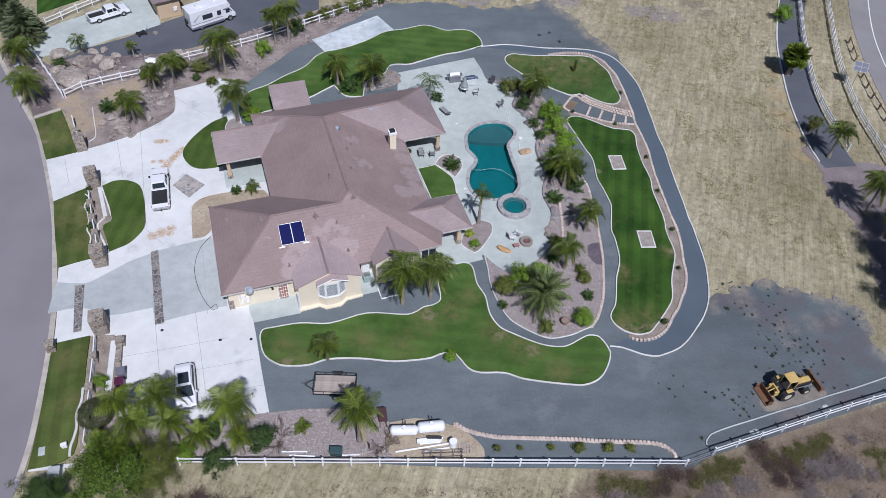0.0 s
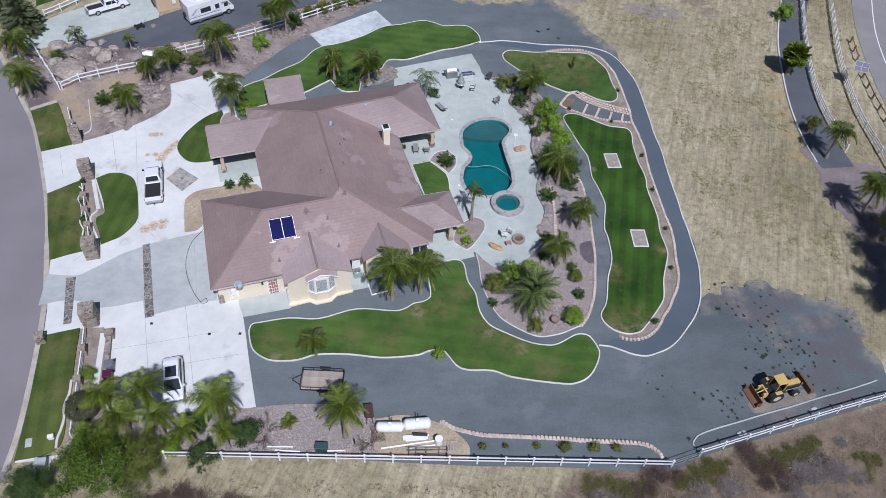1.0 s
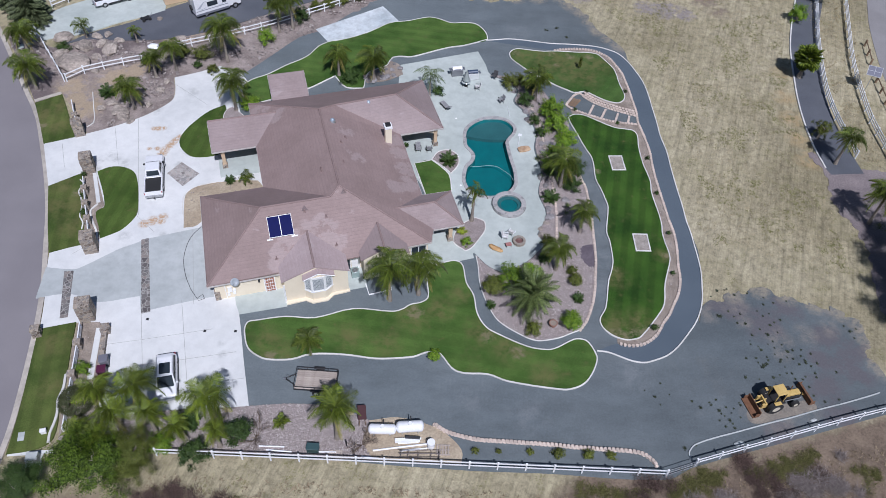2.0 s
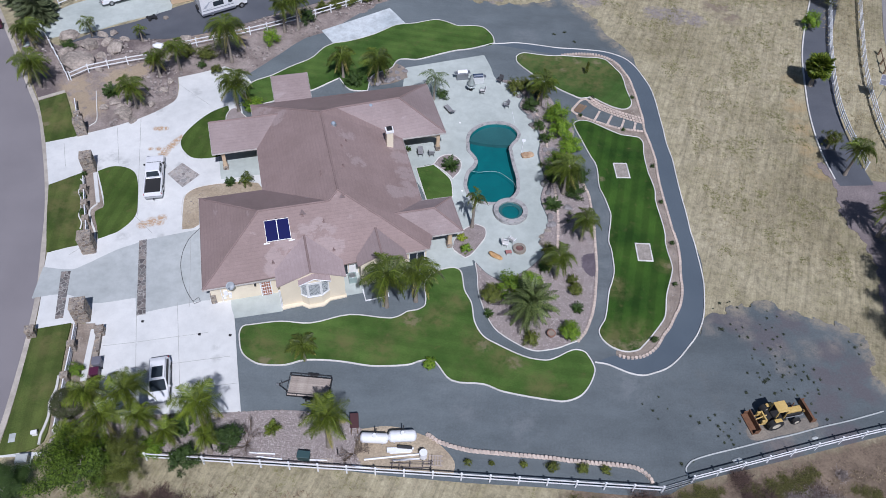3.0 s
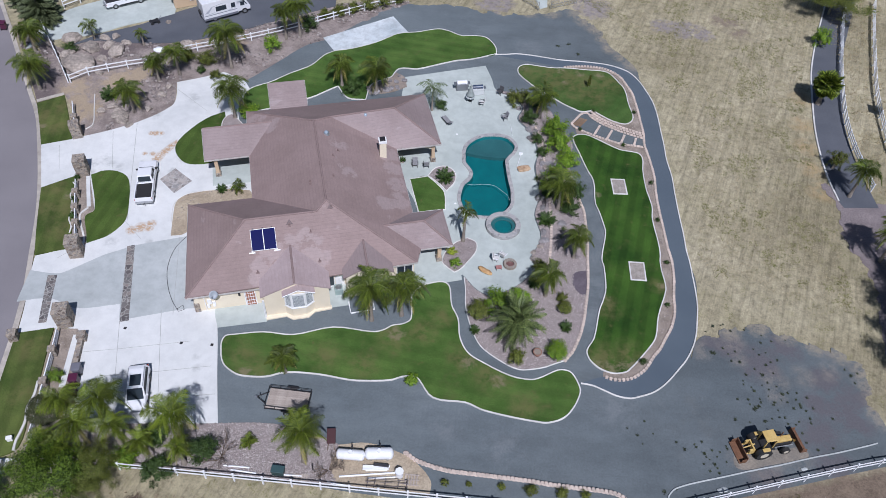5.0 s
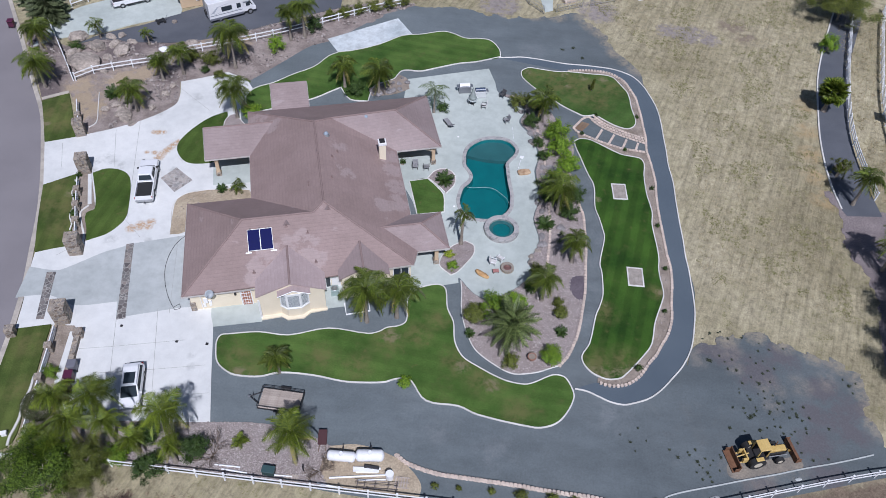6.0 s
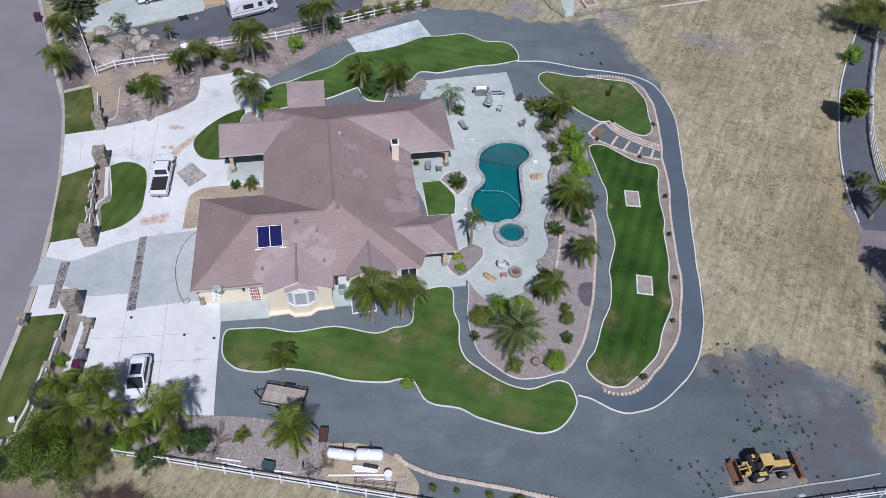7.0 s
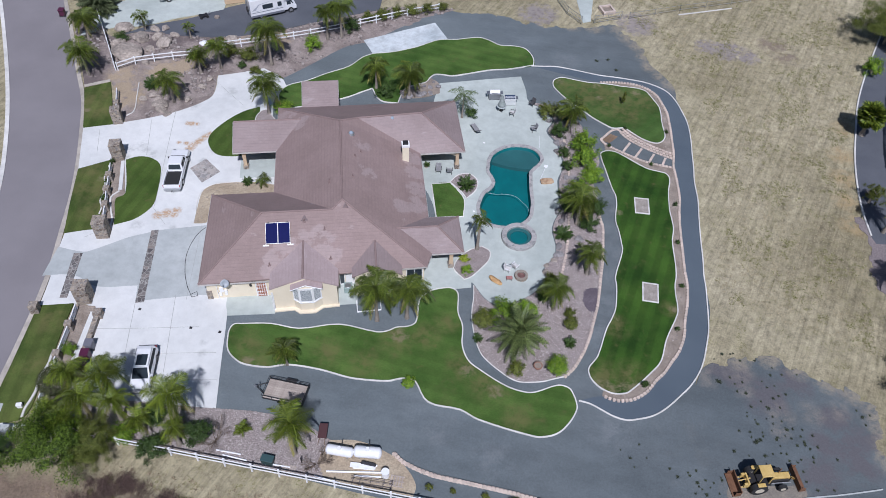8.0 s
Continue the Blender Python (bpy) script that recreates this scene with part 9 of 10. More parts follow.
# ---- plants ----
def frond_mesh(name, mat_, arch, droop, pairs=26, leaf=0.34, width=0.05, fall=0.55, bend=0.0, loose=0.45):
    """A feather leaf one unit long, rising from the origin along +x and bending over, with leaflets on both sides."""
    verts, faces = [], []
    rnd = random.Random(name)
    pt = lambda s: Vector((s * (1 - 0.2 * droop * s), bend * s * s, arch * s - droop * s * s))
    for k in range(9):
        s = k / 8
        p, w = pt(s), 0.022 * (1 - 0.8 * s)
        verts += [(p.x, p.y - w, p.z), (p.x, p.y + w, p.z), (p.x, p.y, p.z + w)]
        if k:
            b = len(verts) - 6
            faces += [(b, b + 3, b + 5, b + 2), (b + 2, b + 5, b + 4, b + 1)]
    for k in range(pairs):
        s = 0.14 + 0.86 * (k + rnd.random() * 0.6) / pairs
        p = pt(s)
        ll = leaf * (math.sin(math.pi * min(1, 0.18 + s * 0.82)) ** 0.7 + 0.1) * rnd.uniform(0.85, 1.1)
        for side in (-1, 1):
            ahead = rnd.uniform(0.35, 0.7)
            d = Vector((ahead, side, -fall * rnd.uniform(0.85 - loose, 0.85 + loose))).normalized() * ll
            w = Vector((width * 0.5, 0, 0))
            q = p + d * 0.55 + Vector((0, 0, 0.03 * ll))
            e = p + d + Vector((0.1 * ll, 0, -0.35 * ll))
            b = len(verts)
            verts += [tuple(p - w * 0.5), tuple(p + w * 0.5), tuple(q + w), tuple(q - w), tuple(e)]
            faces += [(b, b + 1, b + 2, b + 3), (b + 3, b + 2, b + 4)]
    me = bpy.data.meshes.new(name)
    me.from_pydata(verts, [], faces)
    me.materials.append(mat_)
    return me


def fan_mesh(name, mat_):
    """A fan leaf on a stalk."""
    verts, faces = [], []
    verts += [(0, -0.012, 0), (0, 0.012, 0), (0.5, 0.01, 0.16), (0.5, -0.01, 0.16)]
    faces.append((0, 1, 2, 3))
    hub = Vector((0.5, 0, 0.16))
    for k in range(22):
        a = radians(-115 + 230 * k / 21)
        l = 0.5 - 0.12 * abs(k - 10.5) / 10.5
        d, n = Vector((math.cos(a), math.sin(a), 0.05)), Vector((-math.sin(a), math.cos(a), 0))
        b = len(verts)
        verts += [tuple(hub), tuple(hub + d * l * 0.6 + n * 0.045), tuple(hub + d * l + Vector((0, 0, -0.07))), tuple(hub + d * l * 0.6 - n * 0.045)]
        faces.append((b, b + 1, b + 2, b + 3))
    me = bpy.data.meshes.new(name)
    me.from_pydata(verts, [], faces)
    me.materials.append(mat_)
    return me


FEATHER, FEATHER_GOLD = ([frond_mesh("feather", leafy, arch, droop, 104, 0.30, 0.0095, fall, bend, 1.2) for arch, droop, fall, bend in ((1.15, 1.35, 0.6, 0.25), (0.95, 1.4, 0.7, -0.3), (0.6, 1.2, 0.8, 0.32))] for leafy in (FROND, FROND_GOLD))
FEATHER_OLD = [frond_mesh("feather_old", FROND_DRY, -0.2, 0.7, 44, 0.26, 0.012, 1.2)]
FEATHER_GREY = [frond_mesh("feather_grey_a", FROND_BLUE, 0.85, 1.2, 34, 0.26, 0.014, 1.2), frond_mesh("feather_grey_b", FROND_BLUE, 0.5, 1.2, 34, 0.26, 0.014, 1.2), frond_mesh("feather_grey_c", FROND_BLUE, 0.15, 0.9, 34, 0.26, 0.014, 1.2)]
STIFF = [frond_mesh("stiff_a", FROND_DEEP, 0.75, 0.55, 60, 0.13, 0.013, -0.5, 0.06), frond_mesh("stiff_b", FROND_DEEP, 0.5, 0.62, 60, 0.14, 0.013, -0.3, -0.08), frond_mesh("stiff_c", FROND_DEEP, 0.2, 0.6, 60, 0.14, 0.013, 0.1, 0.1)]
SAGO_LEAF = [frond_mesh("sago_a", LEAF_DARK, 0.75, 0.5, 24, 0.2, 0.035, 0.2), frond_mesh("sago_b", LEAF_DARK, 0.35, 0.4, 24, 0.2, 0.035, 0.2), frond_mesh("sago_c", LEAF_DARK, 0.1, 0.25, 24, 0.2, 0.035, 0.2)]
FAN = [fan_mesh("fan_leaf", FROND_GOLD)]


def trunk_mesh(h, r0, r1, lean, seed):
    bm = bmesh.new()
    rnd = random.Random(seed)
    rings, sides, n = [], 9, max(4, int(h / 0.35))
    for k in range(n + 1):
        s = k / n
        r = (r0 + (r1 - r0) * s) * (1.12 if k % 2 else 0.96) + (0.10 * (1 - s) ** 6) * r0 / 0.16
        cx, cy = lean[0] * s * s, lean[1] * s * s
        rings.append([bm.verts.new((cx + r * math.cos(2 * math.pi * i / sides), cy + r * math.sin(2 * math.pi * i / sides), h * s)) for i in range(sides)])
    for a, b in zip(rings, rings[1:]):
        for i in range(sides):
            bm.faces.new((a[i], a[(i + 1) % sides], b[(i + 1) % sides], b[i]))
    bm.faces.new(rings[-1])
    return bm


def palm(name, x, y, h, r, leaves, count, label, category="palm tree", group="", trunk=0.16, old=None, low=-0.2, seed=0, top=30):
    rnd = random.Random(seed + int(x * 13 + y * 7))
    p = thing(name, pose(x, y, 0.02, 0, 0, rnd.uniform(0, 360)), label, category, group)
    lean = (rnd.uniform(-0.12, 0.12), rnd.uniform(-0.12, 0.12))
    part("trunk", trunk_mesh(h, trunk * 1.15, trunk * 0.8, lean, seed), TRUNK, p, "", True)
    golden = 2.399963
    for k in range(count):
        s = k / max(1, count - 1)
        mesh = leaves[min(len(leaves) - 1, int(s * len(leaves)))]
        if old and s > 0.86:
            mesh = old[0]
        ob = new("frond", mesh)
        ob.parent = p
        rise = top * (1 - s) ** 1.4 + low * 40 * s
        size = r * rnd.uniform(0.85, 1.12) * (0.75 + 0.25 * math.sin(math.pi * min(1, s + 0.25)))
        ob.matrix_basis = pose(lean[0], lean[1], h - 0.12 * s + 0.05, 0, 0, math.degrees(golden * k) + rnd.uniform(-14, 14)) @ pose(0, 0, 0, rnd.uniform(-28, 28), -rise, 0) @ Matrix.Scale(size, 4)
    return p


for n, (x, y, h, r) in enumerate(PALMS_BACK):
    palm("queen_palm", x, y, h, r * 1.25, FEATHER, 24 if r > 1.5 else 14, "queen palm with arching green fronds in the rock bed", group="queen palms", trunk=0.14 if h > 2.5 else 0.1, old=FEATHER_OLD, seed=n)
for n, (x, y, h, r) in enumerate(PALMS_POOL):
    palm("queen_palm", x, y, h, r * 1.2, FEATHER, 22 if r > 1.5 else 13, "queen palm with loose green fronds and a bare trunk", group="queen palms", trunk=0.14 if h > 2.7 else 0.09, old=FEATHER_OLD, seed=40 + n)
for n, (x, y, h, r) in enumerate(PALMS_FRONT):
    palm("queen_palm", x, y, h, r * 1.15, FEATHER_GOLD, 18, "full queen palm with drooping yellow-green fronds by the fence", group="queen palms", trunk=0.15, old=FEATHER_OLD, low=-0.3, seed=80 + n, top=45)
for x, y, h, r in PALMS_GREY:
    palm("young_palm", x, y, h, r, FEATHER_GREY, 14, "sparse grey-green young palm at the deck's edge", trunk=0.1)
for x, y, h, r in DATE_PALM:
    palm("date_palm", x, y, h * 0.75, r * 1.12, STIFF, 54, "broad date palm with stiff grey-green fronds", trunk=0.34, low=-0.35, top=62)
for x, y, h, r in FAN_PALMS:
    palm("fan_palm", x, y, h, r, FAN, 84, "round-headed fan palm beside the asphalt strip", trunk=0.22, low=-1.1, top=80)
for n, (x, y, h, r) in enumerate(SAGOS):
    palm("sago_palm", x, y, 0.25, r, SAGO_LEAF, 34, "low dark green sago palm in the rock bed", "sago palm", "sago palms", 0.16, None, 0.0, 200 + n)


def crown_mesh(name, mat_, count, seed, size=0.16, rough=0.35, squash=1.0, hollow=0.45, groups=40, loose=0.13):
    """A crown of many small leaf pairs in clumps round an uneven ball of unit radius, standing on z = 0."""
    rnd = random.Random(seed)
    clumps = []
    for _ in range(max(10, count // groups)):
        u, a = rnd.uniform(-0.75, 1), rnd.uniform(0, 2 * math.pi)
        q = math.sqrt(max(0, 1 - u * u))
        d = Vector((q * math.cos(a), q * math.sin(a), u))
        clumps.append(d * (rnd.uniform(hollow, 0.85) + rough * noise.noise(d * 2.0 + Vector((seed, 0, 0)))))
    verts, faces = [], []
    for k in range(count):
        c = clumps[k % len(clumps)]
        p = c + Vector((rnd.gauss(0, 1), rnd.gauss(0, 1), rnd.gauss(0, 1))) * loose
        n = (p.normalized() + Vector((rnd.uniform(-1, 1), rnd.uniform(-1, 1), rnd.uniform(-0.3, 1.2))) * 0.8).normalized()
        t = n.cross(Vector((rnd.uniform(-1, 1), rnd.uniform(-1, 1), rnd.uniform(-1, 1)))).normalized()
        s = n.cross(t)
        l, w = size * rnd.uniform(0.7, 1.3), size * rnd.uniform(0.35, 0.6)
        b = len(verts)
        for q in (p - t * l * 0.5, p + s * w * 0.5 + n * l * 0.08, p + t * l * 0.5, p - s * w * 0.5 + n * l * 0.08):
            verts.append((q.x, q.y, max(0.02, (q.z + 0.85) * squash)))
        faces.append((b, b + 1, b + 2, b + 3))
    me = bpy.data.meshes.new(name)
    me.from_pydata(verts, [], faces)
    me.materials.append(mat_)
    return me


CROWNS = {}
for key, mat_ in (("bright", LEAF), ("olive", LEAF_OLIVE), ("dark", LEAF_DARK), ("yellow", LEAF_YELLOW)):
    CROWNS[key] = [crown_mesh("shrub_leaves", mat_, 2600, seed, 0.14, 0.6, 1.0, 0.4, 65, 0.12) for seed in (3, 8)]


def stems(n, h, r, seed):
    bm = bmesh.new()
    rnd = random.Random(seed)
    for _ in range(n):
        a = rnd.uniform(0, 6.28)
        rod(bm, (0, 0, 0), (r * math.cos(a) * rnd.uniform(0.3, 0.8), r * math.sin(a) * rnd.uniform(0.3, 0.8), h * rnd.uniform(0.6, 1)), 0.03, 0.01, 5)
    return bm


STEMS = stems(6, 1.0, 0.5, 2)
stem_part = part("branchwork", STEMS, TRUNK)
stem_mesh = stem_part.data
bpy.data.objects.remove(stem_part)


def shrub(x, y, h, r, key, label, seed, group=""):
    s = thing("shrub", pose(x, y, 0.04, 0, 0, seed * 77 % 360), label, "shrub", group)
    a = new("branchwork", stem_mesh)
    a.parent, a.matrix_basis = s, Matrix.Diagonal((r, r, max(h, r) * 0.9, 1))
    b = new("crown", CROWNS[key][seed % 2])
    b.parent, b.matrix_basis = s, Matrix.Diagonal((r, r, max(h * 0.7, r * 0.75), 1))
    return s


for n, (x, y, h, r) in enumerate(SHRUBS_BRIGHT):
    shrub(x, y, h, r, "yellow" if (x, y) == (5.3, 58.0) else "bright", "dense bright green leafy shrub" if x != 16.6 else "yellow-green leafy shrub in the rock bed", n, "bright shrubs")
for n, (x, y, h, r) in enumerate(SHRUBS_OLIVE):
    shrub(x, y, h, r, "olive", "olive green rounded shrub in the bed", n, "olive shrubs")
for n, (x, y, h, r) in enumerate(SHRUBS_DARK):
    shrub(x, y, h, r, "dark", "dark green rounded shrub", n, "dark shrubs")

clipped = thing("shrub", pose(-27.8, 34.2, 0.05), "large smooth clipped dome of dark olive leaves", "shrub")
dome = new("crown", crown_mesh("clipped_leaves", LEAF_CLIPPED, 16000, 5, 0.055, 0.05, 1.0, 0.82, 20, 0.05))
dome.parent, dome.matrix_basis = clipped, Matrix.Diagonal((1.65, 1.65, 1.2, 1))
core = new("branchwork", stem_mesh)
core.parent, core.matrix_basis = clipped, Matrix.Diagonal((1.4, 1.4, 1.6, 1))

for n, (x, y) in enumerate([(20.7, 84.5), (25.9, 85.1), (19.0, 80.6), (24.2, 78.5), (27.2, 72.2), (27.6, 66.2), (28.1, 60.0), (27.7, 54.3), (24.8, 47.0)]):
    shrub(x, y, 0.35, 0.32 + 0.1 * (n == 8), "dark", "small dark green shrub in the narrow bed", n, "strip shrubs")
for n, (x, y) in enumerate([(14.3, 75.9), (14.0, 70.8), (14.4, 67.5), (17.0, 63.2), (16.9, 61.9)]):
    palm("agave", x, y, 0.08, 0.75 - 0.06 * n, STIFF, 22, "low dark spiky agave in the rock bed", "agave", "agaves", 0.1, None, 0.3, 300 + n, 60)
shrub(20.1, 89.6, 1.7, 0.28, "olive", "thin young sapling in the lawn", 4)

TREE_CROWNS = {key: crown_mesh("tree_leaves", mat_, 22000, 21 + i, 0.055, 0.85, 1.0, 0.3, 200, 0.09) for i, (key, mat_) in enumerate((("bright", LEAF_TREE), ("olive", LEAF_OLIVE), ("dark", LEAF_DARK)))}


def limbs(h, seed):
    bm = bmesh.new()
    rnd = random.Random(seed)
    rod(bm, (0, 0, 0), (0.05, 0.03, h * 0.45), 0.2, 0.14, 9)
    for k in range(7):
        a, up = k * 2.4, rnd.uniform(0.3, 0.5)
        p = Vector((0.05, 0.03, h * up))
        q = p + Vector((math.cos(a) * h * 0.28, math.sin(a) * h * 0.28, h * rnd.uniform(0.2, 0.4)))
        rod(bm, p, q, 0.09, 0.04, 6)
        for j in range(2):
            rod(bm, q, q + Vector((rnd.uniform(-0.5, 0.5), rnd.uniform(-0.5, 0.5), rnd.uniform(0.2, 0.6))), 0.04, 0.012, 5)
    return bm


def tree(x, y, h, r, key, label, seed):
    t = thing("tree", pose(x, y, -0.05, 0, 0, seed * 50), label, "tree")
    part("trunk", limbs(h, seed), TRUNK, t)
    c = new("crown", TREE_CROWNS[key])
    c.parent = t
    c.matrix_basis = pose(0, 0, h * 0.22) @ Matrix.Diagonal((r, r, h * 0.52, 1))
    return t


CONIFER_MAT = leaf_material("grey_green_needles", (0.05, 0.068, 0.03), (0.17, 0.20, 0.10))
SPRAY = frond_mesh("needle_spray", CONIFER_MAT, 0.1, 0.25, 46, 0.2, 0.03, 0.5)


def conifer(x, y, h, r, label, seed):
    """Tiers of drooping needle sprays round a straight trunk."""
    rnd = random.Random(seed)
    t = thing("conifer", pose(x, y, 0), label, "conifer")
    part("trunk", rod(bmesh.new(), (0, 0, 0), (0, 0, h), 0.22, 0.03, 9), TRUNK, t)
    for k in range(220):
        s = (k + 0.5) / 220
        o = new("branch", SPRAY)
        o.parent = t
        size = (r * (1 - s) ** 0.75 + 0.25) * rnd.uniform(0.8, 1.15)
        o.matrix_basis = pose(0, 0, h * (0.08 + 0.9 * s), 0, 0, k * 137.5 + rnd.uniform(-10, 10)) @ pose(0, 0, 0, rnd.uniform(-25, 25), rnd.uniform(-18, 8) - 25 * s, 0) @ Matrix.Scale(size, 4)
    return t


conifer(-55.2, 92.0, 6.0, 3.0, "grey-green conifer by the neighbouring drive", 3)
conifer(-58.3, 95.2, 6.0, 3.0, "grey-green conifer by the street", 4)
for n, ((x, y, h, r), key, label) in enumerate(zip(TREES, ("bright", "olive", "dark", "olive", "dark", "dark", "olive", "olive", "olive"), (
    "dense bright green tree beyond the fence corner", "olive-brown leafy tree beside the fence", "dark bushy tree beside the street", 
    "olive green spreading tree beside the fence", "dark spreading tree over the asphalt lot", "dark spreading tree at the gravel lot's edge", "olive tree beside the asphalt lot", "thin young tree beside the asphalt strip", "low olive bush on the dry bank"))):
    tree(x, y, h, r, key, label, n)


def bare_bush(x, y, h, r, seed):
    """Leafless twigs that fork three times and spread wide."""
    bm = bmesh.new()
    rnd = random.Random(seed)

    def twig(p, d, l, w, left):
        q = p + d * l
        rod(bm, p, q, w, w * 0.6, 4)
        for _ in range(3 if left else 0):
            e = (d + Vector((rnd.uniform(-0.9, 0.9), rnd.uniform(-0.9, 0.9), rnd.uniform(-0.3, 0.35)))).normalized()
            twig(q, e, l * rnd.uniform(0.6, 0.9), w * 0.62, left - 1)

    for _ in range(9):
        a = rnd.uniform(0, 6.28)
        twig(Vector((0, 0, 0.0)), Vector((math.cos(a), math.sin(a), rnd.uniform(0.5, 1.2))).normalized(), r * rnd.uniform(0.36, 0.5), 0.04, 3)
    t = thing("bare_bush", pose(x, y, 0.02), "leafless grey twiggy bush in the rock bed", "bush", "bare bushes")
    part("branchwork", bm, TWIG, t)
    return t


for n, (x, y, h, r) in enumerate(BARE_BUSHES):
    bare_bush(x, y, h, r * 1.15, n)


def rock_mesh(name, seed, mat_, detail=3):
    """A boulder with broken planes and pitted faces."""
    rnd = random.Random(seed)
    cuts = [(Vector((rnd.gauss(0, 1), rnd.gauss(0, 1), rnd.gauss(0.2, 1))).normalized(), rnd.uniform(0.62, 0.9)) for _ in range(11)]
    bm = bmesh.new()
    bmesh.ops.create_icosphere(bm, subdivisions=detail, radius=1.0)
    for v in bm.verts:
        d = v.co.normalized()
        c = d * (1 + 0.22 * noise.noise(d * 1.3 + Vector((seed, 0, 0))))
        for n, lim in cuts:
            over = c.dot(n) - lim
            if over > 0:
                c = c - n * over * 0.85
        v.co = c * (1 + 0.07 * noise.noise(d * 5 + Vector((0, seed, 0))) + 0.05 * noise.noise(d * 11 + Vector((0, seed, 3))))
        v.co.z = max(v.co.z, -0.35)
    me = bpy.data.meshes.new(name)
    bm.to_mesh(me)
    bm.free()
    me.materials.append(mat_)
    return me


SLAB_ROCK = rock_mesh("boulder", 3, CONCRETE_GREY, 3)
ROCKS = [rock_mesh("boulder", s, BOULDER, 4) for s in (1, 5, 9, 14)]
BOULDERS3 = [(-46.2, 82.9, 0.9, 2.3), (-48.6, 85.0, 0.5, 1.2), (-46.3, 87.0, 0.6, 1.4), (-49.6, 88.6, 0.7, 1.4), (-42.6, 86.7, 0.6, 1.4), (-45.4, 89.6, 0.4, 0.8), (-54.3, 87.9, 0.5, 1.2), (-52.4, 87.4, 0.4, 0.9), (-37.2, 74.2, 0.4, 1.1), (-44.2, 88.0, 0.4, 0.9), (-43.9, 84.9, 0.4, 0.8)]
tan = tagged(new("boulder", rock_mesh("boulder", 21, TAN_ROCK, 4)), "orange-tan rock lying on the pool deck", "boulder", "boulders")
tan.matrix_basis = pose(12.25, 72.4, 0.12, 0, 0, 25) @ Matrix.Diagonal((0.85, 0.6, 0.4, 1))
GREY_ROCK = surface("grey_bed_rock", (0.15, 0.14, 0.14), (0.34, 0.32, 0.32), 1.2, 7.0, 0.9, 1.0, 0.1, 0, 0.4, 0.4, 0.25)
GREY_ROCKS = [rock_mesh("boulder", s, GREY_ROCK, 3) for s in (31, 37, 43)]
for n, (x, y) in enumerate([(13.1, 78.0), (13.4, 79.4), (14.5, 73.6), (14.7, 72.1), (14.3, 67.8), (14.7, 66.3), (15.9, 73.1), (15.2, 73.7), (11.2, 83.6), (16.4, 72.4), (16.9, 64.2), (15.0, 61.3), (14.9, 62.5)]):
    r = (0.65, 0.5, 0.55, 0.6, 0.7, 0.5, 0.9)[n % 7]
    b = tagged(new("boulder", GREY_ROCKS[n % 3]), "grey boulder in the planting bed beside the deck", "boulder", "bed boulders")
    b.matrix_basis = pose(x, y, 0.06 + 0.1 * r, 0, 0, n * 53) @ Matrix.Diagonal((r, r * 0.75, r * 0.45, 1))
for n, (x, y) in enumerate(scatter(BED_NORTH, 16, 77) + [(13.2, 80.6), (13.5, 79.5), (13.8, 78.3), (12.6, 79.6)]):
    r = 0.28 + 0.07 * (n % 5)
    b = tagged(new("boulder", GREY_ROCKS[n % 3]), "grey rock in the bed behind the house" if n < 16 else "grey rock edging the bed by the deck", "boulder", "bed boulders")
    b.matrix_basis = pose(x, y, 0.1 + 0.1 * r, 0, 0, n * 71) @ Matrix.Diagonal((r, r * 0.8, r * 0.5, 1))
for n, (x, y, h, r) in enumerate(BOULDERS[5:] + BOULDERS2 + BOULDERS3):
    flat = 0.25 if x > 20 else 0.55
    b = tagged(new("boulder", ROCKS[n % 4] if x < 20 else SLAB_ROCK), "rough tan granite boulder half sunk in the bed" if x < 20 else "flat pale stone on the gravel strip", "boulder", "boulders")
    b.matrix_basis = pose(x, y, 0.3 * r * flat, 0, 0, n * 67 if x < 20 else 20) @ Matrix.Diagonal((r, r * (0.8 if x < 20 else 0.5), r * flat, 1))


def strewn(name, places, sizes, seed, mat_, label, category, flat=0.7):
    """Many small stones as one mesh."""
    rnd = random.Random(seed)
    bm = bmesh.new()
    bmesh.ops.create_icosphere(bm, subdivisions=1, radius=1.0)
    base = [v.co.copy() for v in bm.verts]
    tris = [[v.index for v in f.verts] for f in bm.faces]
    bm.free()
    verts, faces = [], []
    for x, y in places:
        r = sizes[0] + (sizes[1] - sizes[0]) * rnd.random() ** 2.2
        turn = Matrix.Rotation(rnd.uniform(0, 6.28), 3, "Z")
        sx, sy = rnd.uniform(0.7, 1.3), rnd.uniform(0.7, 1.2)
        b = len(verts)
        for v in base:
            q = turn @ Vector((v.x * sx, v.y * sy, v.z * flat)) * (r * rnd.uniform(0.85, 1.12))
            verts.append((x + q.x, y + q.y, 0.06 + r * 0.15 + q.z))
        faces += [[b + i for i in t] for t in tris]
    me = bpy.data.meshes.new(name)
    me.from_pydata(verts, [], faces)
    me.materials.append(mat_)
    return tagged(new(name, me), label, category, "", "stuff")


def island_stone(name, low, high):
    m, nt, p = nodes_of(name)
    geo = nt.nodes.new("ShaderNodeNewGeometry")
    nt.links.new(ramp(nt, geo.outputs["Random Per Island"], ((0.0, low), (0.6, tuple((a + b) / 2 for a, b in zip(low, high))), (1.0, high))), p.inputs["Base Color"])
    p.inputs["Roughness"].default_value = 0.9
    return m


MULCH_STONE = island_stone("mulch_stones", (0.245, 0.21, 0.198), (0.46, 0.415, 0.395))
BANK_STONE = island_stone("bank_stones", (0.16, 0.135, 0.125), (0.40, 0.355, 0.33))
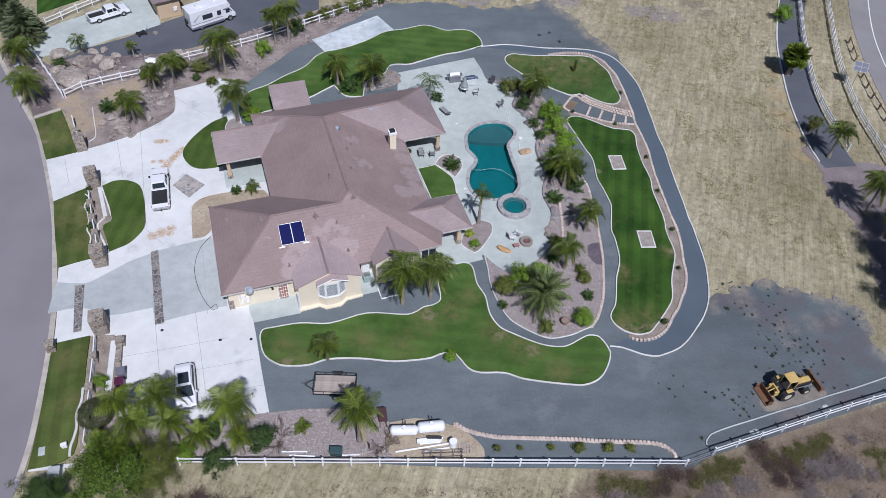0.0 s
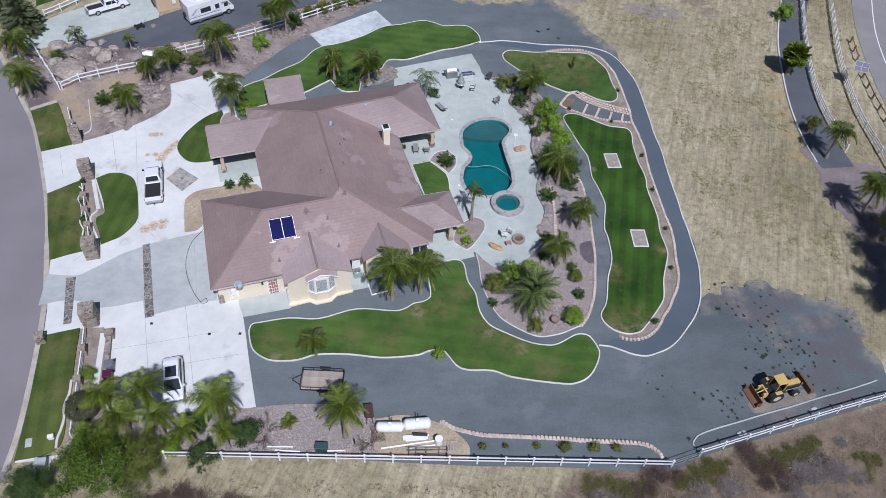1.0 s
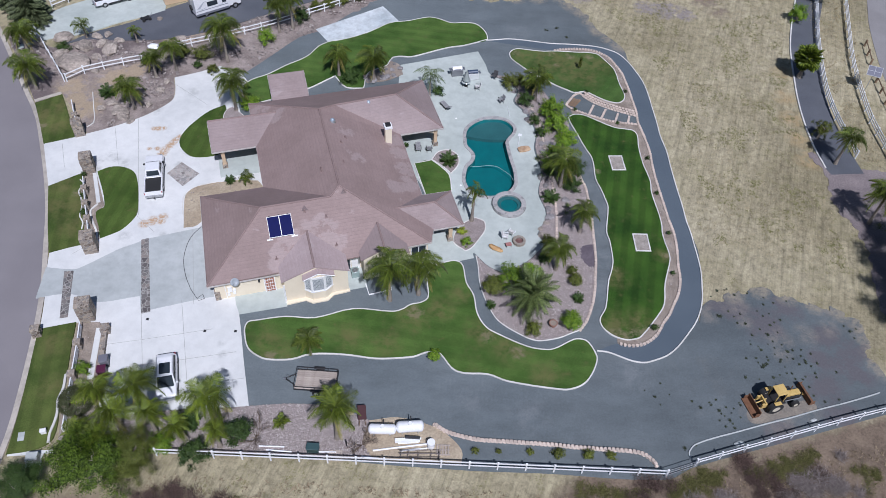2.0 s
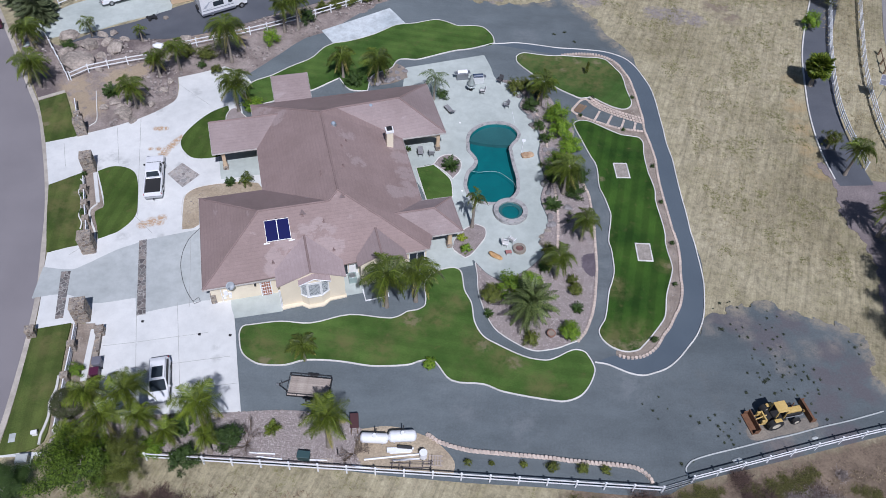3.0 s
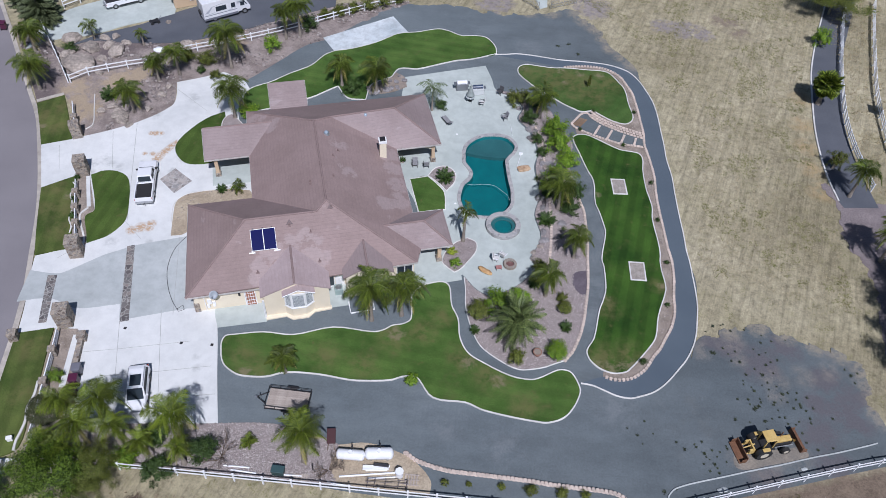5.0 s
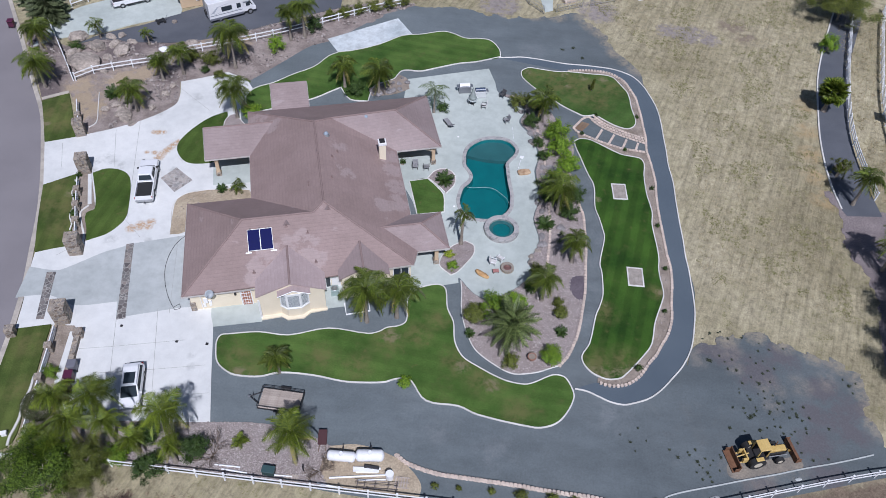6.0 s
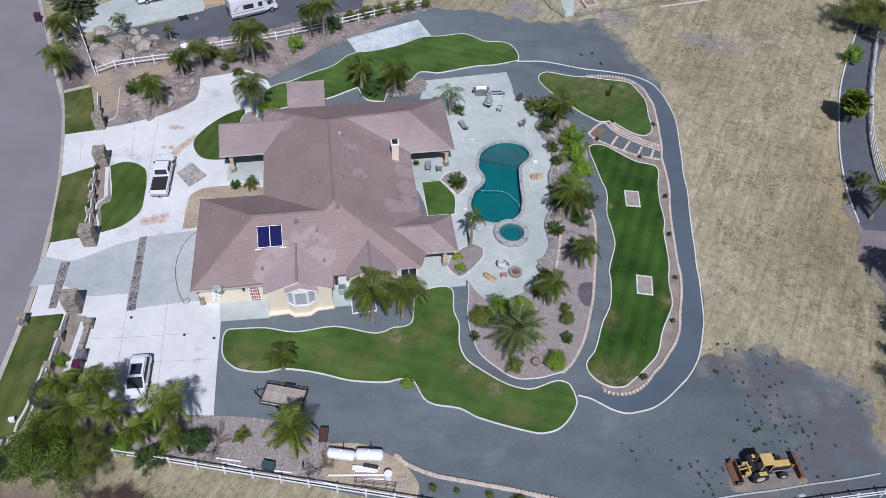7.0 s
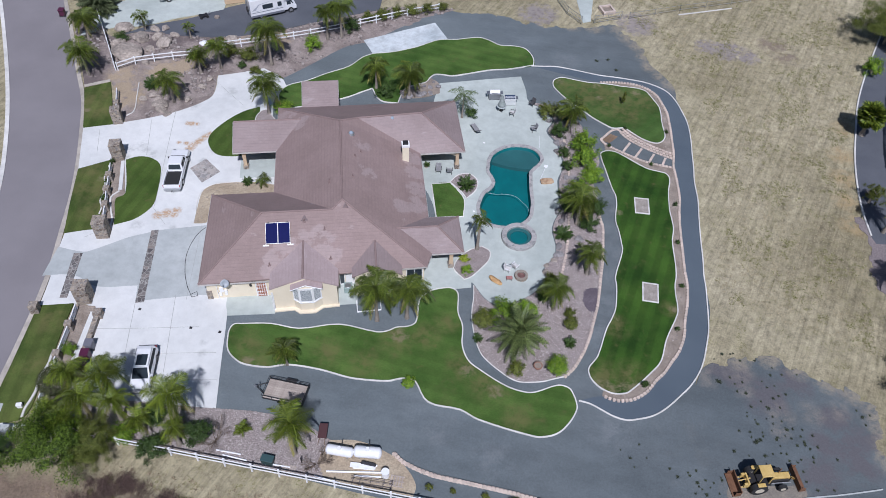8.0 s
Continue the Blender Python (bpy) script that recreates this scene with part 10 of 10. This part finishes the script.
strewn("mulch_stones", scatter(BED_SOUTH, 15000, 3, (DIRT_TANKS,)), (0.035, 0.085), 5, MULCH_STONE, "pinkish grey mulch rocks strewn over the bed", "stones")
strewn("mulch_stones", scatter(BED_POOL_E, 15000, 4, (DECK, [(18.3, 57.3), (19.5, 57.7), (19.6, 55.8), (19.5, 54.5), (18.9, 54.5), (18.1, 55.7)])), (0.035, 0.085), 6, MULCH_STONE, "pale mulch rocks strewn over the planting bed", "stones")
strewn("bank_stones", [q for q in scatter(BED_NW, 5200, 8, (NEIGHBOUR_DRIVE, NEIGHBOUR_ROAD, YARD, DRIVE)) if noise.noise((q[0] * 0.3, q[1] * 0.3, 8)) > 0.02 and not (q[0] < -38 and q[1] < 81.5 + 0.3 * (q[0] + 45))], (0.03, 0.24), 9, BANK_STONE, "brown and grey rocks strewn over the bank", "stones")
strewn("bed_stones", scatter(BED_STRIP, 350, 9, (LAWN_EAST, LAWN_NE, BRIDGE)) + scatter(BED_COURT, 120, 2) + scatter(BED_PALM, 90, 2) + scatter(BED_ENTRY, 160, 2) + scatter(BED_ENTRY_PALM, 160, 5) + scatter(BED_NORTH, 500, 6) + scatter(BED_FRONT, 200, 3), (0.03, 0.09), 10, BANK_STONE, "small brown stones strewn over the beds", "stones")


def tufts(name, places, h, spread, blades, mat_, label, category, seed):
    rnd = random.Random(seed)
    verts, faces = [], []
    for x, y in places:
        k = rnd.uniform(0.5, 1.3)
        for _ in range(blades):
            a, l = rnd.uniform(0, 6.28), h * k * rnd.uniform(0.6, 1.2)
            bx, by = x + rnd.gauss(0, spread * 0.4 * k), y + rnd.gauss(0, spread * 0.4 * k)
            ox, oy = math.cos(a) * spread * k * rnd.uniform(0.3, 1), math.sin(a) * spread * k * rnd.uniform(0.3, 1)
            w = 0.035 * k
            z = ground_height(bx, by)
            b = len(verts)
            verts += [(bx - math.sin(a) * w, by + math.cos(a) * w, z), (bx + math.sin(a) * w, by - math.cos(a) * w, z), (bx + ox, by + oy, z + l)]
            faces.append((b, b + 1, b + 2))
    me = bpy.data.meshes.new(name)
    me.from_pydata(verts, [], faces)
    me.materials.append(mat_)
    return tagged(new(name, me), label, category, "", "stuff")


FIELD = [(31.0, 92.0), (32.5, 80.0), (33.0, 70.0), (31.5, 62.0), (33.0, 59.0), (47.0, 56.0), (48.0, 70.0), (47.5, 80.0), (49.0, 95.0), (53.0, 110.0), (52.0, 125.0), (20.0, 122.0), (18.0, 113.0), (26.0, 104.0)]
BANK = [(-22.0, 28.4), (8.0, 29.0), (24.0, 29.2), (48.0, 37.4), (58.0, 40.0), (60.0, 22.0), (24.0, 20.0), (-28.0, 20.0)]
VERGE = [(57.0, 118.0), (54.8, 97.0), (53.6, 86.0), (54.0, 75.0), (58.5, 70.0), (59.0, 90.0), (63.5, 110.0), (66.0, 120.0)]
GRASS_TAN = leaf_material("dry_grass_blades", (0.28, 0.235, 0.14), (0.45, 0.39, 0.25), 0.9)
GRASS_BANK = leaf_material("brown_bank_grass", (0.17, 0.13, 0.085), (0.33, 0.265, 0.175), 0.9)
GRASS_GREEN = leaf_material("weedy_grass_blades", (0.14, 0.142, 0.05), (0.31, 0.30, 0.13), 0.9)
tufts("dry_grass", scatter(FIELD, 9000, 11), 0.08, 0.16, 5, GRASS_TAN, "dry tan mown grass tufts over the field", "grass", 12)
patches = [q for q in scatter(FIELD, 16000, 14) if noise.noise((q[0] * 0.2, q[1] * 0.2, 3)) + 0.7 * noise.noise((q[0] * 0.9, q[1] * 0.6, 9)) > 0.17]
tufts("weedy_grass", patches, 0.06, 0.2, 6, GRASS_GREEN, "olive weedy tufts in patches over the field", "grass", 15)
tufts("bank_grass", scatter(BANK, 5000, 16), 0.16, 0.22, 6, GRASS_BANK, "dry grass on the bank beyond the fence", "grass", 17)
tufts("verge_grass", scatter(VERGE, 1500, 18), 0.2, 0.2, 5, GRASS_TAN, "dry grass on the verge between the fences", "grass", 19)


WEED_LEAF = leaf_material("dusty_weed_leaves", (0.028, 0.040, 0.028), (0.08, 0.094, 0.056), 0.8)


def weed_mesh(seed):
    rnd = random.Random(seed)
    verts, faces = [], []
    for _ in range(70):
        a, l = rnd.uniform(0, 6.28), rnd.uniform(0.15, 0.42)
        bx, by = rnd.gauss(0, 0.12), rnd.gauss(0, 0.09)
        z, w = rnd.uniform(0.02, 0.2), 0.035
        b = len(verts)
        verts += [(bx - math.sin(a) * w, by + math.cos(a) * w, 0), (bx + math.sin(a) * w, by - math.cos(a) * w, 0), (bx + math.cos(a) * l, by + math.sin(a) * l, z)]
        faces.append((b, b + 1, b + 2))
    me = bpy.data.meshes.new("weed")
    me.from_pydata(verts, [], faces)
    me.materials.append(WEED_LEAF)
    return me


WEEDS = [weed_mesh(k) for k in range(3)]
for n, (x, y) in enumerate([(31.3, 51.6), (32.1, 52.4), (33.8, 52.0), (33.2, 49.2), (34.2, 48.4), (34.6, 47.0), (36.2, 49.5), (36.2, 47.2), (36.7, 48.4), (37.2, 48.8), (34.9, 45.7), (35.1, 45.3), (33.4, 44.2), (34.5, 43.8), (35.3, 43.7), (36.8, 44.3), (37.3, 46.1), (37.7, 45.3), (38.5, 43.9), (38.9, 44.9), (34.2, 41.9), (35.6, 42.2), (37.7, 42.2), (38.4, 42.2), (32.9, 42.0), (36.6, 51.0), (37.7, 51.3), (44.7, 48.3), (41.9, 43.3), (30.4, 38.6), (30.1, 37.7), (30.5, 37.3), (30.8, 36.5), (28.9, 39.0), (28.0, 38.4), (23.9, 39.2), (24.6, 40.7), (25.9, 34.2), (39.9, 39.9), (39.6, 43.8), (31.7, 39.2), (29.7, 38.2), (30.0, 36.6)]):
    k = 1 + n % 2 if n not in (13, 20) else 0
    wd = tagged(new("weed", WEEDS[k]), "small dark green weed in the gravel lot", "weed", "gravel weeds")
    for dx, dy in ((0.7, 0.35), (-0.45, 0.6), (0.2, -0.8))[: n % 4]:
        tiny = tagged(new("weed", WEEDS[k]), "tiny dark weed in the gravel lot", "weed", "gravel weeds")
        tiny.matrix_basis = pose(x + dx * (1 + n % 3 * 0.5), y + dy, 0.005, 0, 0, n * 90) @ Matrix.Scale(0.25 + n % 5 * 0.04, 4)
    wd.matrix_basis = pose(x, y, 0.005, 0, 0, n * 61) @ Matrix.Scale(0.28 + (n * 37 % 10) / 34, 4)
for n, (x, y) in enumerate([(31.7, 49.1), (34.9, 43.4), (-14.0, 107.0), (16.0, 98.5), (17.5, 99.2), (18.8, 97.0)]):
    wd = tagged(new("weed", WEEDS[0]), "olive weed clump in the gravel", "weed", "gravel weeds")
    wd.matrix_basis = pose(x, y, 0.005, 0, 0, n * 61) @ Matrix.Scale(0.8, 4)


def brush(name, places, h, r, mat_, label, seed, twigs=46):
    """Scrub: fountains of thin twigs, joined."""
    rnd = random.Random(seed)
    verts, faces = [], []
    for x, y in places:
        k = rnd.uniform(0.6, 1.4)
        z = ground_height(x, y)
        for _ in range(twigs):
            p = Vector((x, y, z)) + Vector((rnd.gauss(0, r * 0.3 * k), rnd.gauss(0, r * 0.3 * k), 0))
            d = Vector((rnd.gauss(0, 0.8), rnd.gauss(0, 0.8), 1)).normalized()
            for j in range(3):
                q = p + d * h * k * rnd.uniform(0.2, 0.42)
                w = Vector((rnd.uniform(-1, 1), rnd.uniform(-1, 1), 0)).normalized() * (0.015 - 0.003 * j)
                b = len(verts)
                verts += [tuple(p - w), tuple(p + w), tuple(q + w * 0.7), tuple(q - w * 0.7)]
                faces.append((b, b + 1, b + 2, b + 3))
                p, d = q, (d + Vector((rnd.gauss(0, 0.8), rnd.gauss(0, 0.8), rnd.uniform(-0.4, 0.3)))).normalized()
    me = bpy.data.meshes.new(name)
    me.from_pydata(verts, [], faces)
    me.materials.append(mat_)
    return tagged(new(name, me), label, "brush", "", "stuff")


TWIG_GREY = leaf_material("grey_bare_twigs", (0.15, 0.125, 0.115), (0.40, 0.35, 0.325), 0.9)
TWIG_BROWN = leaf_material("dark_brown_twigs", (0.050, 0.036, 0.033), (0.18, 0.122, 0.10), 0.9)
SCRUB_GREEN = leaf_material("yellow_green_scrub", (0.055, 0.060, 0.018), (0.21, 0.20, 0.07), 0.8)


def around(places, count, spread, seed):
    """Random places in loose clusters."""
    rnd = random.Random(seed)
    return [(x + rnd.gauss(0, spread), y + rnd.gauss(0, spread * 0.6)) for x, y in places for _ in range(count)]


GREEN_AT = [(17.4, 28.9), (19.0, 28.9), (21.0, 29.2), (24.7, 30.0), (26.0, 30.7), (27.3, 31.2), (28.5, 31.6), (32.9, 32.4), (34.2, 32.9), (35.3, 33.4), (36.2, 34.1), (41.8, 33.0)]
DARK_AT = [(21.4, 29.4), (23.4, 30.7), (31.4, 33.2), (31.3, 31.6), (32.7, 31.4), (33.6, 30.5), (31.7, 30.1), (20.5, 27.4)]
GREY_AT = [(35.8, 30.9), (37.1, 31.2), (38.4, 31.6), (39.2, 31.3), (33.4, 29.8), (28.7, 29.7), (17.3, 28.0), (25.5, 28.2)]
LEFT_AT = [(-18.2, 26.9), (-16.6, 26.8), (-12.6, 26.3), (-19.3, 26.6), (-19.5, 25.5), (-14.5, 25.6)]
BRUSH_E = [(18.0, 28.4), (26.5, 31.2), (40.0, 35.7), (52.0, 40.0), (60.0, 38.0), (58.0, 22.0), (24.0, 22.0), (12.0, 24.5)]
brush("grey_brush", around(GREY_AT, 4, 0.7, 31) + scatter(BRUSH_E, 6, 41), 0.9, 1.0, TWIG_GREY, "grey leafless scrub on the dry bank", 32, 190)
brush("brown_brush", around(DARK_AT, 4, 0.6, 33) + scatter(BRUSH_E, 8, 34) + around(LEFT_AT, 4, 0.75, 43), 0.7, 1.0, TWIG_BROWN, "dark purple-brown scrub on the dry bank", 35, 190)
brush("green_brush", around(GREEN_AT, 8, 0.75, 36) + scatter(BRUSH_E, 8, 38) + around(LEFT_AT[::2], 3, 0.8, 44), 0.35, 0.8, SCRUB_GREEN, "yellow-green low scrub along the fence", 37, 190)
brush("low_brush", [q for q in scatter(BRUSH_E, 150, 51) if noise.noise((q[0] * 0.35, q[1] * 0.35, 2)) > 0.05], 0.35, 1.1, TWIG_TAN, "low dry brown brush covering the bank", 52, 70)
